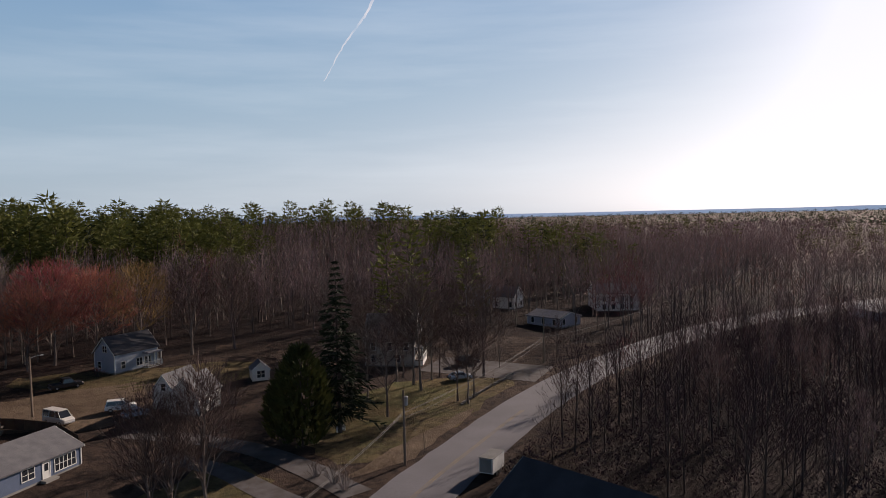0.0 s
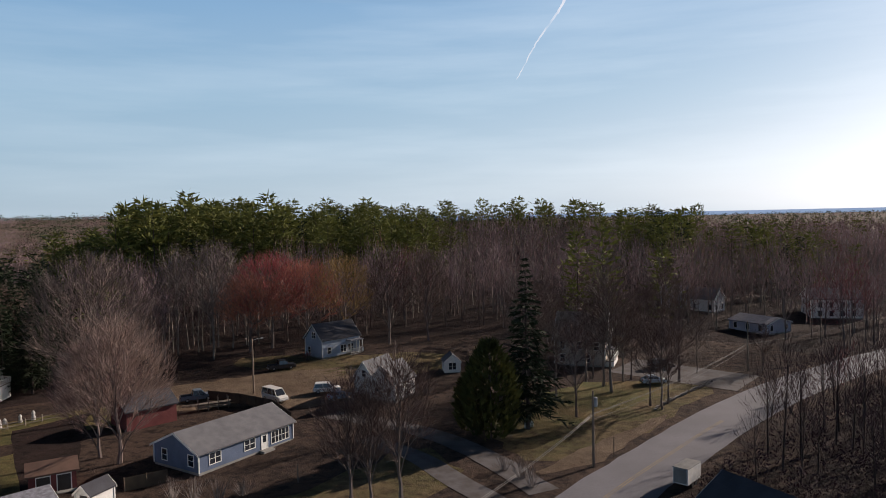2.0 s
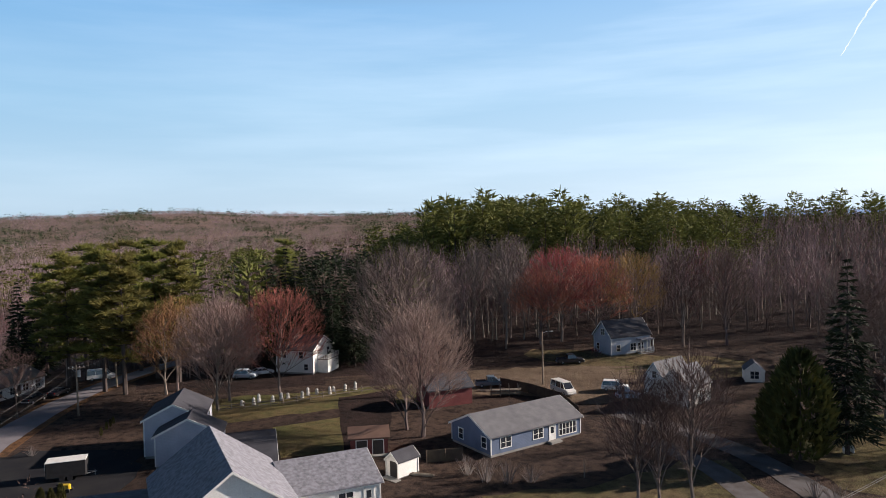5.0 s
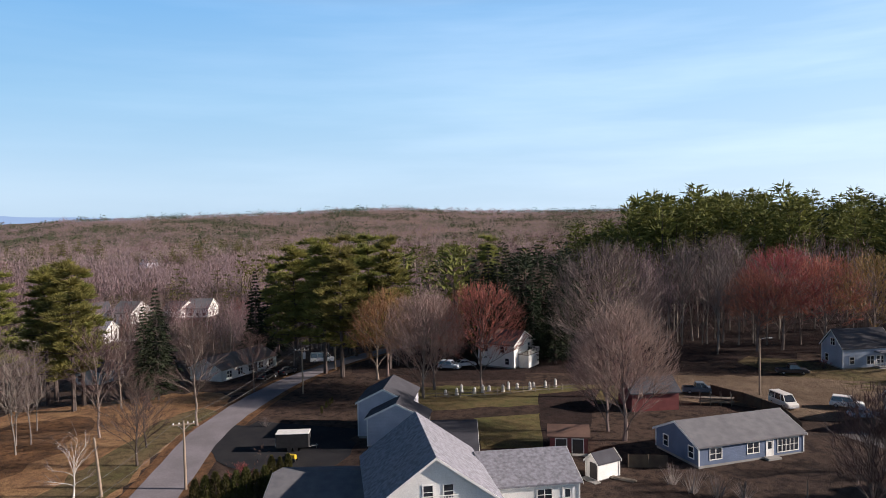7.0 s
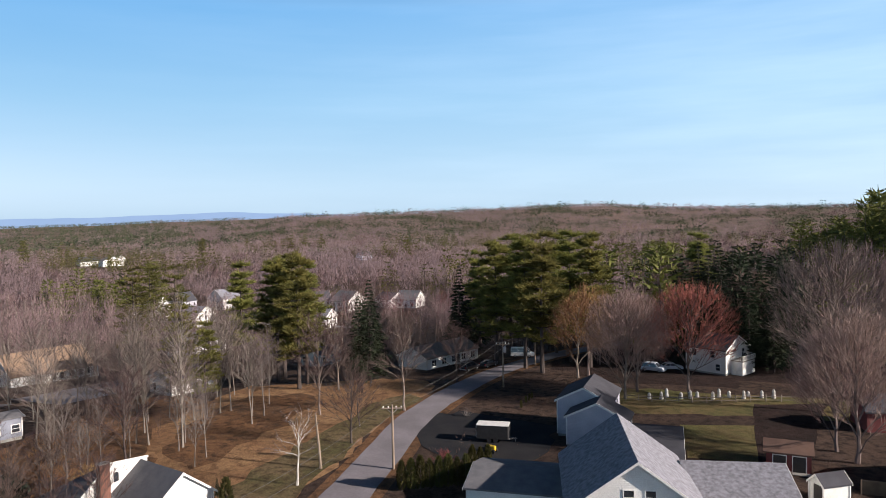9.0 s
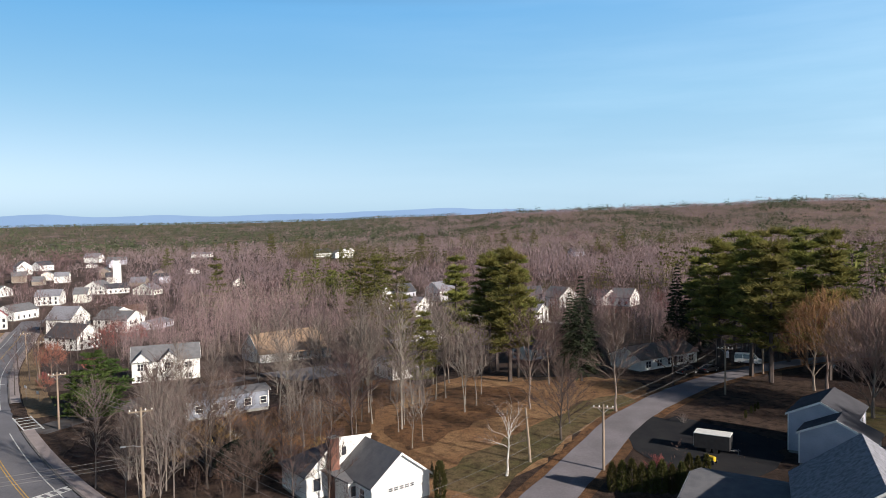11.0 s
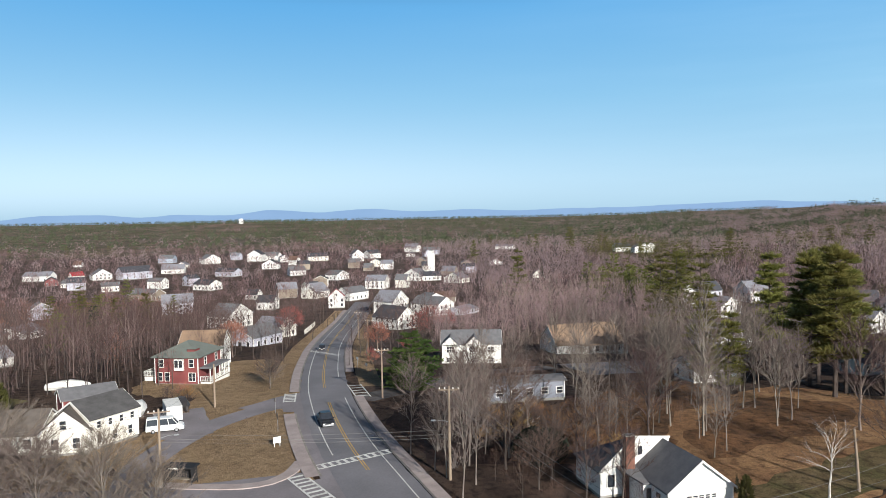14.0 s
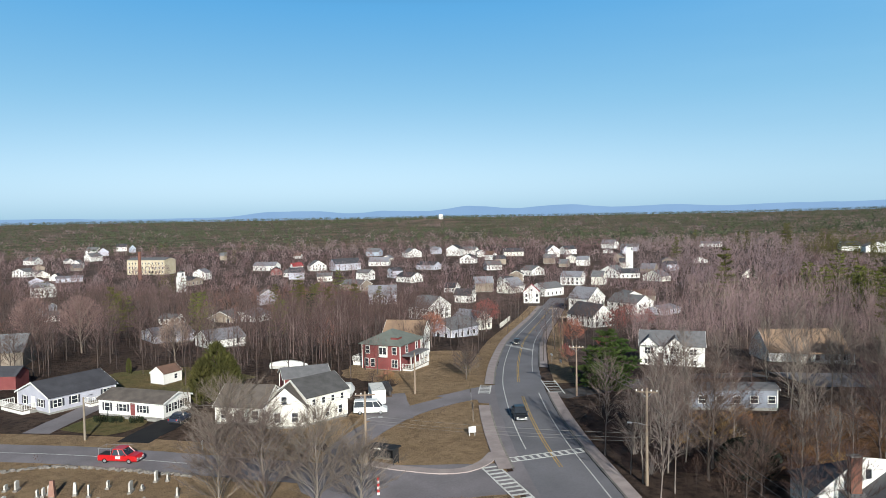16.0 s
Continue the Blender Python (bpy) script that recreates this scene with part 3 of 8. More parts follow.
def plant(kind, x, y, h=None, turn=None, name="tree", label="", category="tree", group=""):
    """One tree of a kind, as a thing with trunk and crown; further ones share its meshes."""
    maker, wood, leaf, size, lab = SPECIES[kind]
    rng = random.Random(int(x * 71 + y * 131))
    turn = rng.uniform(0, 360) if turn is None else turn
    k = (kind, rng.randrange(3))
    if k not in KINDS:
        w, c = maker(hash_of(kind) + k[1] * 17)
        KINDS[k] = (w.mesh("trunk", M[wood]), c.mesh("crown", M[leaf]))
    s = (h or size * rng.uniform(0.85, 1.12)) / size
    ob = thing(name, label or lab, category, x, y, None, turn, group)
    ob.matrix_basis = ob.matrix_basis @ Matrix.Diagonal((s, s, s, 1))
    for nm, me in zip(("trunk", "crown"), KINDS[k]):
        q = new(nm, me)
        q.parent = ob
    return ob


def hash_of(s):
    return sum(ord(c) * (i + 3) for i, c in enumerate(s))


SPECIES = {
    "oak": (lambda s: bare_tree(s, 18, 5.2, 15, 12, 16, 0.22, 0.7, 0.8, 0.036), "limbs", "twigs", 18, "leafless grey-brown broadleaf tree on leaf litter"),
    "maple": (lambda s: bare_tree(s, 18, 7.0, 22, 13, 20, 0.1, 0.6, 0.95, 0.042, 5600), "limbs", "twigs_tan", 18, "leafless maple with a dense rounded grey-brown crown"),
    "grey_maple": (lambda s: bare_tree(s, 18, 6.8, 22, 13, 18, 0.12, 0.6, 0.85, 0.042, 4400), "limbs", "twigs_grey", 18, "leafless maple with a dense mauve-brown crown"),
    "street_maple": (lambda s: bare_tree(s, 16, 4.3, 17, 10, 15, 0.14, 0.75, 0.9, 0.044, 1800), "limbs", "twigs", 16, "leafless street maple with a dense oval brown crown"),
    "dense_maple": (lambda s: bare_tree(s, 10, 5.2, 30, 17, 27, 0.04, 0.6, 0.8, 0.015), "bark_ash", "twigs_ash", 10, "dense leafless tree with dark fine twigs"),
    "red_maple": (lambda s: bare_tree(s, 15, 6.6, 19, 11, 16, 0.16, 0.6, 0.85, 0.058, 2700), "limbs", "twigs_red", 15, "red-budding maple with a spreading crown"),
    "tan_maple": (lambda s: bare_tree(s, 14, 5.2, 15, 10, 14, 0.16, 0.6, 0.85, 0.055, 2200), "limbs", "twigs_orange", 14, "leafless tree with tan-orange budding crown"),
    "poplar": (lambda s: bare_tree(s, 20, 3.3, 17, 9, 13, 0.26, 0.85, 0.5, 0.019), "bark_ash", "twigs_grey", 20, "tall slender leafless poplar with grey bark"),
    "yard_tree": (lambda s: bare_tree(s, 10, 4.0, 17, 12, 18, 0.14, 0.65, 0.8, 0.022), "bark", "twigs", 10, "small leafless yard tree with fine upright twigs"),
    "birch": (lambda s: bare_tree(s, 9, 2.9, 10, 6, 7, 0.34, 0.6, 0.8, 0.03), "birch", "twigs_grey", 9, "white-barked birch with sparse bare branches"),
    "pine": (lambda s: pine(s, 22, 4.5, 17, 0.26, 9, 13), "bark", "plumes", 22, "tall white pine with olive-green plumes"),
    "far_pine": (lambda s: pine(s, 22, 5.6, 11, 0.15, 7, 6), "bark", "needles", 22, "distant olive-green white pine above the roofs"),
    "spruce": (lambda s: spruce(s, 20, 3.9, 27, 0.22, 0.12, 13, 1.4), "bark", "needles_dark", 20, "dark green conical spruce with drooping boughs"),
    "cedar": (lambda s: thuja(s, 11, 2.9, 1500), "bark", "needles_olive", 11, "dense olive-green cedar with a rounded point"),
    "low_pine": (lambda s: pine(s, 11, 4.6, 15, 0.03, 12, 13), "bark", "needles_green", 11, "broad bushy pine with bright green needles"),
    "hedge_thuja": (lambda s: thuja(s, 3, 0.42, 950), "bark", "needles_olive", 3, "upright olive-green arborvitae in a hedge"),
    "tan_brush": (lambda s: shrub(s, 3.5, 3.0, 60, 16, 0.035), "bark", "twigs_orange", 3.5, "thick rust-tan leafless brush"),
    "dark_bush": (lambda s: thuja(s, 4, 2.2, 1500), "bark", "needles_black", 4, "dense dark evergreen bush in the shade"),
    "shrub": (lambda s: shrub(s, 2.5, 1.9), "bark_pale", "twigs_grey", 2.5, "leafless tan shrub with many thin stems"),
    "red_shrub": (lambda s: shrub(s, 3.0, 2.2, 34, 12), "bark", "twigs_red", 3.0, "leafless reddish shrub with thin crowded stems"),
}
M["birch"] = material("birch_bark", (0.612, 0.578, 0.527), 0.8, (0.34, 0.306, 0.281), 2.0, 14.0, 0.2)


def low_tree(seed, h, spread, n, blade):
    """Brush and tufts: stems that fan out from the ground."""
    rng = random.Random(seed)
    sh = Shape()
    for i in range(n):
        t = (i + rng.random()) / n
        a = rng.uniform(0, 6.28)
        r = spread * math.sin(math.pi * (0.16 + 0.8 * t)) * rng.random() ** 0.6
        p = Vector((math.cos(a) * r * 0.75, math.sin(a) * r * 0.75, h * 0.85 * t))
        d = Vector((math.cos(a) * 0.7 + rng.uniform(-0.5, 0.5), math.sin(a) * 0.7 + rng.uniform(-0.5, 0.5), rng.uniform(0.3, 1.4))).normalized()
        sh.blade(p, d, h * rng.uniform(0.09, 0.17), blade * rng.uniform(0.6, 1.4), rng)
    return None, sh


def wood_tree(seed, h, spread, limbs, twigs, blade, low=0.3, limb=0.12, girth=0.0105):
    """A leafless tree of the woods: trunk and rising limbs, and a domed crown of twigs."""
    rng = random.Random(seed)
    wood, crown, arms = Shape(), Shape(), []
    lean = Vector((rng.uniform(-1, 1), rng.uniform(-1, 1), 0)) * 0.03 * h
    wood.tube([(0, 0, -0.5), lean * 0.6 + Vector((0, 0, 0.4 * h)), lean + Vector((0, 0, 0.74 * h))], [girth * h, girth * 0.62 * h, 0.002 * h], 3, False)
    turn = rng.uniform(0, 6.28)
    for i in range(limbs):
        t = i / (limbs - 1)
        base = lean * t + Vector((0, 0, h * (low + (0.64 - low) * t)))
        turn += 2.4 + rng.uniform(-0.5, 0.5)
        phi, u = -0.25 + 1.75 * t, rng.uniform(0.75, 1.05)
        tip = lean + Vector((math.cos(turn) * spread * math.cos(phi) * u, math.sin(turn) * spread * math.cos(phi) * u, h * (0.61 + 0.38 * math.sin(phi) * u)))
        mid = base.lerp(tip, 0.5) + Vector((0, 0, -0.02 * h))
        arms.append((base, mid, tip))
        for p, q, w in ((base, mid, limb), (mid, tip, limb * 0.7)):
            wood.blade(p, (q - p).normalized(), (q - p).length * 1.2, w, rng)
    heart = Vector((0, 0, 0.28 * h))
    for i in range(twigs):
        base, mid, tip = arms[i % limbs]
        u = rng.random() ** 0.7
        p = base.lerp(mid, 0.3 + u * 1.4) if u < 0.5 else mid.lerp(tip, u * 2 - 1)
        p = p + Vector((rng.uniform(-1, 1), rng.uniform(-1, 1), rng.uniform(-0.6, 1))) * 0.2 * spread
        d = (p - heart).normalized() + Vector((rng.uniform(-1, 1), rng.uniform(-1, 1), rng.uniform(-0.3, 1.0))) * 0.6
        crown.blade(p, d.normalized(), h * rng.uniform(0.045, 0.1), blade * rng.uniform(0.6, 1.4), rng)
    return wood, crown


def dome_tree(seed, h, spread, n, blade, stems=0, middle=0.56):
    """A far leafless tree: the sprays of its crown lie round a dome."""
    rng = random.Random(seed)
    crown, wood = Shape(), Shape()
    for i in range(n):
        a, s = rng.uniform(0, 6.28), rng.uniform(-0.35, 1.0)
        c = math.sqrt(1 - s * s)
        out, k = Vector((math.cos(a) * c, math.sin(a) * c, s)), rng.uniform(0.75, 1.06)
        p = Vector((out.x * spread * k, out.y * spread * k, h * (middle + (0.96 - middle) * s * k)))
        d = (Vector((0, 0, 1)) - out * s + out * 0.5 + Vector((rng.uniform(-1, 1), rng.uniform(-1, 1), rng.uniform(-1, 1))) * 0.5).normalized()
        w = d.cross(out + Vector((rng.uniform(-1, 1), rng.uniform(-1, 1), rng.uniform(-1, 1))) * 0.35).normalized() * blade * rng.uniform(0.35, 0.65)
        crown.add([p - w, p + w, p + d * h * rng.uniform(0.1, 0.2)], [(0, 1, 2)])
    for i in range(stems):
        a = rng.uniform(0, 6.28)
        e = Vector((math.cos(a) * spread * 0.6, math.sin(a) * spread * 0.6, h * 0.85))
        wood.blade(Vector((0, 0, h * 0.1)), e.normalized(), e.length, blade * 0.5, rng)
    return wood, crown


def low_pine(seed, h, spread, tiers, per, blade, start=0.25, sprays=4):
    """A pine of the woods: tiers of reaching limbs with sprays along each."""
    rng = random.Random(seed)
    wood, sh = Shape(), Shape()
    wood.tube([(0, 0, -0.5), (0, 0, h * 0.95)], [0.012 * h, 0.02], 3, False)
    for i in range(tiers):
        t = i / (tiers - 1)
        turn = rng.uniform(0, 6.28)
        for k in range(per):
            a = turn + 6.28 * k / per + rng.uniform(-0.35, 0.35)
            reach = spread * (1.08 - 0.7 * t * t) * rng.choice((0.5, 0.75, 0.9, 1.0, 1.2))
            out = Vector((math.cos(a), math.sin(a), 0))
            z = h * (start + (0.96 - start) * t) + rng.uniform(-0.5, 0.5)
            for w in range(sprays):
                p = out * reach * (0.2 + 0.8 * (w + rng.random()) / sprays) + Vector((0, 0, z + 0.15 * reach * w / sprays))
                sh.blade(p, (out * 0.8 + Vector((rng.uniform(-0.7, 0.7), rng.uniform(-0.7, 0.7), rng.uniform(-0.1, 0.8)))).normalized(), h * rng.uniform(0.05, 0.1), blade * rng.uniform(0.7, 1.3), rng)
    return wood, sh


def woods(name, label, mats, templates, places, seed):
    """Many trees joined in one object. mats: of wood and of crown. places: rows of x, y, scale."""
    rng = np.random.default_rng(seed)
    tris = []
    for pair in templates:
        v, f, m = [], [], []
        for slot, sh in enumerate(pair):
            if sh is None:
                continue
            k = len(v)
            v += sh.v
            for q in sh.f:
                f += [(q[0] + k, q[i] + k, q[i + 1] + k) for i in range(1, len(q) - 1)]
            m += [slot] * (len(f) - len(m))
        tris.append((np.array(v), np.array(f), np.array(m)))
    V, T, S, k = [], [], [], 0
    for x, y, s in places:
        v, f, m = tris[rng.integers(len(tris))]
        a = rng.uniform(0, 6.28)
        ca, sa = math.cos(a) * s, math.sin(a) * s
        w = np.empty_like(v)
        w[:, 0] = v[:, 0] * ca - v[:, 1] * sa + x
        w[:, 1] = v[:, 0] * sa + v[:, 1] * ca + y
        w[:, 2] = v[:, 2] * s * rng.uniform(0.84, 1.12) + land(x, y)
        V.append(w)
        T.append(f + k)
        S.append(m)
        k += len(v)
    V, T, S = np.concatenate(V), np.concatenate(T), np.concatenate(S)
    me = bpy.data.meshes.new(name)
    me.vertices.add(len(V))
    me.vertices.foreach_set("co", V.ravel().astype(np.float32))
    me.loops.add(len(T) * 3)
    me.loops.foreach_set("vertex_index", T.ravel().astype(np.int32))
    me.polygons.add(len(T))
    me.polygons.foreach_set("loop_start", np.arange(0, len(T) * 3, 3, dtype=np.int32))
    for mat in mats:
        me.materials.append(M[mat])
    me.polygons.foreach_set("material_index", S.astype(np.int32))
    me.update(calc_edges=True)
    return tagged(new(name, me), label, "woods", kind="stuff")


def azimuth(x, y):
    """Degrees to the left of the first view's heading."""
    return math.degrees(math.atan2(-x, y))


def blocked(x, y, grow=0.0):
    return any((x - a) ** 2 + (y - b) ** 2 < (r + grow) ** 2 for a, b, r in FREE) or any((x - a) ** 2 + (y - b) ** 2 < (r + grow) ** 2 for a, b, r in ROADS)


def scatter(seed, r0, r1, a0, a1, spacing, keep):
    """Plan points between two distances and two azimuths, uneven, where keep allows."""
    rng = random.Random(seed)
    out, r = [], r0
    while r < r1:
        across, along = spacing(r)
        n = max(1, int(radians(a1 - a0) * r / across))
        for i in range(n):
            a = radians(a0 + (a1 - a0) * (i + rng.uniform(-0.45, 0.45)) / n)
            q = r + rng.uniform(-0.5, 0.5) * along
            x, y = -q * math.sin(a), q * math.cos(a)
            k = keep(x, y, q, math.degrees(a), rng)
            if k:
                out.append((x, y, k))
        r += along
    return out


# ---------------------------------------------------------------- houses
M["glass"] = material("window_glass", (0.03, 0.035, 0.045), 0.08, (0.02, 0.024, 0.03), 1.0, 5.0, 0.0, spec=0.8)
M["trim"] = material("white_trim_paint", (0.741, 0.731, 0.703), 0.6, (0.627, 0.617, 0.589), 1.5, 12.0, 0.1)
M["white_wall"] = material("white_siding", (0.76, 0.75, 0.722), 0.65, (0.665, 0.655, 0.627), 0.6, 8.0, 0.5, kind="siding")
M["weathered_wall"] = material("weathered_clapboard", (0.468, 0.406, 0.351), 0.85, (0.312, 0.265, 0.226), 0.5, 8.0, 0.6, kind="siding")
M["cream_wall"] = material("cream_siding", (0.718, 0.695, 0.626), 0.7, (0.635, 0.612, 0.552), 0.6, 8.0, 0.5, kind="siding")
M["mill_wall"] = material("yellow_mill_brick", (0.527, 0.459, 0.34), 0.8, (0.451, 0.383, 0.272), 0.3, 6.0, 0.2)
M["grey_wall"] = material("pale_grey_siding", (0.45, 0.45, 0.515), 0.7, (0.378, 0.378, 0.446), 0.6, 8.0, 0.5, kind="siding")
M["blue_wall"] = material("slate_blue_siding", (0.123, 0.162, 0.247), 0.7, (0.095, 0.128, 0.199), 0.6, 8.0, 0.5, kind="siding")
M["paleblue_wall"] = material("pale_blue_siding", (0.378, 0.423, 0.504), 0.7, (0.315, 0.36, 0.432), 0.6, 8.0, 0.5, kind="siding")
# grey-blue panels, taken darker to carry shade from the trees
M["mobile_wall"] = material("shaded_grey_blue_panels", (0.23, 0.25, 0.3), 0.6, (0.18, 0.195, 0.24), 0.6, 8.0, 0.4, kind="ribs")
M["red_wall"] = material("barn_red_clapboard", (0.211, 0.0612, 0.0594), 0.75, (0.158, 0.045, 0.045), 0.6, 8.0, 0.5, kind="siding")
M["tan_wall"] = material("tan_siding", (0.281, 0.234, 0.187), 0.75, (0.226, 0.187, 0.148), 0.6, 8.0, 0.5, kind="siding")
M["roof_grey"] = material("grey_shingles", (0.156, 0.154, 0.163), 0.9, (0.117, 0.117, 0.127), 0.9, 12.0, 0.6, kind="shingle")
M["roof_dark"] = material("charcoal_shingles", (0.0468, 0.0468, 0.0558), 0.9, (0.0663, 0.0663, 0.0772), 0.5, 12.0, 0.6, kind="shingle")
M["roof_slate"] = material("slate_grey_shingles", (0.088, 0.086, 0.088), 0.9, (0.062, 0.06, 0.062), 0.9, 12.0, 0.6, kind="shingle")
M["roof_worn"] = material("worn_grey_brown_shingles", (0.135, 0.115, 0.102), 0.9, (0.085, 0.073, 0.066), 0.7, 12.0, 0.6, kind="shingle")
M["roof_green"] = material("grey_green_shingles", (0.148, 0.164, 0.148), 0.9, (0.117, 0.129, 0.117), 0.5, 12.0, 0.6, kind="shingle")
M["roof_tan"] = material("tan_shingles", (0.269, 0.183, 0.122), 0.9, (0.217, 0.148, 0.105), 0.5, 12.0, 0.6, kind="shingle")
M["roof_faded"] = material("faded_brown_shingles", (0.281, 0.222, 0.183), 0.9, (0.211, 0.164, 0.133), 0.9, 12.0, 0.6, kind="shingle")
M["roof_brown"] = material("brown_shingles", (0.156, 0.0936, 0.0702), 0.9, (0.117, 0.0702, 0.0546), 0.5, 12.0, 0.6, kind="shingle")
M["roof_pale"] = material("pale_grey_shingles", (0.257, 0.257, 0.292), 0.9, (0.14, 0.14, 0.158), 2.2, 12.0, 0.6, kind="shingle")
M["roof_red"] = material("red_metal_roof", (0.378, 0.036, 0.045), 0.5, (0.306, 0.0315, 0.036), 0.5, 12.0, 0.3, kind="ribs")
M["brick"] = material("chimney_brick", (0.187, 0.0858, 0.0624), 0.9, (0.133, 0.0663, 0.0507), 2.0, 16.0, 0.4)
M["found"] = material("foundation_concrete", (0.281, 0.273, 0.257), 0.9, (0.218, 0.211, 0.195), 0.6, 8.0, 0.3)
M["door_dark"] = material("dark_door_paint", (0.05, 0.045, 0.045), 0.5, (0.04, 0.035, 0.035), 1.0, 10.0, 0.1)
M["shutter"] = material("dark_shutter_paint", (0.035, 0.04, 0.05), 0.6, (0.03, 0.03, 0.04), 1.0, 10.0, 0.1)
M["wood_grey"] = material("weathered_wood", (0.234, 0.195, 0.156), 0.9, (0.156, 0.129, 0.105), 1.0, 14.0, 0.4, vary=0.2, streak=0.2)
M["wood_dark"] = material("dark_wood", (0.078, 0.0585, 0.0429), 0.9, (0.0546, 0.039, 0.0312), 1.0, 14.0, 0.4, vary=0.2)
M["pole_wood"] = material("pole_wood", (0.265, 0.203, 0.156), 0.9, (0.187, 0.14, 0.109), 0.8, 10.0, 0.3, vary=0.2, streak=0.15)
M["steel"] = material("galvanised_steel", (0.45, 0.459, 0.477), 0.45, (0.36, 0.369, 0.387), 1.0, 14.0, 0.1, metal=0.7)
M["black"] = material("black_rubber", (0.018, 0.018, 0.02), 0.7, (0.025, 0.025, 0.027), 2.0, 20.0, 0.1)
# cable colour lifted to carry the sun's brightness on the wires
M["wire"] = material("sun_brightened_cable", (0.221, 0.212, 0.204), 0.6, (0.17, 0.162, 0.157), 1.0, 8.0, 0.0)


def wall_frame(side, L, W):
    """Where a wall's middle is, and its ways along and outward, in the house's own plan."""
    return {"S": (Vector((0, -W / 2, 0)), Vector((1, 0, 0)), Vector((0, -1, 0))), "N": (Vector((0, W / 2, 0)), Vector((-1, 0, 0)), Vector((0, 1, 0))),
            "E": (Vector((L / 2, 0, 0)), Vector((0, 1, 0)), Vector((1, 0, 0))), "W": (Vector((-L / 2, 0, 0)), Vector((0, -1, 0)), Vector((-1, 0, 0)))}[side]


def slab(sh, o, u, n, u0, u1, z0, z1, d0, d1):
    """A box on a wall: u0 to u1 along it, z0 to z1 up, d0 to d1 out of it."""
    k = [o + u * a + n * d + Vector((0, 0, z)) for d in (d0, d1) for a, z in ((u0, z0), (u1, z0), (u1, z1), (u0, z1))]
    return sh.add(k, [(3, 2, 1, 0), (4, 5, 6, 7), (0, 1, 5, 4), (1, 2, 6, 5), (2, 3, 7, 6), (3, 0, 4, 7)])


def ring_frame(o, al, n, u0, u1, z0, z1, t, depth):
    """A mitred frame round an opening, in one piece."""
    sh = Shape()
    outer = ((u0 - t, z0 - t), (u1 + t, z0 - t), (u1 + t, z1 + t), (u0 - t, z1 + t))
    inner = ((u0, z0), (u1, z0), (u1, z1), (u0, z1))
    v = [o + al * a + n * d + Vector((0, 0, z)) for d in (-0.02, depth) for q in (outer, inner) for a, z in q]
    f = []
    for i in range(4):
        j = (i + 1) % 4
        f += [(8 + i, 8 + j, 12 + j, 12 + i), (i, j, 8 + j, 8 + i), (4 + j, 4 + i, 12 + i, 12 + j)]
    return sh.add(v, f)


def window(body, side, L, W, u, z, w, h, bars=1, shutters=False, fine=True):
    o, al, n = wall_frame(side, L, W)
    win = part("window", ring_frame(o, al, n, u - w / 2, u + w / 2, z, z + h, 0.11, 0.07), M["trim"], body, "white-framed window")
    part("pane", slab(Shape(), o, al, n, u - w / 2, u + w / 2, z, z + h, 0.005, 0.02), M["glass"], win)
    if fine:
        part("sash_bar", slab(Shape(), o, al, n, u - w / 2, u + w / 2, z + h / 2 - 0.03, z + h / 2 + 0.03, 0.021, 0.045), M["trim"], win)
        for b in range(1, bars):
            c = u - w / 2 + w * b / bars
            part("mullion", slab(Shape(), o, al, n, c - 0.05, c + 0.05, z, z + h, 0.021, 0.055), M["trim"], win)
    if shutters:
        for s in (-1, 1):
            c = u + s * (w / 2 + 0.31)
            part("shutter", slab(Shape(), o, al, n, c - 0.18, c + 0.18, z - 0.05, z + h + 0.05, 0.0, 0.04), M["shutter"], win, "dark shutter")


def door(body, side, L, W, u, z, w=0.95, h=2.05, mat="trim", lit=False):
    o, al, n = wall_frame(side, L, W)
    sh = ring_frame(o, al, n, u - w / 2, u + w / 2, z, z + h, 0.12, 0.07)
    fr = part("door", sh, M["trim"], body)
    part("door_leaf", slab(Shape(), o, al, n, u - w / 2, u + w / 2, z, z + h, 0.0, 0.035), M[mat], fr)
    if lit:
        part("pane", slab(Shape(), o, al, n, u - w * 0.28, u + w * 0.28, z + h * 0.45, z + h * 0.88, 0.036, 0.045), M["glass"], fr)
    part("step", slab(Shape(), o, al, n, u - w, u + w, -0.1, max(0.1, z - 0.02), 0.02, 1.0), M["found"], fr, "concrete step")


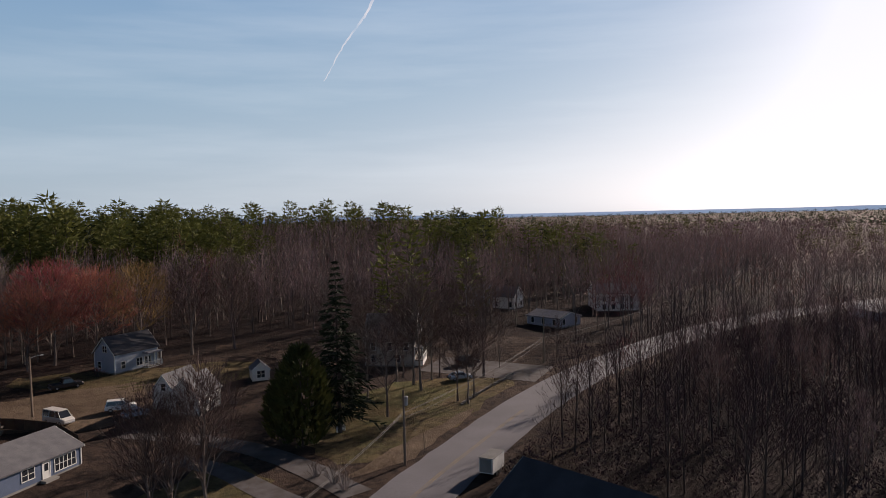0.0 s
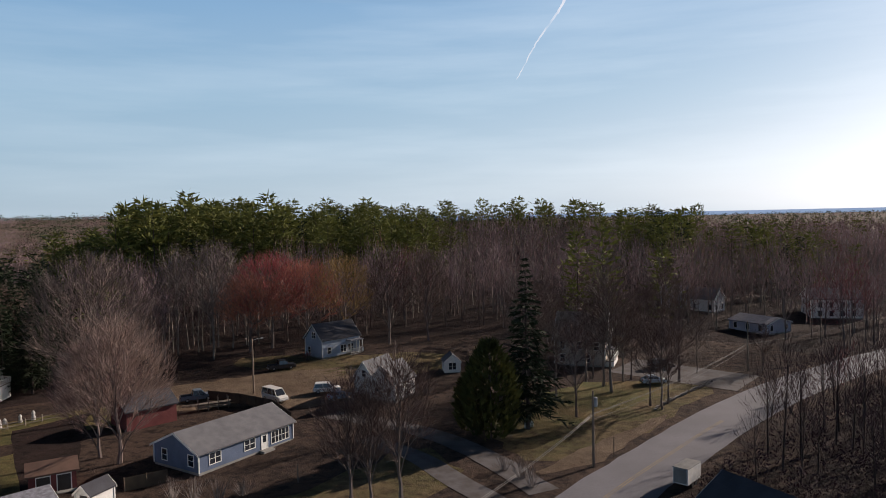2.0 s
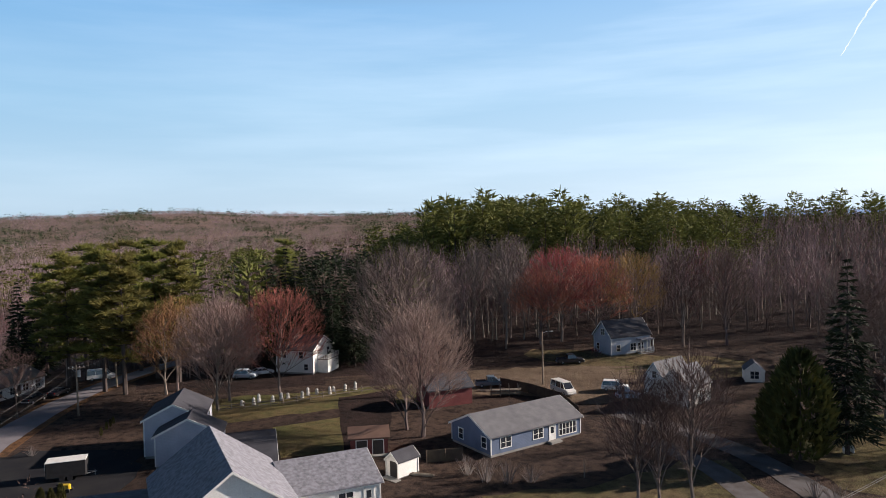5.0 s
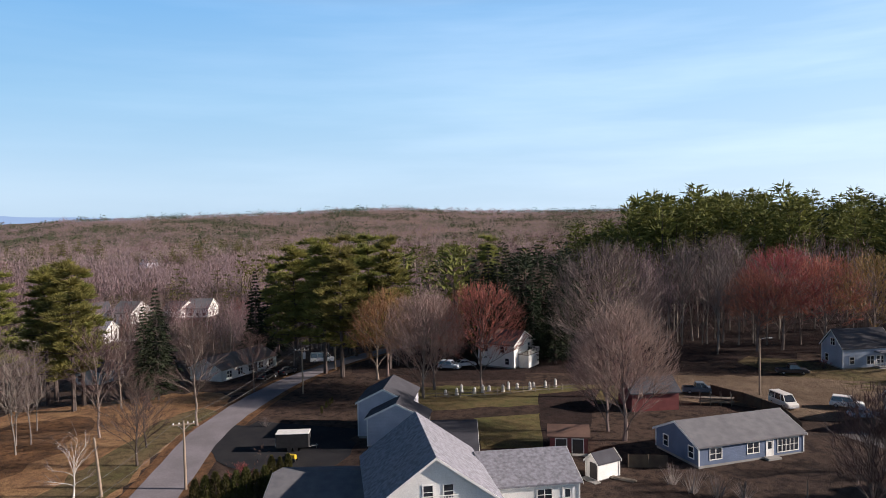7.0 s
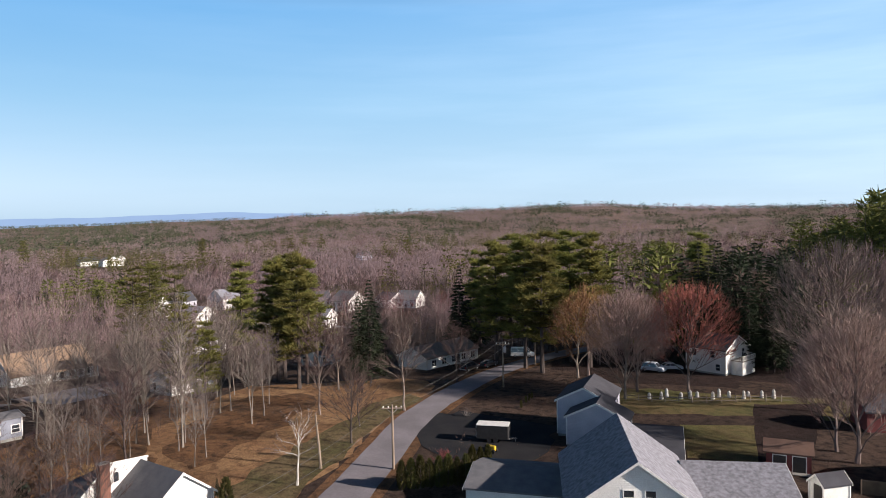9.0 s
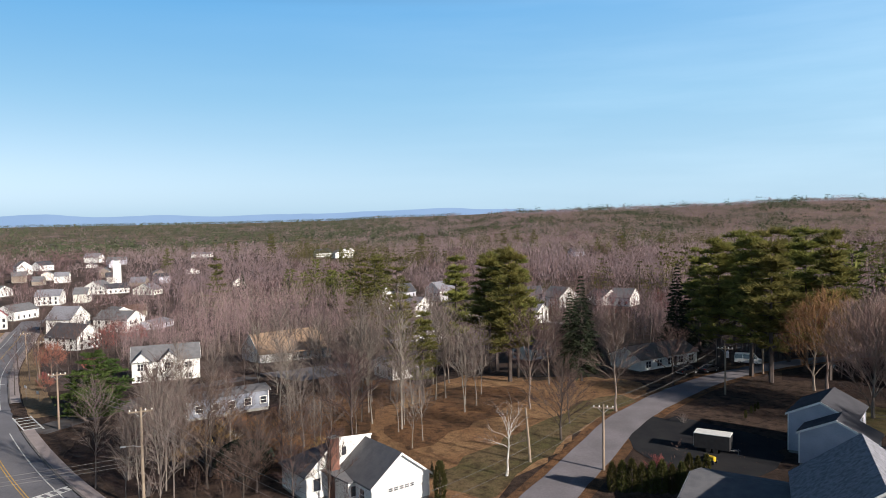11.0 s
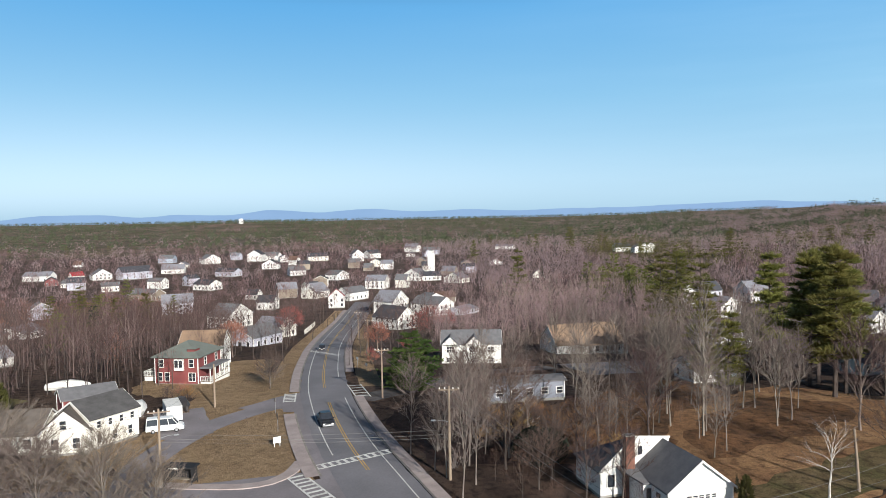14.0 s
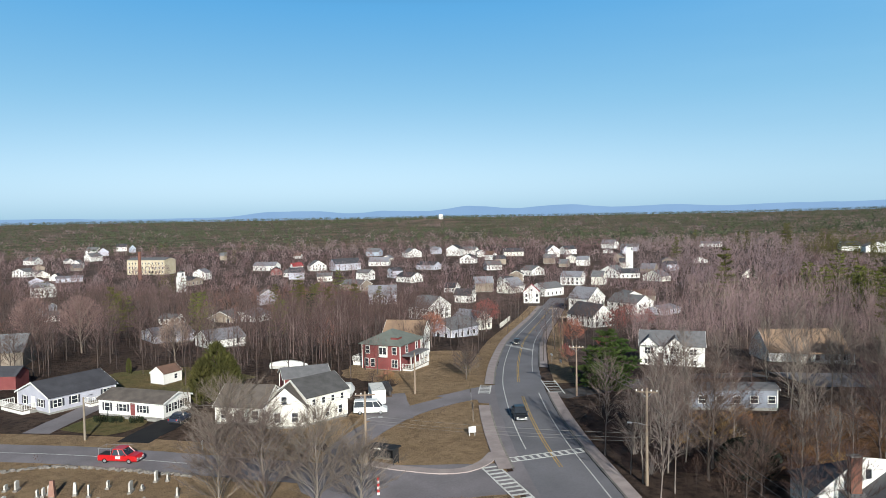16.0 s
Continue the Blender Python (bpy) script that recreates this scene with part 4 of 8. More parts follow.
def house(label, p0, p1, W, eave, rise, wall, roof, ridge="x", base=0.35, over=0.35, hip=False, windows=(), doors=(), chimneys=(), z=None, name="house",
          category="house", group="", shutters=False, free=True, dormers=(), trim=True):
    """A house by the plan points of its front wall, left to right as seen from the front, and its depth.
    windows: rows of side, place along the wall, sill, width, height, lights."""
    a, b = Vector((*p0, 0)), Vector((*p1, 0))
    L = (b - a).length
    d = (b - a) / L
    c = (a + b) / 2 + Vector((-d.y, d.x, 0)) * W / 2
    if free:
        clear(c.x, c.y, 0.62 * math.hypot(L, W))
    zz = min(land(*p0), land(*p1), land(c.x, c.y)) if z is None else z
    ob = thing(name, label, category, c.x, c.y, zz, math.degrees(math.atan2(d.y, d.x)), group)
    l, w = L / 2, W / 2
    part("foundation", Shape().box(0, 0, base / 2 - 0.6, L - 0.06, W - 0.06, base + 1.2), M["found"], ob)
    sh = Shape()
    if hip:
        sh.box(0, 0, (base + eave) / 2, L, W, eave - base)
    elif ridge == "x":
        v = [(x, y, zq) for x in (-l, l) for y, zq in ((-w, base), (w, base), (w, eave), (0, eave + rise), (-w, eave))]
        sh.add(v, [(0, 4, 3, 2, 1), (5, 6, 7, 8, 9), (0, 5, 9, 4), (1, 2, 7, 6), (4, 9, 8, 3), (3, 8, 7, 2), (0, 1, 6, 5)])
    else:
        v = [(x, y, zq) for y in (-w, w) for x, zq in ((-l, base), (l, base), (l, eave), (0, eave + rise), (-l, eave))]
        sh.add(v, [(0, 1, 2, 3, 4), (5, 9, 8, 7, 6), (0, 5, 6, 1), (1, 6, 7, 2), (4, 3, 8, 9), (3, 2, 7, 8), (0, 4, 9, 5)])
    body = part("wall", sh, M[wall], ob)
    rs, th = Shape(), 0.2
    if hip:
        e = over
        run = min(l, w)
        v = [(-l - e, -w - e, eave), (l + e, -w - e, eave), (l + e, w + e, eave), (-l - e, w + e, eave)]
        v += [(x, y, q + th) for x, y, q in v]
        top = [(-(l - run), -(w - run), eave + rise), (l - run, -(w - run), eave + rise), (l - run, w - run, eave + rise), (-(l - run), w - run, eave + rise)]
        v += [(x * 1.0 - (0.4 if x < 0 else -0.4 if x > 0 else 0) * 0, y, q + th) for x, y, q in top]
        rs.add(v, [(3, 2, 1, 0), (0, 1, 5, 4), (1, 2, 6, 5), (2, 3, 7, 6), (3, 0, 4, 7), (4, 5, 9, 8), (5, 6, 10, 9), (6, 7, 11, 10), (7, 4, 8, 11), (8, 9, 10, 11)])
    else:
        span, long = (w, l) if ridge == "x" else (l, w)
        drop = over * rise / span
        for s in (-1, 1):
            prof = [(s * (span + over), eave - drop + 0.02), (0, eave + rise + 0.02), (0, eave + rise + th + 0.02), (s * (span + over), eave - drop + th + 0.02)]
            v = [((q, y, zq) if ridge == "x" else (y, q, zq)) for q in (-long - over, long + over) for y, zq in prof]
            f = [(0, 1, 2, 3), (7, 6, 5, 4), (0, 4, 5, 1), (1, 5, 6, 2), (2, 6, 7, 3), (3, 7, 4, 0)]
            rs.add(v, f if (s < 0) == (ridge == "x") else [q[::-1] for q in f])
    part("roof", rs, M[roof], ob)
    if trim and not hip:
        # white rake boards along the gables
        for e in (-1, 1):
            tr = Shape()
            for s in (-1, 1):
                q0, q1 = (span + over) * s, 0
                z0, z1 = eave - drop, eave + rise
                x0, x1 = e * (long + over), e * (long + over + 0.05)
                v = [((x, y, zq) if ridge == "x" else (y, x, zq)) for x in (x0, x1) for y, zq in ((q0, z0 - 0.08), (q1, z1 - 0.08), (q1, z1 + 0.2), (q0, z0 + 0.2))]
                tr.add(v, [(0, 1, 2, 3), (7, 6, 5, 4), (0, 4, 5, 1), (1, 5, 6, 2), (2, 6, 7, 3), (3, 7, 4, 0)])
            part("rake_board", tr, M["trim"], ob)
    if trim:
        for x in (-1, 1):
            for y in (-1, 1):
                part("corner_board", Shape().box(x * (l + 0.01), y * (w + 0.01), (base + eave) / 2, 0.16, 0.16, eave - base), M["trim"], ob)
    for q in windows:
        window(body, q[0], L, W, *q[1:5], q[5] if len(q) > 5 else 1, shutters, math.hypot(c.x, c.y) < 175)
    for q in doors:
        door(body, q[0], L, W, *q[1:])
    for cx, cy, hh, ww in chimneys:
        ch = part("chimney", Shape().box(cx, cy, hh / 2 + 0.2, ww, ww * 0.8, hh), M["brick"], ob, "brick chimney")
        part("chimney_cap", Shape().box(cx, cy, hh + 0.25, ww + 0.14, ww * 0.8 + 0.14, 0.14), M["found"], ch)
    return ob


def row(side, first, last, n, z, w, h, bars=1):
    """Alike windows at even steps along a wall."""
    return [(side, first + (last - first) * i / max(1, n - 1), z, w, h, bars) for i in range(n)]


def railing(parent, p, q, z, h=0.95, gap=0.35, mat="trim"):
    """A rail with balusters between two points of a thing's own plan."""
    a, b = Vector((*p, z)), Vector((*q, z))
    d = b - a
    n = max(2, int(d.length / gap))
    sh = Shape()
    sh.tube([a + Vector((0, 0, h)), b + Vector((0, 0, h))], [0.05, 0.05], 4)
    sh.tube([a + Vector((0, 0, 0.12)), b + Vector((0, 0, 0.12))], [0.035, 0.035], 4)
    for i in range(n + 1):
        c = a + d * i / n
        r = 0.06 if i in (0, n) else 0.028
        sh.box(c.x, c.y, z + h / 2, r * 2, r * 2, h)
    return part("railing", sh, M[mat], parent, "white balustrade" if mat == "trim" else "")


def deck(parent, x0, y0, x1, y1, z, roof=0.0, posts=3, rails="SEWN", mat="wood_grey", roof_mat="roof_grey", rail_mat="trim"):
    """A deck or porch in a house's own plan; with roof, columns carry a lean-to."""
    part("deck", Shape().box((x0 + x1) / 2, (y0 + y1) / 2, z - 0.08, x1 - x0, y1 - y0, 0.16), M[mat], parent, "wooden deck")
    sk = Shape()
    sk.box((x0 + x1) / 2, (y0 + y1) / 2, (z - 0.16) / 2 - 0.2, x1 - x0 - 0.1, y1 - y0 - 0.1, z + 0.2)
    part("deck_skirt", sk, M["trim"], parent)
    for c, p, q in (("S", (x0, y0), (x1, y0)), ("N", (x0, y1), (x1, y1)), ("W", (x0, y0), (x0, y1)), ("E", (x1, y0), (x1, y1))):
        if c in rails:
            railing(parent, p, q, z, mat=rail_mat)
    if roof:
        for i in range(posts):
            for x, y in {"x": ((x0 + 0.12 + (x1 - x0 - 0.24) * i / (posts - 1), y0 + 0.12),), "y": ((x1 - 0.12, y0 + 0.12 + (y1 - y0 - 0.24) * i / (posts - 1)),)}["x" if x1 - x0 > y1 - y0 else "y"]:
                part("column", Shape().box(x, y, z + (roof - z) / 2, 0.18, 0.18, roof - z), M["trim"], parent)
        part("porch_roof", Shape().box((x0 + x1) / 2, (y0 + y1) / 2, roof + 0.12, x1 - x0 + 0.4, y1 - y0 + 0.4, 0.24, None, 0.9), M[roof_mat], parent, "low porch roof")


# the blue ranch house and its yard
house("slate-blue ranch house with grey shingle roof and white trim", (-52.9, 76.2), (-47.9, 91.6), 9.0, 2.75, 2.0, "blue_wall", "roof_grey",
      windows=[("S", -5.6, 1.0, 1.7, 1.35, 2), ("S", 0.1, 1.1, 1.7, 1.3, 2), ("S", 5.6, 0.75, 3.2, 1.6, 5), ("W", 3.0, 1.0, 1.0, 1.4), ("W", -2.3, 1.0, 1.0, 1.4)],
      doors=[("S", 2.7, 0.4, 1.0, 2.05, "trim", True)])
house("small white shed with dark door and shingle roof", (-60.1, 63.8), (-58.0, 63.6), 3.4, 2.1, 0.9, "white_wall", "roof_dark", "y", 0.1, 0.2, name="shed", category="shed",
      doors=[("S", 0.3, 0.12, 1.3, 1.95, "door_dark")])
house("open-fronted red shed with a brown roof", (-69.0, 66.3), (-65.5, 69.9), 5.0, 2.3, 0.8, "red_wall", "roof_brown", base=0.05, name="shed", category="shed", trim=False,
      doors=[("S", -1.0, 0.1, 1.4, 1.9, "door_dark"), ("S", 1.2, 0.1, 1.4, 1.9, "door_dark")])
house("weathered red barn with a shallow roof", (-74.6, 89.9), (-70.7, 96.6), 6.5, 3.0, 1.7, "red_wall", "roof_dark", base=0.05, name="barn", category="barn", trim=False,
      windows=[])
# the white house over the side street, its wings and neighbours
bw = house("large white gabled house with steep grey shingle roof", (-58.6, 32.9), (-53.0, 44.1), 15.7, 4.5, 4.5, "white_wall", "roof_pale", "y", over=0.5,
      windows=[("S", -0.8, 5.0, 0.9, 1.3), ("S", 1.2, 5.0, 0.9, 1.3), ("S", -3.0, 1.2, 1.0, 1.4), ("S", 3.0, 1.2, 1.0, 1.4), ("E", -4, 1.4, 1.0, 1.4), ("E", 4, 1.4, 1.0, 1.4), ("W", 4, 1.4, 1.0, 1.4)])
part("balcony", Shape().box(0.2, -8.35, 4.62, 3.6, 1.0, 0.14), M["trim"], bw, "small white balcony under the gable")
for px in range(13):
    part("baluster", Shape().box(-1.5 + px * 0.283, -8.8, 5.1, 0.06, 0.06, 0.9), M["trim"], bw)
part("handrail", Shape().box(0.2, -8.8, 5.58, 3.6, 0.1, 0.08), M["trim"], bw)
w = house("white annex with a pale grey shingle roof", (-59.0, 47.4), (-54.2, 56.4), 11.5, 2.9, 1.9, "white_wall", "roof_pale",
          windows=[("S", 1.2, 1.1, 1.6, 1.2, 2), ("E", -3.0, 1.1, 1.0, 1.3)], doors=[("S", 3.8, 0.4, 1.0, 2.0, "trim", True)])
house("low garage wing with a grey shingle roof", (-71.8, 27.6), (-65.6, 36.4), 9.5, 2.5, 1.1, "white_wall", "roof_grey", windows=[("W", 0, 1.0, 1.2, 1.1)])
house("pale grey gabled house with charcoal roof", (-86.6, 48.3), (-81.2, 54.6), 4.2, 4.3, 2.0, "grey_wall", "roof_dark", "y", windows=[("W", 0, 2.2, 0.9, 1.2)])
house("pale grey two-storey house with charcoal roof", (-91.6, 49.6), (-86.6, 55.4), 9.0, 5.3, 1.9, "grey_wall", "roof_dark", "y", windows=[("W", -2, 3.2, 0.9, 1.2), ("E", 2, 3.2, 0.9, 1.2)])
house("low flat-roofed dark outbuilding behind the white house", (-73.5, 48.9), (-69.5, 54.2), 13.4, 2.7, 0.35, "tan_wall", "roof_dark", base=0.1, windows=[("E", 3, 0.9, 1.2, 1.0)])
wh = house("white two-storey house beside the fenced garden", (-118.8, 93.8), (-111.0, 96.8), 9.0, 5.0, 2.3, "white_wall", "roof_dark", "x",
           windows=[("S", 1.5, 3.3, 0.9, 1.3), ("S", 2.6, 0.9, 0.9, 1.2), ("S", -2.4, 3.3, 0.9, 1.3), ("E", 2.4, 3.3, 0.9, 1.3)])
deck(wh, 4.2, -2.5, 6.6, 2.5, 2.9, 0, rails="SEN")
h3 = house("pale blue cottage with a dark roof and white trim", (-71.2, 143.4), (-65.8, 140.4), 10.2, 4.2, 3.0, "paleblue_wall", "roof_dark", "y",
           windows=[("S", 0.2, 4.3, 1.3, 1.3, 2), ("S", -1.6, 1.0, 0.9, 1.3), ("E", -3.2, 1.0, 0.9, 1.3), ("E", 0.6, 0.9, 1.4, 1.5, 2), ("E", 2.6, 0.9, 1.4, 1.5, 2)])
deck(h3, 3.1, 1.5, 4.6, 5.0, 0.5, 3.2, 3, "SEN", roof_mat="roof_pale")
house("white cottage with a steep front gable", (-44.3, 113.1), (-39.4, 112.1), 6.5, 3.5, 2.6, "white_wall", "roof_grey", "y", windows=[("S", 0.7, 3.6, 0.8, 1.2), ("S", -1.2, 1.0, 0.8, 1.3), ("S", 1.2, 1.0, 0.8, 1.3)])
house("white cottage wing with dark windows", (-48.3, 116.1), (-44.5, 115.2), 7.5, 3.4, 2.5, "white_wall", "roof_grey", "y", windows=[("S", 0, 3.4, 0.8, 1.1)])
house("tiny white garden shed with a front window", (-36.6, 133.4), (-33.7, 134.6), 3.4, 2.2, 1.3, "white_wall", "roof_grey", "y", 0.1, 0.2, name="shed", category="shed", windows=[("S", 0, 0.7, 1.4, 1.3, 2)])
bh = house("large weathered grey house with a steep faded roof", (-16.4, 144.6), (-6.4, 143.6), 9.5, 5.4, 4.8, "weathered_wall", "roof_faded",
           windows=[("S", -3.4, 3.4, 0.9, 1.5), ("S", 0, 3.4, 0.9, 1.5), ("S", 3.4, 3.4, 0.9, 1.5), ("S", -3.4, 0.9, 0.9, 1.5), ("S", 1.6, 0.9, 0.9, 1.5), ("E", -2, 3.6, 0.9, 1.5), ("E", 2, 3.6, 0.9, 1.5), ("E", 0, 6.4, 0.9, 1.3)],
           chimneys=[(-1.0, 1.2, 10.6, 0.8)])
deck(bh, 5.05, -4.0, 6.7, 2.5, 1.2, 3.5, 4, "SE")
house("long dark-roofed house beside the main road", (4.6, 70.4), (17.5, 56.5), 10.0, 3.2, 2.8, "tan_wall", "roof_dark", over=0.5, windows=row("S", -6, 6, 4, 1.0, 1.2, 1.3))
# by the main road
house("white garage wing with a grey shingle roof", (-76.3, -4.8), (-80.6, 1.4), 8.0, 3.1, 2.9, "white_wall", "roof_grey", "y", windows=row("S", -1.4, 1.5, 5, 2.0, 0.55, 0.4) + [("W", 2, 1.0, 1.0, 1.3)])
def cape(label, p, turn, depth, prof, wall, roof):
    """A house whose front end wall has an uneven profile: places along the wall and heights, left eave to right eave."""
    ob = thing("house", label, "house", *p, None, turn)
    ends = [(prof[0][0], 0.3)] + list(prof) + [(prof[-1][0], 0.3)]
    n = len(ends)
    back = lambda z: z if z < 3.3 else 3.0 + 0.12 * (z - 3.0)
    v = [(u, 0, z) for u, z in ends] + [(u, depth, back(z)) for u, z in ends]
    body = part("wall", Shape().add(v, [tuple(range(n - 1, -1, -1)), tuple(range(n, 2 * n))] + [(i, (i + 1) % n, (i + 1) % n + n, i + n) for i in range(n)]), M[wall], ob)
    part("foundation", Shape().box(sum(q[0] for q in ends) / n, depth / 2, -0.1, prof[-1][0] - prof[0][0] - 0.1, depth - 0.1, 0.9), M["found"], ob)
    for (u0, z0), (u1, z1) in zip(prof, prof[1:]):
        k = 0.3 if z1 > z0 else -0.15
        pts = [(u0 - k * (u1 - u0) / 4, z0 - k * (z1 - z0) / 4), (u1, z1)]
        v = [(u, y, (z if y < 0 else back(z)) + dz) for y in (-0.2, depth + 0.3) for (u, z), dz in ((pts[0], 0.02), (pts[1], 0.02), (pts[1], 0.14), (pts[0], 0.14))]
        part("roof", Shape().add(v, [(0, 1, 2, 3), (7, 6, 5, 4), (0, 4, 5, 1), (1, 5, 6, 2), (2, 6, 7, 3), (3, 7, 4, 0)]), M[roof], ob)
        v = [(u, y, z + dz) for y in (-0.26, -0.2) for (u, z), dz in ((pts[0], -0.08), (pts[1], -0.08), (pts[1], 0.15), (pts[0], 0.15))]
        part("rake_board", Shape().add(v, [(0, 1, 2, 3), (7, 6, 5, 4), (0, 4, 5, 1), (1, 5, 6, 2), (2, 6, 7, 3), (3, 7, 4, 0)]), M["trim"], ob)
    return ob, body


cp, body = cape("white cape house with a shed dormer and brick chimney", (-80.1, -12.4), math.degrees(math.atan2(0.82, -0.57)), 6.5, [(0.0, 3.2), (4.07, 6.75), (8.6, 6.35)], "white_wall", "roof_grey")
clear(-83.5, -10.5, 7)
for u, z, w, h in ((1.3, 1.2, 0.9, 1.4), (4.9, 4.6, 0.6, 1.0)):
    win = part("window", ring_frame(Vector((0, 0, 0)), Vector((1, 0, 0)), Vector((0, -1, 0)), u - w / 2, u + w / 2, z, z + h, 0.1, 0.07), M["trim"], body, "white-framed window")
    part("pane", Shape().box(u, -0.02, z + h / 2, w, 0.03, h), M["glass"], win)
ch = part("chimney", Shape().box(3.25, -0.5, 3.5, 1.15, 0.85, 7.2, None, 0.93), M["brick"], cp, "red brick chimney")
part("chimney_cap", Shape().box(3.25, -0.5, 7.14, 1.2, 0.92, 0.12), M["found"], ch)
# low roof over the entry between the two wings
v = [(1.9, -0.05, 3.3), (6.0, -0.05, 3.3), (6.0, -4.6, 2.75), (3.0, -4.2, 2.75)]
part("entry_roof", Shape().add(v + [(x, y, z + 0.18) for x, y, z in v], [(3, 2, 1, 0), (4, 5, 6, 7), (0, 1, 5, 4), (1, 2, 6, 5), (2, 3, 7, 6), (3, 0, 4, 7)]), M["roof_grey"], cp)
en = part("entry_wall", Shape().box(4.5, -2.0, 1.4, 2.8, 3.9, 2.7), M["white_wall"], cp)
for u in (3.9, 5.0):
    part("pane", Shape().box(u, -3.96, 1.7, 0.8, 0.04, 1.1), M["glass"], en)
tg = house("white split-level house with two front gables and grey roof", (-157.8, -61.6), (-162.4, -48.4), 8.5, 5.0, 2.6, "white_wall", "roof_grey", shutters=False,
           windows=[("S", -5.0, 3.0, 1.8, 1.4, 3), ("S", 0.6, 3.0, 1.8, 1.4, 3), ("S", 4.6, 3.0, 1.4, 1.2, 2), ("S", -5.4, 0.7, 1.2, 1.0, 2), ("S", 1.0, 0.7, 1.2, 1.0, 2), ("S", 4.6, 0.7, 1.2, 1.0, 2)],
           doors=[("S", -2.4, 1.2, 1.0, 2.1, "door_dark")])
for u in (-5.0, 0.7):
    # cross gables over the picture windows
    g = Shape()
    v = [(u + x, y, z) for y in (-5.3, -0.5) for x, z in ((-2.0, 5.0), (2.0, 5.0), (0, 6.9))]
    g.add(v, [(0, 1, 2), (5, 4, 3), (0, 2, 5, 3), (1, 4, 5, 2), (0, 3, 4, 1)])
    front = part("cross_gable", g, M["white_wall"], tg)
    r = Shape()
    for s in (-1, 1):
        v = [(u + x, y, z) for y in (-5.6, -0.4) for x, z in ((s * 2.35, 4.72), (0, 6.95), (0, 7.12), (s * 2.35, 4.9))]
        r.add(v, [(0, 1, 2, 3), (7, 6, 5, 4), (0, 4, 5, 1), (1, 5, 6, 2), (2, 6, 7, 3), (3, 7, 4, 0)])
    part("gable_roof", r, M["roof_grey"], front)
tr = house("long low building with a tan roof over a white arcade", (-185.6, -39.8), (-196.6, -24.0), 12.0, 3.1, 4.4, "white_wall", "roof_tan", over=0.3,
           windows=row("S", -2.5, 8.6, 6, 0.9, 1.0, 1.4))
deck(tr, -3.6, -8.4, 9.6, -6.0, 0.3, 3.0, 8, "S", "found", "roof_tan")
house("long grey-blue mobile home with white panels", (-116.9, -37.1), (-124.2, -25.4), 4.6, 3.5, 0.5, "mobile_wall", "roof_grey", windows=row("S", -5, 6, 5, 1.3, 1.1, 1.1), base=0.5)
rh = house("red clapboard house with a hipped grey roof", (-112.6, -106.5), (-114.8, -97.6), 10.5, 5.6, 2.5, "red_wall", "roof_green", hip=True, over=0.6,
           windows=[("S", -3.2, 3.7, 0.9, 1.5), ("S", 3.2, 3.7, 0.9, 1.5), ("S", -3.5, 0.9, 0.9, 1.6), ("S", -2.0, 0.9, 0.9, 1.6), ("S", 3.3, 0.9, 1.3, 1.6, 2), ("E", -2, 3.7, 0.9, 1.5), ("E", 3, 3.7, 0.9, 1.5)])
deck(rh, 4.7, -4.6, 6.9, 4.5, 0.7, 3.3, 5, "SEN")
deck(rh, -8.6, -2.5, -4.7, 2.5, 1.2, 0, 3, "SWN")
dm = part("dormer", Shape().box(2.6, -3.0, 6.5, 1.6, 2.2, 1.3), M["red_wall"], rh, "small red dormer")
part("dormer_roof", Shape().box(2.6, -3.0, 7.35, 2.1, 2.7, 0.4, None, 0.35), M["roof_green"], dm, "grey-green hipped dormer roof")
by = part("bay", Shape().box(0.7, -5.5, 4.2, 1.9, 0.6, 2.3), M["trim"], rh, "white bay window")
for px in (0.25, 1.15):
    part("pane", Shape().box(px, -5.81, 4.4, 0.7, 0.03, 1.4), M["glass"], by)
gd = house("white house with a tan roof behind the red house", (-127.0, -113.0), (-131.0, -104.5), 8.0, 6.0, 2.6, "white_wall", "roof_tan", windows=row("E", -2, 2.5, 3, 5.4, 0.7, 0.9) + [("E", 0, 1.2, 1.0, 1.4)])
house("large cream two-storey house with grey shingle roof", (-74.2, -82.2), (-82.2, -81.4), 7.0, 4.6, 2.1, "cream_wall", "roof_slate",
      windows=row("S", -2.6, 3.0, 4, 3.1, 0.6, 0.9) + row("S", -2.6, 2.6, 3, 0.9, 0.7, 1.2), doors=[("E", 0, 0.4, 1.0, 2.1, "door_dark")])
house("cream gabled wing with a grey roof", (-69.9, -86.6), (-73.6, -81.7), 6.5, 3.4, 2.7, "cream_wall", "roof_worn", "y", windows=[("S", -0.2, 3.7, 0.8, 1.2), ("S", -1.3, 1.0, 0.9, 1.4), ("S", 1.4, 1.0, 0.9, 1.4)])
house("long cream one-storey wing with a faded brown roof", (-67.4, -95.6), (-71.0, -88.4), 8.0, 2.9, 2.4, "cream_wall", "roof_worn", windows=row("S", -2.6, 2.6, 3, 0.9, 1.0, 1.3))
house("white one-storey house with shutters and a flat dark roof", (-59.7, -116.6), (-63.8, -104.4), 6.6, 2.75, 1.0, "white_wall", "roof_worn", shutters=True,
      windows=[("S", -4.8, 0.9, 1.0, 1.3), ("S", -1.6, 1.0, 1.5, 1.1, 2), ("S", 2.4, 1.0, 1.3, 1.1, 2), ("E", -1.8, 1.1, 0.7, 1.2), ("E", -0.4, 1.1, 0.7, 1.2), ("E", 1.0, 1.1, 0.7, 1.2), ("E", 2.2, 1.1, 0.7, 1.2)],
      doors=[("S", 0.4, 0.4, 0.95, 2.0, "red_wall"), ("S", 4.9, 0.4, 0.95, 2.0, "trim")])
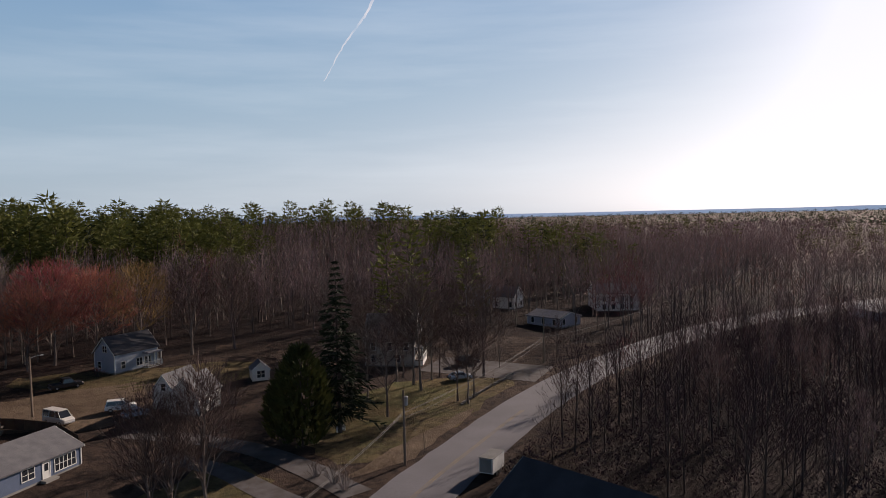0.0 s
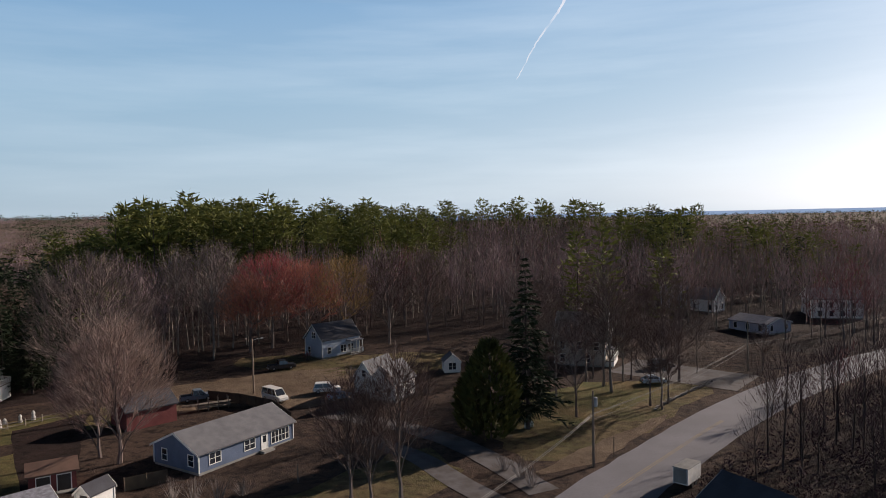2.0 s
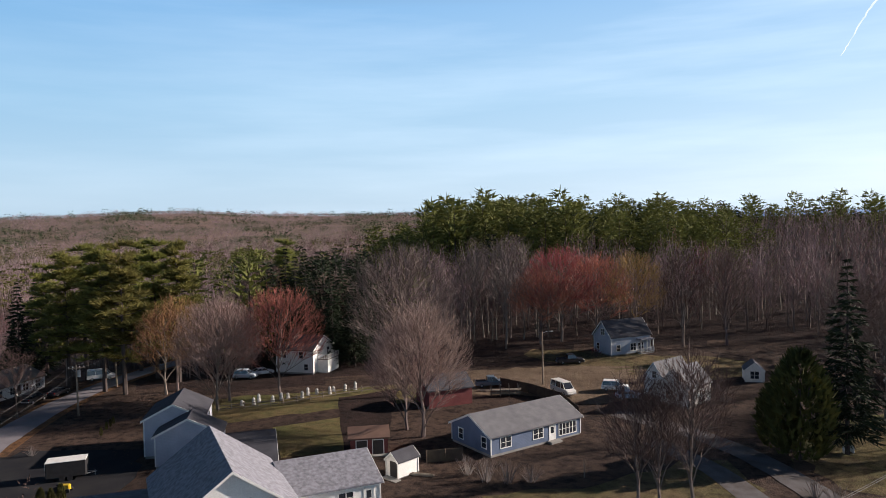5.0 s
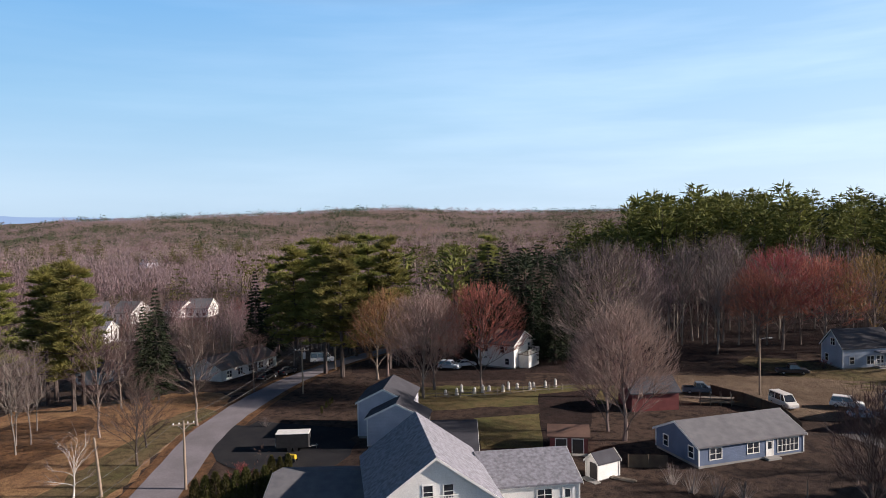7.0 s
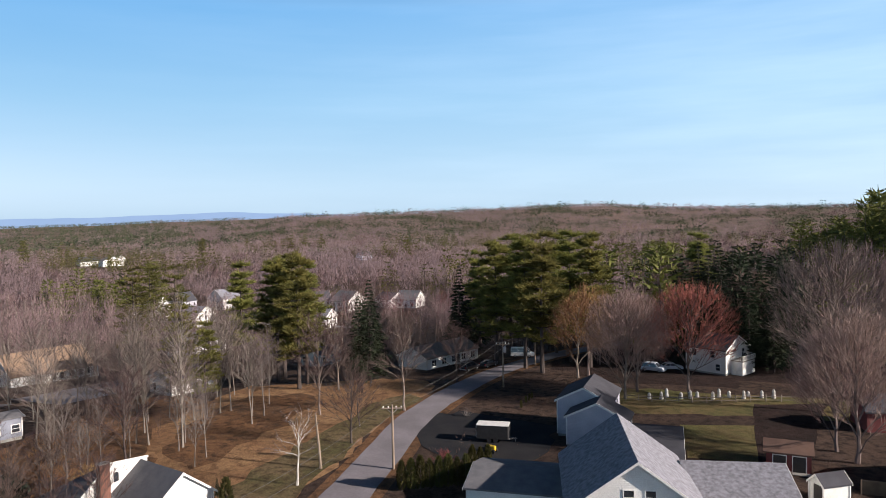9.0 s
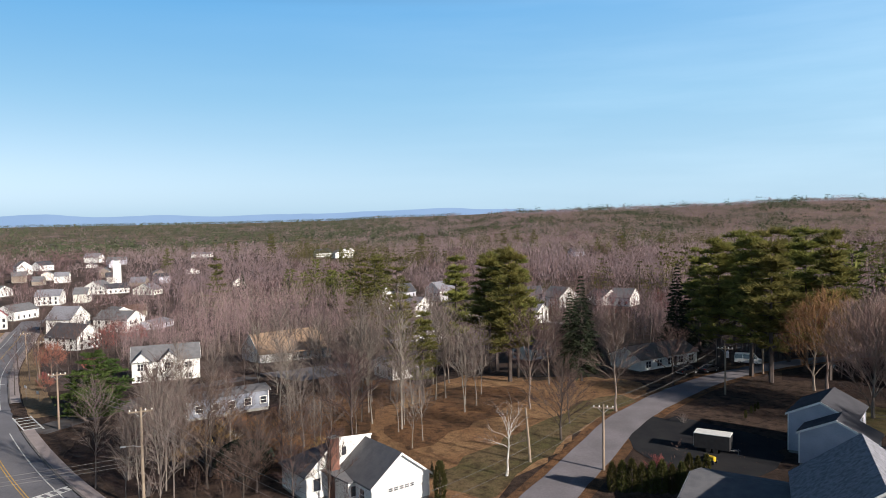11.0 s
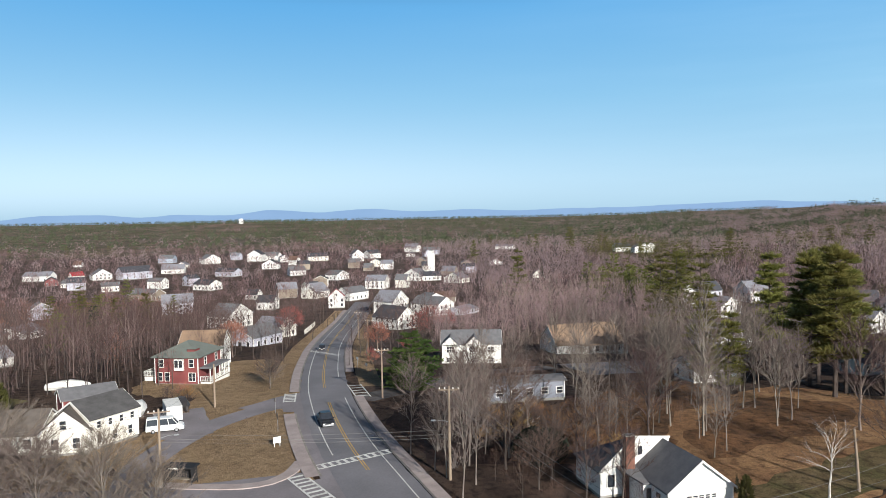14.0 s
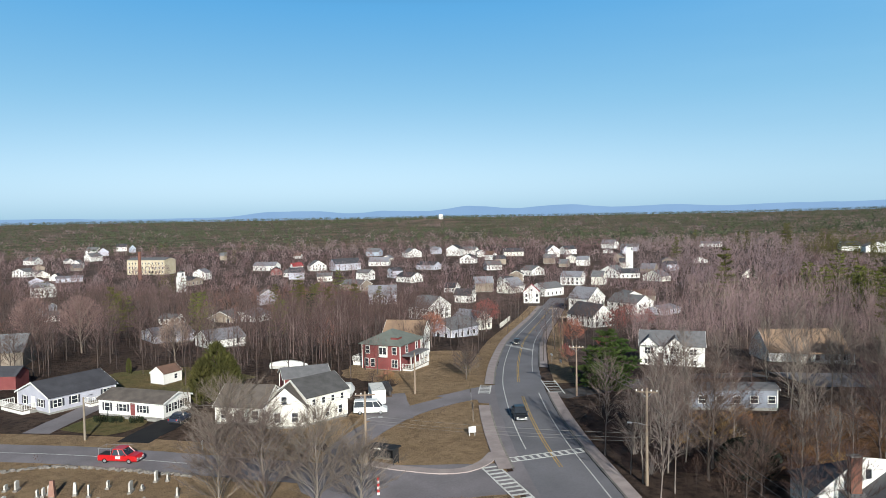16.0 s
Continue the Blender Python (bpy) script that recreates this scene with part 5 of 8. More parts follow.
gr = house("pale grey ranch house with charcoal roof and white porch", (-54.1, -133.6), (-54.9, -123.8), 12.0, 2.9, 2.0, "grey_wall", "roof_dark", "y", shutters=True,
           windows=[("S", -2.6, 1.1, 0.9, 1.3), ("S", 2.4, 1.1, 1.5, 1.2, 2), ("E", -4.6, 1.1, 1.4, 1.2, 2), ("E", -1.6, 1.1, 1.0, 1.2), ("E", 4.4, 1.1, 1.4, 1.2, 2)],
           doors=[("S", 0.0, 0.5, 1.0, 2.0, "trim")])
deck(gr, -6.2, -8.3, 0.8, -6.0, 0.7, 0, 3, "SEW")
deck(gr, 4.9, 0.2, 6.6, 3.0, 0.7, 0, 3, "SE")
house("small white shed with a red-brown roof on a lawn", (-77.3, -130.4), (-77.9, -127.0), 4.4, 2.2, 1.1, "white_wall", "roof_brown", "y", 0.1, 0.2, name="shed", category="shed", windows=[("E", 0.8, 0.8, 0.7, 0.9)])
house("dark weathered barn with a bluish metal roof", (-62.0, -178.0), (-70.5, -170.8), 9.0, 3.6, 3.2, "tan_wall", "roof_grey", name="barn", category="barn", base=0.1, trim=False)
house("low red outbuilding beside the barn", (-55.5, -153.5), (-59.8, -148.4), 5.0, 2.8, 1.2, "red_wall", "roof_dark", name="barn", category="barn", base=0.05, trim=False)
house("small red outbuilding with a grey roof behind the cream house", (-86.4, -101.5), (-93.5, -97.0), 6.0, 2.8, 1.3, "red_wall", "roof_grey", name="shed", category="shed", base=0.1, windows=[("S", 1, 0.9, 1.0, 1.0)])
house("white ranch house with a faded brown roof beside the side street", (-146.6, 47.6), (-155.2, 63.0), 8.5, 2.8, 2.0, "white_wall", "roof_faded", windows=row("S", -6.5, 7, 5, 0.9, 1.4, 1.3, 2), doors=[("S", 1.8, 0.4, 1.0, 2.0, "door_dark")])


# the town beyond
def town_house(label, p0, p1, W, eave, rise, wall, roof, ridge):
    mx, my = (p0[0] + p1[0]) / 2, (p0[1] + p1[1]) / 2
    p0, p1 = [(mx + (q[0] - mx) * 0.88, my + (q[1] - my) * 0.88) for q in (p0, p1)]
    W *= 0.88
    L = math.dist(p0, p1)
    d = math.hypot(*p0)
    wins = []
    if d < 700:
        floors = [0.9] + ([3.2] if eave > 4.3 else [])
        n = max(2, min(4, int(L / 3.0)))
        m = max(2, min(3, int(W / 3.5)))
        for z in floors:
            wins += row("S", -L * 0.33, L * 0.33, n, z, 0.95, 1.4) + row("E", -W * 0.3, W * 0.3, m, z, 0.95, 1.4) + row("W", -W * 0.3, W * 0.3, m, z, 0.95, 1.4)
        if ridge == "y" and rise > 2.4:
            wins.append(("S", 0, eave + 0.4, 0.8, 1.1))
    return house(label, p0, p1, W, eave, rise, wall, roof, ridge, windows=wins, group="houses of the town", trim=d < 500)


town_house("two-storey white house with a grey shingle roof", (-478.8, -958.3), (-486.7, -940.9), 12.0, 6.0, 4.3, "white_wall", "roof_grey", "x")
town_house("two-storey pale grey house with a charcoal roof", (-468.9, -906.7), (-481.8, -900.0), 12.0, 5.7, 4.5, "grey_wall", "roof_dark", "y")
town_house("two-storey white house with a grey shingle roof", (-397.2, -783.2), (-414.3, -787.8), 12.0, 5.6, 3.5, "white_wall", "roof_grey", "x")
town_house("two-storey white house with a charcoal roof", (-553.5, -1015.9), (-567.5, -1008.1), 12.0, 6.5, 4.5, "white_wall", "roof_dark", "x")
town_house("two-storey pale blue house with a charcoal roof", (-540.9, -958.0), (-549.8, -952.9), 12.0, 6.2, 4.5, "paleblue_wall", "roof_dark", "y")
town_house("one-storey white house with a grey shingle roof", (-136.0, -224.0), (-138.8, -217.5), 6.5, 2.4, 1.2, "white_wall", "roof_grey", "x")
town_house("one-storey pale grey house with a pale grey roof", (-108.9, -188.0), (-105.9, -175.9), 12.0, 2.4, 1.5, "grey_wall", "roof_pale", "y")
town_house("one-storey white house with a pale grey roof", (-110.7, -165.2), (-109.3, -156.5), 11.4, 2.4, 2.1, "white_wall", "roof_pale", "y")
town_house("one-storey tan house with a grey shingle roof", (-159.1, -214.6), (-171.5, -220.2), 10.9, 2.6, 2.3, "tan_wall", "roof_grey", "x")
town_house("one-storey white house with a pale grey roof", (-166.3, -212.3), (-179.6, -217.0), 11.3, 2.9, 1.9, "white_wall", "roof_pale", "x")
town_house("two-storey white house with a pale grey roof", (-180.1, -424.4), (-184.4, -413.8), 9.2, 6.0, 2.0, "white_wall", "roof_pale", "x")
town_house("one-storey pale grey house with a pale grey roof", (-242.3, -531.5), (-260.4, -522.8), 12.0, 3.2, 1.2, "grey_wall", "roof_pale", "x")
town_house("two-storey white house with a grey shingle roof", (-251.8, -624.1), (-257.3, -608.8), 12.0, 4.4, 2.5, "white_wall", "roof_grey", "y")
town_house("one-storey pale blue house with a charcoal roof", (-129.7, -301.2), (-131.7, -296.0), 6.5, 2.7, 1.4, "paleblue_wall", "roof_dark", "x")
town_house("one-storey white house with a grey shingle roof", (-113.2, -257.3), (-118.2, -255.0), 6.5, 2.4, 1.2, "white_wall", "roof_grey", "x")
town_house("one-storey white house with a pale grey roof", (-386.5, -492.0), (-394.4, -470.1), 12.0, 4.2, 3.0, "white_wall", "roof_pale", "x")
town_house("one-storey dark red house with a charcoal roof", (-360.7, -436.8), (-367.9, -430.8), 12.0, 3.5, 2.5, "red_wall", "roof_dark", "y")
town_house("one-storey white house with a grey shingle roof", (-354.3, -414.9), (-355.6, -403.2), 9.4, 3.3, 2.4, "white_wall", "roof_grey", "x")
town_house("one-storey white house with a red metal roof", (-401.3, -457.0), (-411.0, -453.8), 8.1, 3.7, 2.7, "white_wall", "roof_red", "x")
town_house("two-storey white house with a grey shingle roof", (-404.5, -439.9), (-418.0, -432.7), 12.0, 4.4, 4.0, "white_wall", "roof_grey", "y")
town_house("two-storey pale grey house with a charcoal roof", (-411.9, -419.8), (-437.4, -411.0), 12.0, 5.9, 3.9, "grey_wall", "roof_dark", "x")
town_house("one-storey white house with a pale grey roof", (-469.9, -435.9), (-480.4, -418.3), 12.0, 3.8, 3.8, "white_wall", "roof_pale", "x")
town_house("two-storey pale blue house with a grey shingle roof", (-592.7, -553.0), (-597.9, -535.4), 12.0, 5.0, 3.7, "paleblue_wall", "roof_grey", "x")
town_house("two-storey white house with a grey shingle roof", (-583.8, -484.2), (-603.8, -478.6), 12.0, 5.3, 4.5, "white_wall", "roof_grey", "y")
town_house("two-storey white house with a charcoal roof", (-629.1, -466.9), (-632.4, -448.7), 12.0, 7.5, 4.5, "white_wall", "roof_dark", "y")
town_house("two-storey white house with a grey shingle roof", (-648.9, -460.3), (-651.9, -441.9), 12.0, 5.5, 3.6, "white_wall", "roof_grey", "x")
town_house("two-storey white house with a charcoal roof", (-530.8, -378.7), (-536.4, -363.7), 12.0, 4.5, 4.0, "white_wall", "roof_dark", "y")
town_house("two-storey pale grey house with a pale grey roof", (-258.8, -240.7), (-269.0, -229.2), 12.0, 5.4, 3.7, "grey_wall", "roof_pale", "x")
town_house("one-storey white house with a charcoal roof", (-323.2, -241.5), (-323.9, -233.7), 6.5, 3.0, 2.5, "white_wall", "roof_dark", "x")
town_house("two-storey white house with a grey shingle roof", (-224.0, -175.9), (-239.8, -175.0), 12.0, 5.5, 4.0, "white_wall", "roof_grey", "y")
town_house("one-storey white house with a charcoal roof", (-287.0, -208.6), (-288.9, -198.9), 7.9, 4.0, 2.8, "white_wall", "roof_dark", "x")
town_house("one-storey pale grey house with a grey shingle roof", (-173.4, -127.7), (-188.8, -126.7), 12.0, 3.5, 2.5, "grey_wall", "roof_grey", "x")
town_house("one-storey cream house with a pale grey roof", (-200.8, -137.6), (-211.2, -136.4), 12.0, 3.8, 3.1, "cream_wall", "roof_pale", "y")
town_house("one-storey white house with a pale grey roof", (-338.6, -215.3), (-336.5, -203.6), 12.0, 4.0, 4.1, "white_wall", "roof_pale", "y")
town_house("one-storey cream house with a grey shingle roof", (-333.8, -203.1), (-347.5, -203.6), 10.9, 3.1, 3.1, "cream_wall", "roof_grey", "x")
town_house("two-storey white house with a red metal roof", (-300.9, -176.7), (-305.2, -169.1), 7.0, 5.6, 3.4, "white_wall", "roof_red", "y")
town_house("one-storey white house with a grey shingle roof", (-329.0, -180.6), (-344.9, -176.3), 12.0, 4.3, 2.6, "white_wall", "roof_grey", "x")
town_house("two-storey white house with a pale grey roof", (-390.6, -203.4), (-393.1, -189.5), 11.3, 5.2, 3.1, "white_wall", "roof_pale", "x")
town_house("two-storey white house with a pale grey roof", (-284.4, -134.5), (-298.6, -132.4), 12.0, 6.1, 4.4, "white_wall", "roof_pale", "y")
town_house("two-storey white house with a grey shingle roof", (-292.0, -129.5), (-286.2, -112.3), 12.0, 5.1, 3.0, "white_wall", "roof_grey", "x")
town_house("two-storey white house with a charcoal roof", (-246.5, -125.6), (-240.3, -111.0), 12.0, 4.5, 4.0, "white_wall", "roof_dark", "x")
town_house("two-storey white house with a grey shingle roof", (-449.7, -204.2), (-447.6, -189.2), 12.0, 4.4, 3.8, "white_wall", "roof_grey", "y")
town_house("one-storey white house with a charcoal roof", (-447.5, -189.2), (-456.7, -177.2), 12.0, 3.5, 2.6, "white_wall", "roof_dark", "x")
town_house("one-storey cream house with a pale grey roof", (-438.8, -169.9), (-435.9, -155.0), 12.0, 3.4, 3.3, "cream_wall", "roof_pale", "y")
town_house("two-storey white house with a grey shingle roof", (-640.1, -346.9), (-650.0, -336.8), 12.0, 7.5, 4.5, "white_wall", "roof_grey", "y")
town_house("two-storey white house with a charcoal roof", (-692.1, -353.2), (-708.8, -346.7), 12.0, 5.5, 3.6, "white_wall", "roof_dark", "x")
town_house("two-storey white house with a pale grey roof", (-831.2, -375.6), (-827.4, -354.6), 12.0, 6.4, 4.5, "white_wall", "roof_pale", "x")
town_house("two-storey pale grey house with a grey shingle roof", (-774.4, -326.4), (-778.7, -305.3), 12.0, 5.2, 3.2, "grey_wall", "roof_grey", "x")
town_house("one-storey white house with a pale grey roof", (-904.8, -277.1), (-904.5, -249.7), 12.0, 4.3, 2.1, "white_wall", "roof_pale", "x")
town_house("two-storey white house with a charcoal roof", (-871.8, -114.7), (-886.0, -97.3), 12.0, 5.1, 3.7, "white_wall", "roof_dark", "x")
town_house("two-storey white house with a grey shingle roof", (-899.6, -82.9), (-908.7, -71.2), 12.0, 4.8, 3.7, "white_wall", "roof_grey", "y")
town_house("two-storey cream house with a charcoal roof", (-641.0, -399.9), (-656.7, -381.5), 12.0, 4.9, 3.4, "cream_wall", "roof_dark", "x")
town_house("one-storey pale grey house with a pale grey roof", (-290.9, -104.4), (-304.9, -100.6), 11.6, 2.4, 1.2, "grey_wall", "roof_pale", "x")
town_house("two-storey white house with a grey shingle roof", (-333.3, -797.9), (-338.9, -782.5), 12.0, 4.7, 3.3, "white_wall", "roof_grey", "x")
town_house("one-storey tan house with a charcoal roof", (-277.4, -434.4), (-279.8, -418.5), 12.0, 3.3, 2.1, "tan_wall", "roof_dark", "x")
town_house("one-storey cream house with a grey shingle roof", (-337.3, -360.3), (-345.5, -352.4), 9.2, 3.7, 2.1, "cream_wall", "roof_grey", "x")
town_house("one-storey white house with a charcoal roof", (-362.0, -310.5), (-360.0, -294.2), 12.0, 3.9, 2.5, "white_wall", "roof_dark", "x")
town_house("one-storey tan house with a grey shingle roof", (-304.4, -305.8), (-305.1, -287.9), 12.0, 3.8, 2.5, "tan_wall", "roof_grey", "x")
town_house("one-storey pale grey house with a charcoal roof", (-456.0, -369.4), (-456.6, -349.3), 12.0, 3.9, 2.6, "grey_wall", "roof_dark", "x")
town_house("one-storey white house with a grey shingle roof", (-470.2, -309.3), (-480.8, -300.1), 11.2, 4.1, 3.0, "white_wall", "roof_grey", "x")
town_house("one-storey white house with a grey shingle roof", (-439.8, -251.2), (-455.2, -248.3), 12.0, 4.0, 2.8, "white_wall", "roof_grey", "y")
town_house("two-storey white house with a grey shingle roof", (-328.3, -16.1), (-340.6, -8.7), 12.0, 6.8, 4.5, "white_wall", "roof_grey", "y")
town_house("two-storey pale grey house with a charcoal roof", (-365.2, -5.1), (-373.2, 2.2), 8.7, 5.6, 3.9, "grey_wall", "roof_dark", "x")
town_house("two-storey white house with a pale grey roof", (-377.0, 6.5), (-364.7, 14.8), 12.0, 5.9, 4.1, "white_wall", "roof_pale", "y")
town_house("two-storey white house with a pale grey roof", (-310.8, 0.7), (-318.7, 9.4), 12.0, 5.0, 3.3, "white_wall", "roof_pale", "y")
town_house("two-storey white house with a grey shingle roof", (-220.7, -0.2), (-232.5, 10.0), 12.0, 4.9, 1.7, "white_wall", "roof_grey", "x")
town_house("one-storey pale grey house with a charcoal roof", (-293.4, 18.5), (-304.4, 31.1), 12.0, 3.5, 1.9, "grey_wall", "roof_dark", "x")
town_house("two-storey pale blue house with a charcoal roof", (-338.3, 51.5), (-340.2, 63.7), 9.9, 5.1, 4.3, "paleblue_wall", "roof_dark", "x")
town_house("two-storey white house with a grey shingle roof", (-327.8, 67.7), (-337.4, 79.7), 12.0, 5.2, 4.3, "white_wall", "roof_grey", "y")
town_house("two-storey white house with a pale grey roof", (-275.6, 47.9), (-286.4, 55.3), 12.0, 4.8, 2.8, "white_wall", "roof_pale", "y")
town_house("two-storey white house with a charcoal roof", (-333.7, 90.0), (-339.3, 99.7), 12.0, 4.4, 2.9, "white_wall", "roof_dark", "y")
town_house("two-storey white house with a grey shingle roof", (-327.8, 101.1), (-337.8, 109.5), 12.0, 4.3, 3.8, "white_wall", "roof_grey", "y")
town_house("one-storey white house with a charcoal roof", (-147.1, -4.9), (-153.0, 3.9), 8.4, 3.4, 1.5, "white_wall", "roof_dark", "x")
town_house("two-storey white house with a charcoal roof", (-843.0, -112.7), (-849.1, -95.9), 12.0, 5.2, 3.2, "white_wall", "roof_dark", "x")
town_house("two-storey white house with a grey shingle roof", (-818.1, -88.2), (-832.2, -66.7), 12.0, 6.1, 4.3, "white_wall", "roof_grey", "y")
town_house("one-storey white house with a charcoal roof", (-168.1, 27.8), (-173.9, 34.3), 7.0, 2.9, 1.2, "white_wall", "roof_dark", "x")
town_house("two-storey pale grey house with a charcoal roof", (-759.4, 174.5), (-768.2, 189.3), 12.0, 5.1, 3.5, "grey_wall", "roof_dark", "x")
town_house("two-storey pale blue house with a pale grey roof", (6.0, 216.4), (14.2, 216.0), 6.6, 4.5, 1.8, "paleblue_wall", "roof_pale", "x")
town_house("one-storey white house with a grey shingle roof", (14.1, 214.7), (20.9, 210.1), 6.5, 4.0, 2.7, "white_wall", "roof_grey", "x")
town_house("one-storey pale grey house with a pale grey roof", (21.6, 190.7), (30.0, 181.7), 9.8, 2.6, 1.2, "grey_wall", "roof_pale", "x")
town_house("two-storey white house with a grey shingle roof", (44.2, 209.7), (58.4, 210.3), 11.4, 5.5, 2.3, "white_wall", "roof_grey", "x")
town_house("one-storey pale grey house with a pale grey roof", (115.0, 202.5), (115.8, 188.1), 11.6, 2.4, 1.2, "grey_wall", "roof_pale", "x")

rng = random.Random(77)
made = 0
while made < 40:
    a, r = radians(rng.uniform(103, 158)), rng.uniform(340, 900)
    x, y = -r * math.sin(a), r * math.cos(a)
    if blocked(x, y, 7):
        continue
    made += 1
    L, turn = rng.uniform(8, 12), a + math.pi + rng.uniform(-0.6, 0.6)
    dx, dy = math.cos(turn) * L / 2, math.sin(turn) * L / 2
    two = rng.random() < 0.6
    wall, wn_ = rng.choice((("white_wall", "white"), ("white_wall", "white"), ("grey_wall", "pale grey"), ("cream_wall", "cream"), ("tan_wall", "tan")))
    roof, rn_ = rng.choice((("roof_grey", "grey shingle"), ("roof_dark", "charcoal"), ("roof_pale", "pale grey"), ("roof_brown", "brown")))
    town_house(("two-storey " if two else "one-storey ") + wn_ + " house with a " + rn_ + " roof", (x - dx, y - dy), (x + dx, y + dy), rng.uniform(7, 10), 5.2 if two else 2.9, rng.uniform(2.0, 3.4), wall, roof, rng.choice("xy"))

# the yellow mill with its stack, the church towers and the water tank
mill = house("long cream brick mill with many windows and a flat roof", (-311.5, -555.0), (-326.0, -524.5), 16.0, 12.0, 1.6, "mill_wall", "roof_grey", trim=False,
             windows=row("S", -15, 15, 11, 1.5, 1.0, 1.6) + row("S", -15, 15, 11, 5.0, 1.0, 1.6) + row("S", -15, 15, 11, 8.5, 1.0, 1.6), name="mill", category="mill building")
st = thing("mill_chimney", "tall round brick mill chimney", "chimney", -291, -501)
part("stack", Shape().tube([(0, 0, -1), (0, 0, 20), (0, 0, 20.1), (0, 0, 20.8)], [1.6, 1.0, 1.25, 1.25], 14), M["brick"], st)
for x, y, hh, lab in ((-510, -207, 15, "white church tower with a louvred belfry"), (-252, -388, 9, "white church tower with a flat top")):
    tw = thing("church_tower", lab, "church tower", x, y)
    part("tower", Shape().box(0, 0, hh / 2 - 0.5, 4.2, 4.2, hh + 1), M["white_wall"], tw)
    part("cornice", Shape().box(0, 0, hh + 0.15, 4.8, 4.8, 0.3), M["trim"], tw)
    part("belfry", Shape().box(0, 0, hh + 1.6, 3.2, 3.2, 2.6), M["white_wall"], tw)
    part("louvre", Shape().box(0, 0, hh + 1.6, 1.3, 3.3, 1.6), M["shutter"], tw, "dark louvre")
    part("spire", Shape().tube([(0, 0, hh + 2.9), (0, 0, hh + 3.8)], [2.4, 0.3], 4), M["roof_grey"], tw)
wt = thing("water_tower", "white standpipe water tank above the far woods", "water tower", -2000, -1501)
part("tank", Shape().tube([(0, 0, -2), (0, 0, 15), (0, 0, 16.5), (0, 0, 17)], [7.5, 7.5, 5.5, 0.5], 20), M["trim"], wt)

# ---------------------------------------------------------------- road edges and marks
def ribbon(name, label, path, left, right, lift, mat, category, thick=0.0):
    return tagged(part(name, strip(path, left, right, lift, None, thick), M[mat], None, label), "", category, kind="structure")


def between(path, x0, x1):
    return [q for q in path if x0 <= q.x <= x1]


for e in (-0.17, 0.17):
    ribbon("road_line", "double yellow centre line", between(MAIN, -300, -118), e - 0.07, e + 0.07, 0.105, "yellow_line", "road marking")
for e in (-0.17, 0.17):
    ribbon("road_line", "double yellow centre line", between(MAIN, -111, -78), e - 0.07, e + 0.07, 0.105, "yellow_line", "road marking")
for e in (-0.17, 0.17):
    ribbon("road_line", "worn yellow centre line", between(MAIN, -12, 12), e - 0.07, e + 0.07, 0.105, "yellow_worn", "road marking")
ribbon("road_line", "white edge line", between(MAIN, -300, -83), 3.0, 3.16, 0.105, "white_line", "road marking")
ribbon("road_line", "white edge line", between(MAIN, -300, -128), -3.2, -3.04, 0.105, "white_line", "road marking")
ribbon("road_line", "white edge line", between(MAIN, -113, -66), -3.2, -3.04, 0.105, "white_line", "road marking")
ribbon("road_line", "faint white line down the street", between(LOWER, -54, -30), -0.1, 0.06, 0.085, "white_line", "road marking")
for x0, x1, s, lo, hi in ((-300, -116, 1, 4.9, 6.6), (-104, -79, 1, 6.2, 8.0), (-300, -134, -1, 4.9, 6.6), (-114, -60, -1, 4.9, 6.5)):
    p = between(MAIN, x0, x1)
    ribbon("pavement", "concrete pavement along the main road", p, lo if s > 0 else -hi, hi if s > 0 else -lo, 0.22, "concrete", "pavement", 0.3)
    ribbon("kerb", "granite kerb stone line", p, lo - 0.28 if s > 0 else -lo, lo if s > 0 else 0.28 - lo, 0.21, "granite", "kerb", 0.3)
ribbon("road_shoulder", "bleached asphalt shoulder beside the green", between(MAIN, -110, -70), 4.3, 6.2, 0.07, "asphalt_old", "road")
TIP = smooth_path([(-79.7, -51.5), (-75.6, -50.5), (-72.2, -51.0), (-70.0, -53.2), (-68.8, -56.2), (-67.7, -60.0), (-67.3, -63.1)], 1.2)
ribbon("pavement", "curved concrete pavement round the tip of the green", TIP, -0.8, 0.8, 0.2, "concrete", "pavement", 0.25)


def crosswalk(label, a, b, width, bars, rails=True):
    """A ladder crossing from a to b."""
    a, b = Vector((*a, 0)), Vector((*b, 0))
    d = (b - a).normalized()
    n = Vector((-d.y, d.x, 0))
    ob = thing("crosswalk", label, "crosswalk", a.x, a.y, 0, 0, kind="structure")
    L = (b - a).length

    def quad(u0, u1, v0, v1):
        sh = Shape()
        pts = [d * u + n * v for u, v in ((u0, v0), (u1, v0), (u1, v1), (u0, v1))]
        top = [(q.x, q.y, land(q.x + a.x, q.y + a.y) + 0.115) for q in pts]
        low = [(x, y, z - 0.012) for x, y, z in top]
        return sh.add(top + low, [(0, 1, 2, 3), (7, 6, 5, 4), (0, 4, 5, 1), (1, 5, 6, 2), (2, 6, 7, 3), (3, 7, 4, 0)])

    if rails:
        for v in (-width / 2, width / 2):
            part("rail_line", quad(0, L, v - 0.12, v + 0.12), M["white_line"], ob)
    for i in range(bars):
        u = L * (i + 0.5) / bars
        part("bar", quad(u - 0.22, u + 0.22, -width / 2 + 0.12, width / 2 - 0.12), M["white_line"], ob)


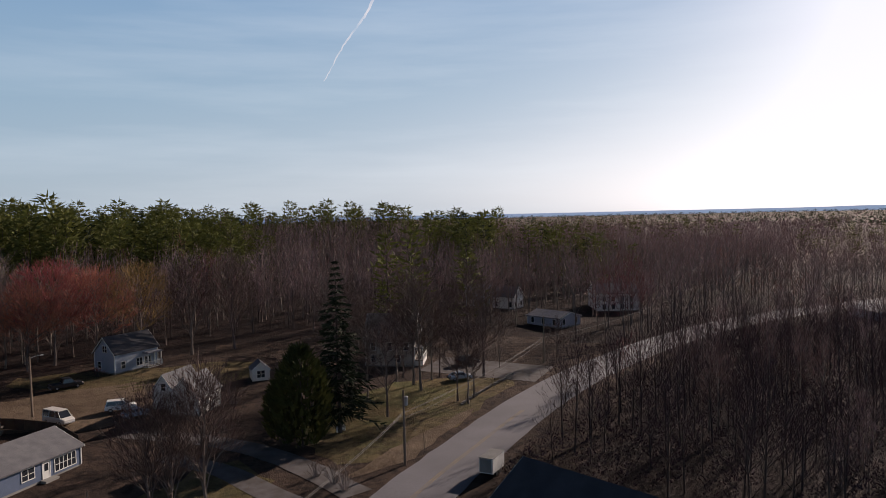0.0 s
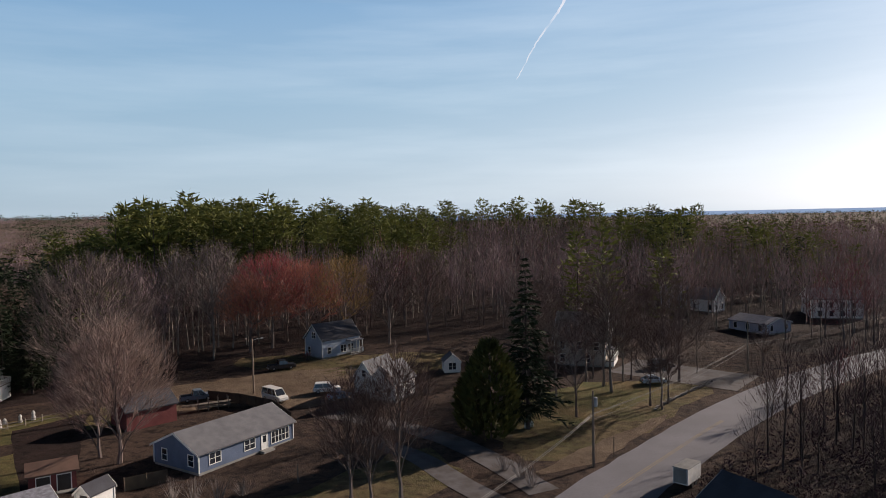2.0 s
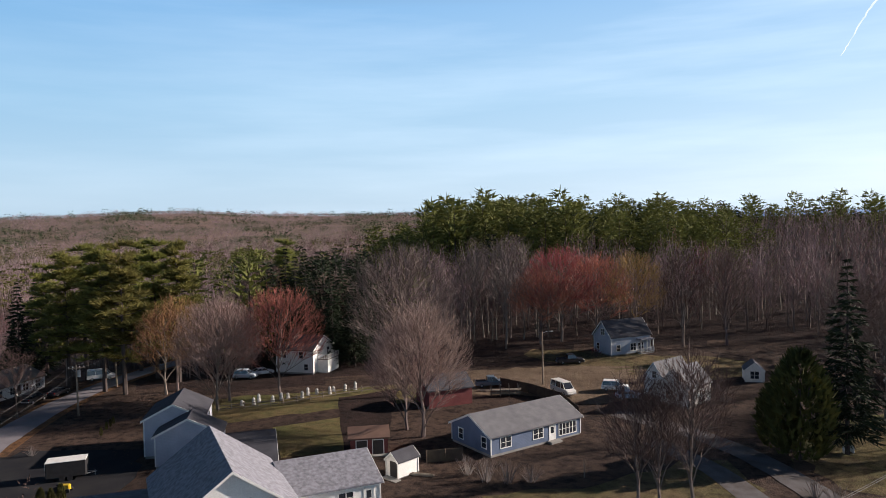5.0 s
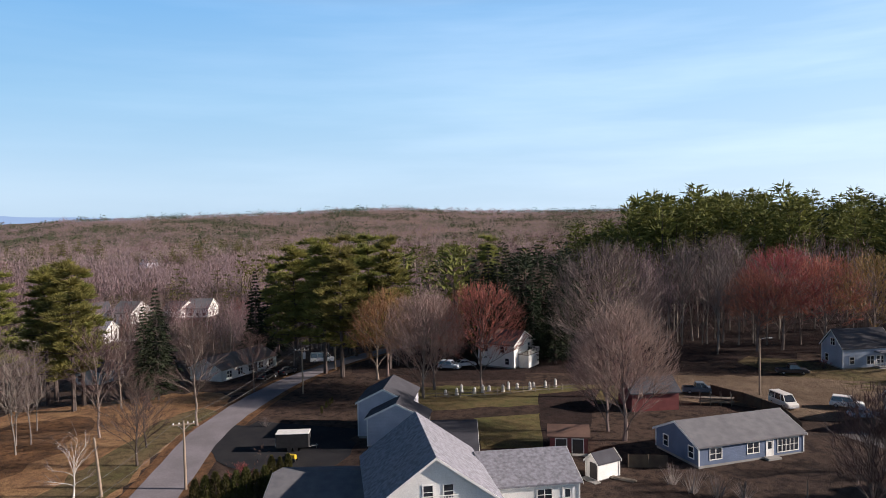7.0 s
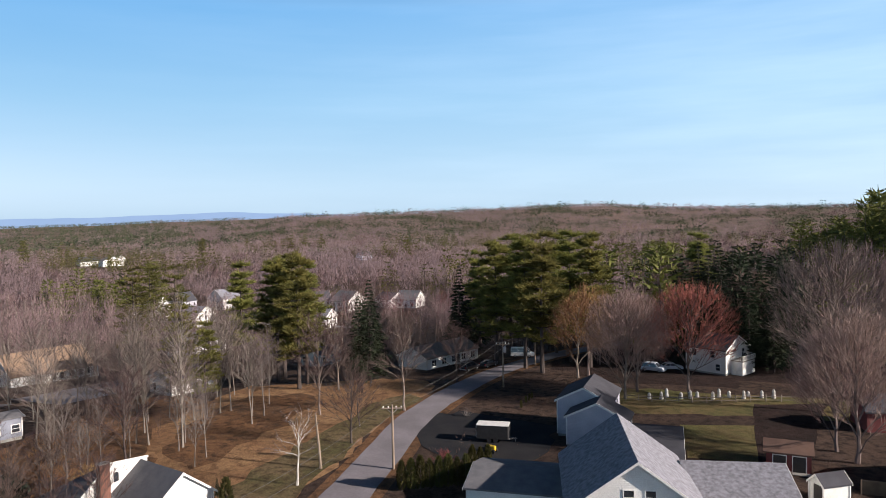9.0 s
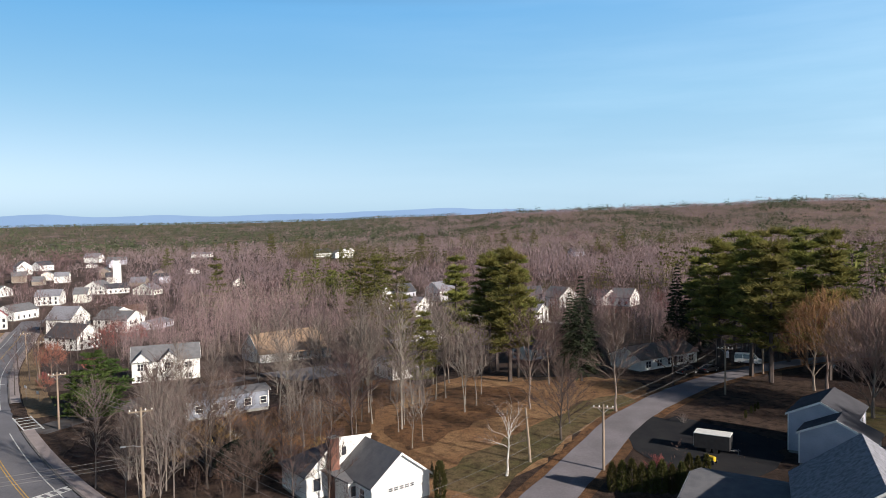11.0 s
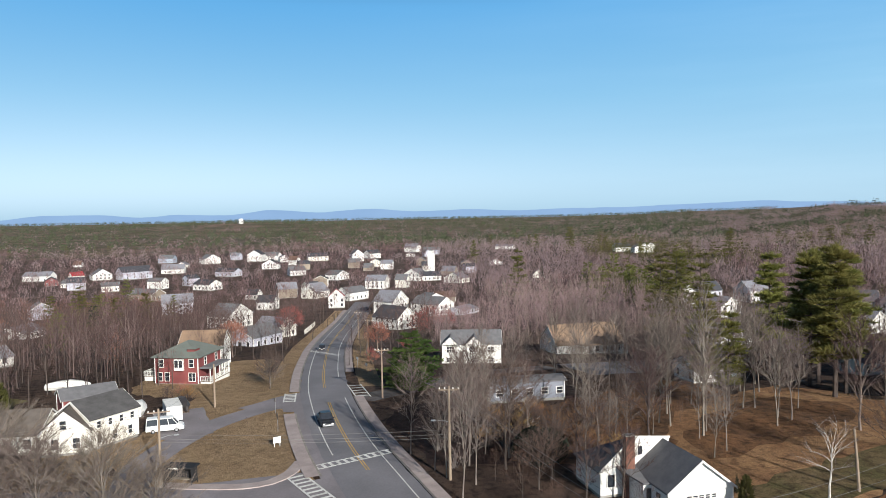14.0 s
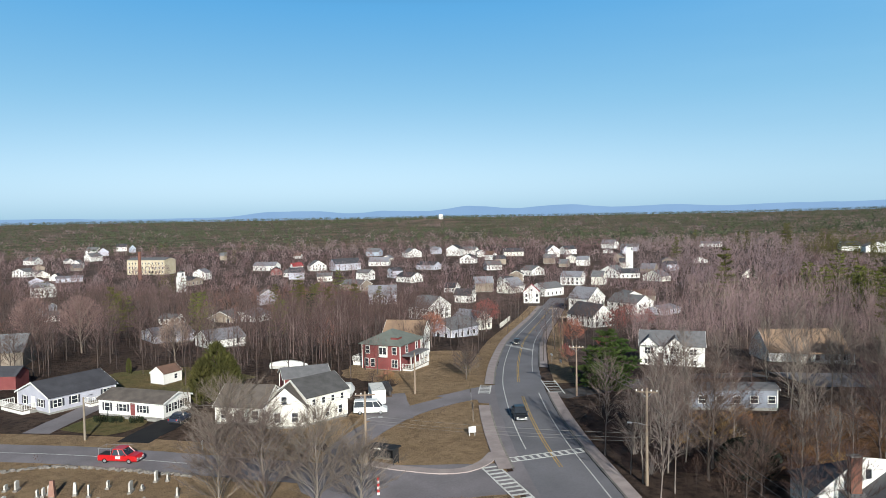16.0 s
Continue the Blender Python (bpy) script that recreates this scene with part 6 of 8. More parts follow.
crosswalk("white ladder crosswalk over the main road", (-77.2, -49.3), (-88.5, -41.4), 1.5, 13)
crosswalk("white ladder crosswalk over the side street", (-75.2, -49.5), (-67.6, -39.0), 2.2, 11)
crosswalk("short white ladder crosswalk", (-112.8, -74.6), (-106.6, -70.9), 2.0, 6)
crosswalk("white ladder crosswalk by the poles", (-124.5, -67.6), (-114.5, -60.2), 2.6, 5)
crosswalk("white ladder crosswalk further down the road", (-170, -106.5), (-163, -92.5), 1.4, 10)

# ---------------------------------------------------------------- lawns, drives, bare earth
def square(*corners):
    """Plan points that keep a patch's edges straight."""
    out = []
    for p, q in zip(corners, corners[1:] + corners[:1]):
        out += [(p[0] + (q[0] - p[0]) * t, p[1] + (q[1] - p[1]) * t) for t in (0.02, 0.35, 0.65, 0.98)]
    return out


patch("lawn", "worn tan grass round the lane and the green", M["lawn_tan"], [(-64, -63), (-76, -51), (-90, -57.5), (-105, -67), (-120, -77), (-134, -86), (-128, -94), (-112, -90), (-98, -88), (-84, -82), (-72, -76)], 0.02, 0.3, 39)
patch("lawn", "orange-tan dead grass beside the side street", M["orange_grass"], [(-150, 10), (-140, 40), (-126, 43), (-111, 30), (-91, 16.5), (-78, 6), (-84, 0), (-92, -4), (-120, -6)], 0.03, 1.2, 1)
patch("lawn", "mown green lawn behind the white house", M["lawn_green"], square((-88.7, 68.8), (-83.8, 78.2), (-71.2, 67.3), (-76.3, 60.4)), 0.04, 0.05, 2)
# dark sheet painted where a shadow falls between lawn and barn
patch("shade_patch", "ground painted dark as shade between the lawn and the barn", M["shade_ground"], square((-93.0, 87.0), (-88.0, 97.5), (-70.0, 74.5), (-72.0, 66.5), (-84.0, 78.4)), 0.035, 0.5, 38, "garden bed")
patch("lawn", "tan and green grass strip by the garden", M["lawn_green"], [(-110, 60), (-98, 66), (-88, 82), (-78, 94), (-86, 102), (-100, 88), (-112, 72)], 0.03, 1.0, 3)
patch("lawn", "sunlit tan grass before the blue house", M["lawn_rough"], [(-46, 66), (-36, 78), (-30, 92), (-22, 84), (-28, 66), (-38, 58)], 0.03, 1.2, 4)
patch("lawn", "sloping tan grass beside the main road", M["lawn_rough"], [(-22, 100), (-8, 116), (4, 132), (12, 130), (2, 108), (-8, 92), (-14, 90)], 0.03, 1.0, 5)
patch("lawn", "green grass under the spruce", M["lawn_green"], [(-26, 104), (-14, 126), (-2, 134), (6, 130), (-4, 114), (-14, 102)], 0.045, 1.0, 6)
patch("lawn", "tan grass round the pale blue cottage", M["lawn_rough"], [(-84, 140), (-62, 146), (-40, 150), (-38, 136), (-60, 128), (-80, 132)], 0.03, 1.2, 7)
patch("lawn", "bright green front lawn of the white house", M["lawn_green"], [(-51.5, -113.5), (-54.4, -104.2), (-62.0, -106.0), (-58.8, -116.0)], 0.04, 0.2, 8)
patch("lawn", "tan grass of the triangular green", M["lawn_tan"], [(-67.9, -62.0), (-69.4, -56.6), (-72.0, -52.4), (-75.8, -51.2), (-80.5, -53.0), (-86.4, -57.6), (-102.0, -69.6), (-98.4, -70.6), (-84.6, -69.0), (-73.6, -65.6)], 0.05, 0.3, 9)
patch("lawn", "tan yard grass round the red house", M["lawn_tan"], [(-104, -86), (-112, -79), (-130, -92), (-150, -104), (-140, -112), (-118, -112), (-104, -104)], 0.03, 1.0, 10)
patch("lawn", "tan grass of the old cemetery", M["lawn_tan"], [(-24, -104), (-36, -100), (-44, -92), (-50, -78), (-56, -66), (-46, -60), (-34, -66), (-24, -84)], 0.03, 0.8, 11)
patch("lawn", "green yard round the small white shed", M["lawn_green"], [(-62, -140), (-66, -122), (-78, -112), (-92, -118), (-92, -136), (-78, -146)], 0.03, 1.2, 12)
patch("lawn", "tan grass by the cream house", M["lawn_tan"], [(-58, -76), (-64, -72), (-76, -77), (-84, -79), (-74, -86), (-62, -88)], 0.035, 0.5, 13)
patch("dirt_yard", "packed dirt yard with tyre tracks", M["dirt"], [(-92, 106), (-78, 122), (-60, 134), (-46, 128), (-52, 108), (-64, 106), (-78, 100)], 0.03, 1.0, 14, "yard")
patch("dirt_yard", "sandy drive edge by the road", M["dirt"], [(-14, 84), (-6, 98), (4, 114), (1, 104), (-6, 90)], 0.05, 0.6, 15, "verge")
patch("verge", "rust-brown leaf litter under the trees", M["litter"], [(-96, -6), (-110, 4), (-140, 2), (-150, -12), (-128, -22), (-100, -34), (-88, -26)], 0.025, 1.5, 16, "verge")
patch("lawn", "olive-tan grass along the side street", M["lawn_rough"], [(-79, 7), (-92, 16), (-108, 27), (-122, 38), (-124, 33), (-108, 19), (-96, 9), (-86, 2)], 0.045, 0.9, 36)
patch("verge", "rust-red leaf drifts under bare trees", M["litter"], [(-98, 0), (-108, 8), (-122, 18), (-134, 20), (-138, 8), (-122, 0), (-106, -4)], 0.05, 1.4, 37, "verge")
# black asphalt spread wide so that it also stands in for shade
patch("dark_yard", "dark asphalt yard and drive with painted shade beside the grey houses", M["asphalt_new"], [(-112, 36), (-101, 30.5), (-90, 31), (-83, 40), (-90, 48), (-100, 46)], 0.05, 0.4, 33, "driveway")
# painted dark in place of shade from the saplings
patch("thicket_floor", "leaf litter with painted shade under the saplings by the mobile home", M["shade_ground"], [(-84, -35), (-92, -41), (-104, -50), (-114, -47), (-112, -34), (-100, -26), (-88, -26)], 0.03, 0.8, 35, "ground")
# painted dark in place of shade inside the thicket
patch("thicket_floor", "leaf litter with painted shade under the roadside thicket", M["shade_ground"], [(20, 70), (16, 84), (22, 100), (34, 124), (56, 152), (90, 178), (130, 190), (150, 150), (110, 90), (60, 60)], 0.025, 1.5, 34, "ground")
patch("road_apron", "worn asphalt at the street corner", M["asphalt_old"], [(-59, -68), (-65, -58), (-71, -50), (-77, -43.5), (-71, -41), (-62, -50), (-55, -60)], 0.045, 0.2, 31, "road")
patch("road_apron", "worn asphalt where the lane meets the road", M["asphalt_old"], [(-100, -77), (-114, -74), (-118, -68), (-108, -62.5), (-101, -66)], 0.04, 0.2, 32, "road")
for lab, pts, near_side, far_side, mt in (("tan grass verge along the main road", [q for q in MAIN if -118 < q.x < -40], 6.9, 12.5, "lawn_tan"), ("leaf-strewn verge along the main road", [q for q in MAIN if -300 < q.x < -124], 6.6, 10.5, "lawn_tan"),
                                          ("sunny grass verge beyond the green", [q for q in MAIN if -300 < q.x < -118], -11.5, -6.9, "lawn_tan"), ("sandy leaf-strewn edge of the side street", [q for q in SIDE if q.x < -60], 2.8, 4.4, "litter"),
                                          ("dark leaf-strewn edge of the side street", [q for q in SIDE if q.x < -60], -4.2, -2.8, "litter"),
                                          ("tan grass verge of the cemetery street", LOWER, 3.4, 8.5, "lawn_tan"), ("tan grass verge of the cemetery street", LOWER, -8.5, -3.4, "lawn_tan")):
    sh, rng = Shape(), random.Random(len(lab))
    strip(pts, near_side, far_side, 0.035, sh)
    tagged(part("verge", sh, M[mt], None, lab), "", "verge", kind="structure")
for lab, mt, pts, half in (("dark fresh asphalt drive", "asphalt_new", [(-54.6, -97.6), (-60, -100.4), (-65.4, -103.4)], 2.6), ("pale gravel drive beside the ranch house", "asphalt_old", [(-48.6, -114.5), (-56, -119), (-63.4, -123.6)], 2.2),
                           ("grey drive to the blue house", "asphalt_drive", [(-10.5, 80), (-17, 87.5), (-25, 95), (-36, 101), (-48, 104)], 2.0), ("second grey drive with grass between", "asphalt_drive", [(-13, 74), (-22, 82), (-28, 88), (-38, 94)], 1.7),
                           # the yard is widened in fresh asphalt to paint shaded ground too
                           ("dark asphalt yard beside the side street", "asphalt_new", [(-106, 36), (-98, 42), (-91, 47)], 6.5), ("dark asphalt car park", "asphalt_drive", [(-3, 146), (8, 141), (19, 136)], 6.5),
                           ("pale drive by the cream house", "asphalt_old", [(-84, -74), (-90, -80), (-96, -86)], 4.0), ("grey car park before the arcade", "asphalt", [(-158, -30), (-166, -20), (-176, -8)], 9.0),
                           ("shaded street behind the pines", "asphalt_drive", [(-113, -60), (-128, -54), (-145, -48), (-160, -36)], 3.0), ("street past the distant houses", "asphalt_old", [(-268, 66), (-290, 50), (-330, 40)], 3.0)):
    ribbon("driveway", lab, smooth_path(pts, 2.5), -half, half, 0.06, mt, "driveway")


# ---------------------------------------------------------------- poles and cables
def utility_pole(x, y, h, turn=0.0, arm=True, lamp=0, can=False, lean=0.0, label="", mat="pole_wood"):
    ob = thing("utility_pole", label or "weathered wooden utility pole with a crossarm", "utility pole", x, y, None, turn)
    part("shaft", Shape().tube([(0, 0, -0.8), (lean * 0.5, 0, h * 0.5), (lean, 0, h)], [0.19, 0.16, 0.12], 8), M[mat], ob)
    if arm:
        ar = part("crossarm", Shape().box(lean, 0, h - 0.45, 2.6, 0.14, 0.16), M["pole_wood"], ob)
        for u in (-1.15, -0.5, 0.5, 1.15):
            part("insulator", Shape().tube([(lean + u, 0, h - 0.37), (lean + u, 0, h - 0.25), (lean + u, 0, h - 0.16)], [0.06, 0.09, 0.04], 8), M["trim"], ar)
        for s in (-1, 1):
            part("brace", Shape().tube([(lean + s * 0.7, 0.08, h - 0.5), (lean, 0.1, h - 1.2)], [0.025, 0.025], 4), M["steel"], ob)
    if can:
        part("transformer", Shape().tube([(0.38, 0, h - 2.0), (0.38, 0, h - 0.95), (0.38, 0, h - 0.85)], [0.27, 0.27, 0.12], 12), M["steel"], ob, "grey transformer can")
        part("bracket", Shape().box(0.15, 0, h - 1.4, 0.3, 0.1, 0.2), M["steel"], ob)
    if lamp:
        z = h * 0.62 if arm else h - 0.3
        am = part("lamp_arm", Shape().tube([(0, 0, z), (-0.9 * lamp, 0, z + 0.22), (-1.7 * lamp, 0, z + 0.25)], [0.04, 0.035, 0.03], 6), M["steel"], ob)
        part("lamp_head", Shape().bevelled(-1.95 * lamp, 0, z + 0.22, 0.6, 0.26, 0.14, 0.05), M["steel"], am)
    return (x, y, land(x, y) + h)


def cable(a, b, sag=0.6, r=0.014, label="sagging dark power cable"):
    """One span between two points in the air."""
    a, b = Vector(a), Vector(b)
    pts = [a.lerp(b, i / 14) - Vector((0, 0, sag * 4 * (i / 14) * (1 - i / 14))) for i in range(15)]
    tagged(part("power_cable", Shape().tube(pts, [r] * 15, 4), M["wire"]), label, "cable")


P1 = utility_pole(-80.1, -30.5, 11.6, 111, True, 1)
P2 = utility_pole(-114.9, -56.6, 9.2, 116)
P3 = utility_pole(-173.3, -89.5, 9.0, 117, True)
P4 = utility_pole(-206.3, -109.9, 9.2, 118)
P5 = utility_pole(-66.9, -63.0, 9.6, 133, True, -1, label="wooden utility pole with a lamp by the bus shelter")
P6 = utility_pole(-99.6, -81.3, 7.6, 20, False, label="plain wooden utility pole with weathered grain")
P7 = utility_pole(-51.3, -104.8, 6.4, 30, False, 1, label="thin wooden pole beside a green lawn", mat="wood_grey")
P8 = utility_pole(-87.4, 23.6, 8.4, 75, True)
P9 = utility_pole(-122.5, 54.9, 8.6, 66, True, 0, True, label="wooden utility pole with crossarm and transformer")
utility_pole(-91.3, 15.0, 7.2, 100, False, 0, False, -0.6, "leaning bare wooden pole without cables")
P10 = utility_pole(-67.0, 113.8, 9.8, 60, False, -1, label="wooden pole with a curved street lamp arm")
P11 = utility_pole(-5.5, 89.3, 9.6, 40, False, 0, True, label="wooden utility pole with a grey transformer can")
P12 = utility_pole(20.2, 145.7, 9.6, 30, False)
P13 = utility_pole(-139.0, 70.0, 8.6, 60, True)


def spans(a, b, offs, drop=0.3, sag=0.7, r=0.014):
    d = (Vector(b) - Vector(a)).normalized()
    n = Vector((-d.y, d.x, 0))
    for o in offs:
        cable(Vector(a) + n * o - Vector((0, 0, drop)), Vector(b) + n * o - Vector((0, 0, drop)), sag, r)


spans(P1, P2, (-1.1, 0.0, 1.1), 0.25)
spans(P2, P3, (-1.1, 1.1), 0.25)
spans(P3, P4, (-1.1, 1.1), 0.25)
spans(P1, (-52, -8, 11.5), (-1.1, 0.0, 1.1), 0.25)
spans(P8, P9, (-1.1, 1.1), 0.25)
spans(P9, P13, (-1.1, 1.1), 0.25)
spans(P8, (-58, 2, 9.5), (-1.1, 1.1), 0.25)
LOW11, LOW12 = (P11[0], P11[1], P11[2] - 2.9), (P12[0], P12[1], P12[2] - 4.3)
spans(LOW11, LOW12, (-0.12, 0.12), 0.0, 0.8, r=0.018)
spans(LOW11, LOW12, (0.0,), 0.7, 0.9, r=0.018)
spans(LOW11, (-16.1, 52.7, 7.1), (-0.12, 0.12), 0.0, 0.6, r=0.02)
spans(LOW12, (52, 176, 8.2), (-0.12, 0.12), 0.0, 0.8)
LOW5, LOW1 = (P5[0], P5[1], P5[2] - 3.2), (P1[0], P1[1], P1[2] - 5.4)
for drop in (0.0, 0.55, 0.95):
    spans(LOW5, LOW1, (0.15,), drop, 0.35)
spans(P5, (-46, -92, 9.0), (-0.6, 0.6), 0.5, 0.9)
spans(P5, P6, (0.0,), 0.4, 0.9)


# ---------------------------------------------------------------- vehicles
def paint(name, color, rough=0.3):
    if name not in M:
        M[name] = material(name, color, rough, tuple(c * 0.9 for c in color), 1.0, 18.0, 0.02, spec=0.6)
    return M[name]


M["lamp_glass"] = material("lamp_glass", (0.75, 0.75, 0.72), 0.15, (0.6, 0.6, 0.58), 3.0, 20.0, 0.0, spec=0.8)
M["tail_glass"] = material("tail_glass", (0.35, 0.02, 0.02), 0.2, (0.28, 0.015, 0.015), 3.0, 20.0, 0.0, spec=0.8)


def loft(sh, rings):
    """Joins alike rings of points, end caps included."""
    k, n = len(sh.v), len(rings[0])
    for r in rings:
        sh.v += [tuple(q) for q in r]
    for i in range(len(rings) - 1):
        for j in range(n):
            a, b = k + i * n + j, k + i * n + (j + 1) % n
            sh.f.append((a, b, b + n, a + n))
    sh.f.append(tuple(range(k + n - 1, k - 1, -1)))
    sh.f.append(tuple(range(k + (len(rings) - 1) * n, k + len(rings) * n)))
    return sh


def section(x, w, z0, z1, r=0.1):
    """A rounded cross-section of a body at x."""
    a = w / 2
    return [(x, -a + r * 0.5, z0), (x, a - r * 0.5, z0), (x, a, z0 + r), (x, a, z1 - r), (x, a - r, z1), (x, -a + r, z1), (x, -a, z1 - r), (x, -a, z0 + r)]


SHAPES = {  # length, width, body top along it, then the cabin: foot back, foot front, roof back, roof front, roof height
    "car": (4.5, 1.8, ((-2.25, 0.75), (-2.1, 0.95), (-1.2, 1.0), (0.9, 0.98), (1.9, 0.86), (2.25, 0.68)), (-1.75, 1.05, -0.95, 0.35, 1.45)),
    "suv": (4.7, 1.9, ((-2.35, 0.9), (-2.2, 1.05), (-1.0, 1.08), (1.0, 1.08), (2.1, 0.98), (2.35, 0.75)), (-2.2, 1.25, -1.95, 0.5, 1.75)),
    "pickup": (5.6, 2.0, ((-2.8, 1.0), (-2.7, 1.08), (-0.7, 1.08), (1.2, 1.1), (2.5, 1.02), (2.8, 0.8)), (-0.75, 1.45, -0.55, 0.7, 1.85)),
    "van": (5.4, 2.0, ((-2.7, 1.1), (-2.6, 1.2), (0.0, 1.2), (1.5, 1.2), (2.4, 1.05), (2.7, 0.85)), (-2.65, 1.9, -2.55, 1.1, 2.15)),
}


def vehicle(kind, color, x, y, rz, label, rgb, name=None):
    L, Wd, top, (fb, ff, rb, rf, rh) = SHAPES[kind]
    mat = paint("car_paint_" + color, rgb)
    ob = thing(name or {"car": "car", "suv": "car", "pickup": "pickup_truck", "van": "van"}[kind], label, {"car": "car", "suv": "car", "pickup": "pickup truck", "van": "van"}[kind], x, y, land(x, y) + 0.1, rz)
    body = part("body", loft(Shape(), [section(px, Wd * (0.9 if i in (0, len(top) - 1) else 1), 0.32, z) for i, (px, z) in enumerate(top)]), mat, ob)
    zb = 1.0 if kind == "car" else 1.06
    wt = Wd * 0.78
    wb = Wd * 0.94
    glass = [[(fb, -wb / 2, zb), (ff, -wb / 2, zb), (ff, wb / 2, zb), (fb, wb / 2, zb)], [(rb, -wt / 2, rh - 0.06), (rf, -wt / 2, rh - 0.06), (rf, wt / 2, rh - 0.06), (rb, wt / 2, rh - 0.06)]]
    part("glasshouse", Shape().add(glass[0] + glass[1], [(3, 2, 1, 0), (4, 5, 6, 7), (0, 1, 5, 4), (1, 2, 6, 5), (2, 3, 7, 6), (3, 0, 4, 7)]), M["glass"], ob, "dark tinted windows")
    part("roof", Shape().bevelled((rb + rf) / 2, 0, rh, rf - rb + 0.14, wt + 0.1, 0.12, 0.05), mat, ob)
    mids = ((fb, rb), (ff, rf), ((fb + ff) / 2, (rb + rf) / 2)) if kind != "van" else ((fb, rb), (ff, rf), (0.6, 0.4), (-1.0, -1.0))
    for a, b in mids:
        for s in (-1, 1):
            part("pillar", Shape().tube([(a, s * wb / 2, zb), (b, s * (wt / 2 + 0.01), rh - 0.04)], [0.06, 0.05], 4), mat, ob)
    if kind == "pickup":
        part("bed_floor", Shape().box(-1.75, 0, 1.085, 1.8, 1.6, 0.02), M["black"], ob, "dark open load bed")
    for sx in (-1, 1):
        for sy in (-1, 1):
            c = (sx * L * 0.31, sy * (Wd / 2 - 0.12), 0.33)
            w = part("wheel", Shape().disc(c, (0, 1, 0), 0.34, 0.24, 16), M["black"], ob, "black tyre")
            part("rim", Shape().disc((c[0], c[1] + sy * 0.02, c[2]), (0, 1, 0), 0.2, 0.23, 10), M["steel"], w, "bright wheel rim")
    for sy in (-1, 1):
        part("headlight", Shape().bevelled(L / 2 - 0.06, sy * Wd * 0.33, 0.7, 0.14, 0.38, 0.16, 0.03), M["lamp_glass"], ob)
        part("taillight", Shape().bevelled(-L / 2 + 0.05, sy * Wd * 0.38, 0.85, 0.12, 0.22, 0.24, 0.03), M["tail_glass"], ob)
        part("mirror", Shape().bevelled(ff - 0.35, sy * (Wd / 2 + 0.12), zb + 0.08, 0.12, 0.22, 0.16, 0.03), mat, ob)
    for s in (-1, 1):
        part("bumper", Shape().bevelled(s * (L / 2 + 0.02), 0, 0.48, 0.16, Wd * 0.86, 0.2, 0.04), M["black"] if kind == "car" else M["steel"], ob)
    part("number_plate", Shape().box(L / 2 + 0.11, 0, 0.5, 0.02, 0.45, 0.14), M["trim"], ob, "plain white plate")
    clear(x, y, 4)
    return ob


def facing(x0, y0, x1, y1):
    return math.degrees(math.atan2(y1 - y0, x1 - x0))


vehicle("pickup", "black", -96.4, -57.5, facing(-104, -64, -95, -56.6), "black pickup truck driving on the main road", (0.015, 0.016, 0.02))
vehicle("car", "black", -173.5, -104.0, facing(-184, -110, -160, -97), "small black car further down the main road", (0.015, 0.016, 0.02))
rp = vehicle("pickup", "red", -49.3, -91.2, facing(-46, -98, -52, -87), "bright red pickup truck with a ladder rack", (0.45, 0.012, 0.015))
rk = Shape()
for u in (-2.6, -0.9):
    rk.tube([(u, -0.9, 1.05), (u, -0.9, 1.95), (u, 0.9, 1.95), (u, 0.9, 1.05)], [0.03] * 4, 5)
for v in (-0.9, 0.9):
    rk.tube([(-2.7, v, 1.95), (1.4, v, 1.95)], [0.03, 0.03], 5)
part("ladder_rack", rk, M["steel"], rp, "steel ladder rack")
part("door_sign", Shape().box(0.2, -1.005, 0.8, 0.7, 0.012, 0.35), M["trim"], rp, "plain white sign panel")
vehicle("van", "white", -85.2, -79.0, facing(-83.8, -80.7, -86.3, -77.5), "white work van beside the cream house", (0.78, 0.78, 0.77))
vehicle("car", "dark_blue", -64.8, -101.4, facing(-60, -100, -66, -103), "dark blue car on a black drive", (0.03, 0.04, 0.07))
vehicle("van", "cream", -60.6, 109.8, facing(-64.0, 112.6, -57.2, 109.0), "white conversion van on a dirt yard", (0.74, 0.72, 0.68))
vehicle("pickup", "slate", -74.4, 107.4, facing(-76.1, 105.6, -72.0, 109.4), "slate-blue pickup truck by the barn", (0.12, 0.16, 0.2))
vehicle("pickup", "charcoal", -70.6, 131.0, facing(-73, 129, -69, 132.6), "dark pickup truck under the trees", (0.02, 0.022, 0.028))
vehicle("suv", "silver", -120.6, 87.2, facing(-122.6, 85.8, -118.4, 88.6), "silver-blue car beside the white house", (0.4, 0.45, 0.52))
vehicle("car", "pale", -120.0, 91.0, 70, "pale grey car beside the white house", (0.55, 0.56, 0.58))
vehicle("suv", "white", -53.8, 116.2, 20, "white car parked by the cottage", (0.76, 0.76, 0.76))
vehicle("car", "blue", -49.6, 112.4, 40, "pale blue car parked by the cottage", (0.35, 0.4, 0.5))
vehicle("suv", "black", 4.4, 144.8, 15, "black car in the small car park", (0.015, 0.016, 0.02))
vehicle("car", "silver", 2.6, 132.6, 20, "dark silver car in the small car park", (0.2, 0.22, 0.25))
vehicle("suv", "black", -141.6, 55.6, 120, "black car beside the ranch house", (0.015, 0.016, 0.02))
vehicle("car", "black", -143.0, 60.6, 120, "dark car beside the ranch house", (0.015, 0.016, 0.02))
vehicle("van", "white", -150.5, 72.5, 60, "white van at the end of the side street", (0.74, 0.74, 0.73))


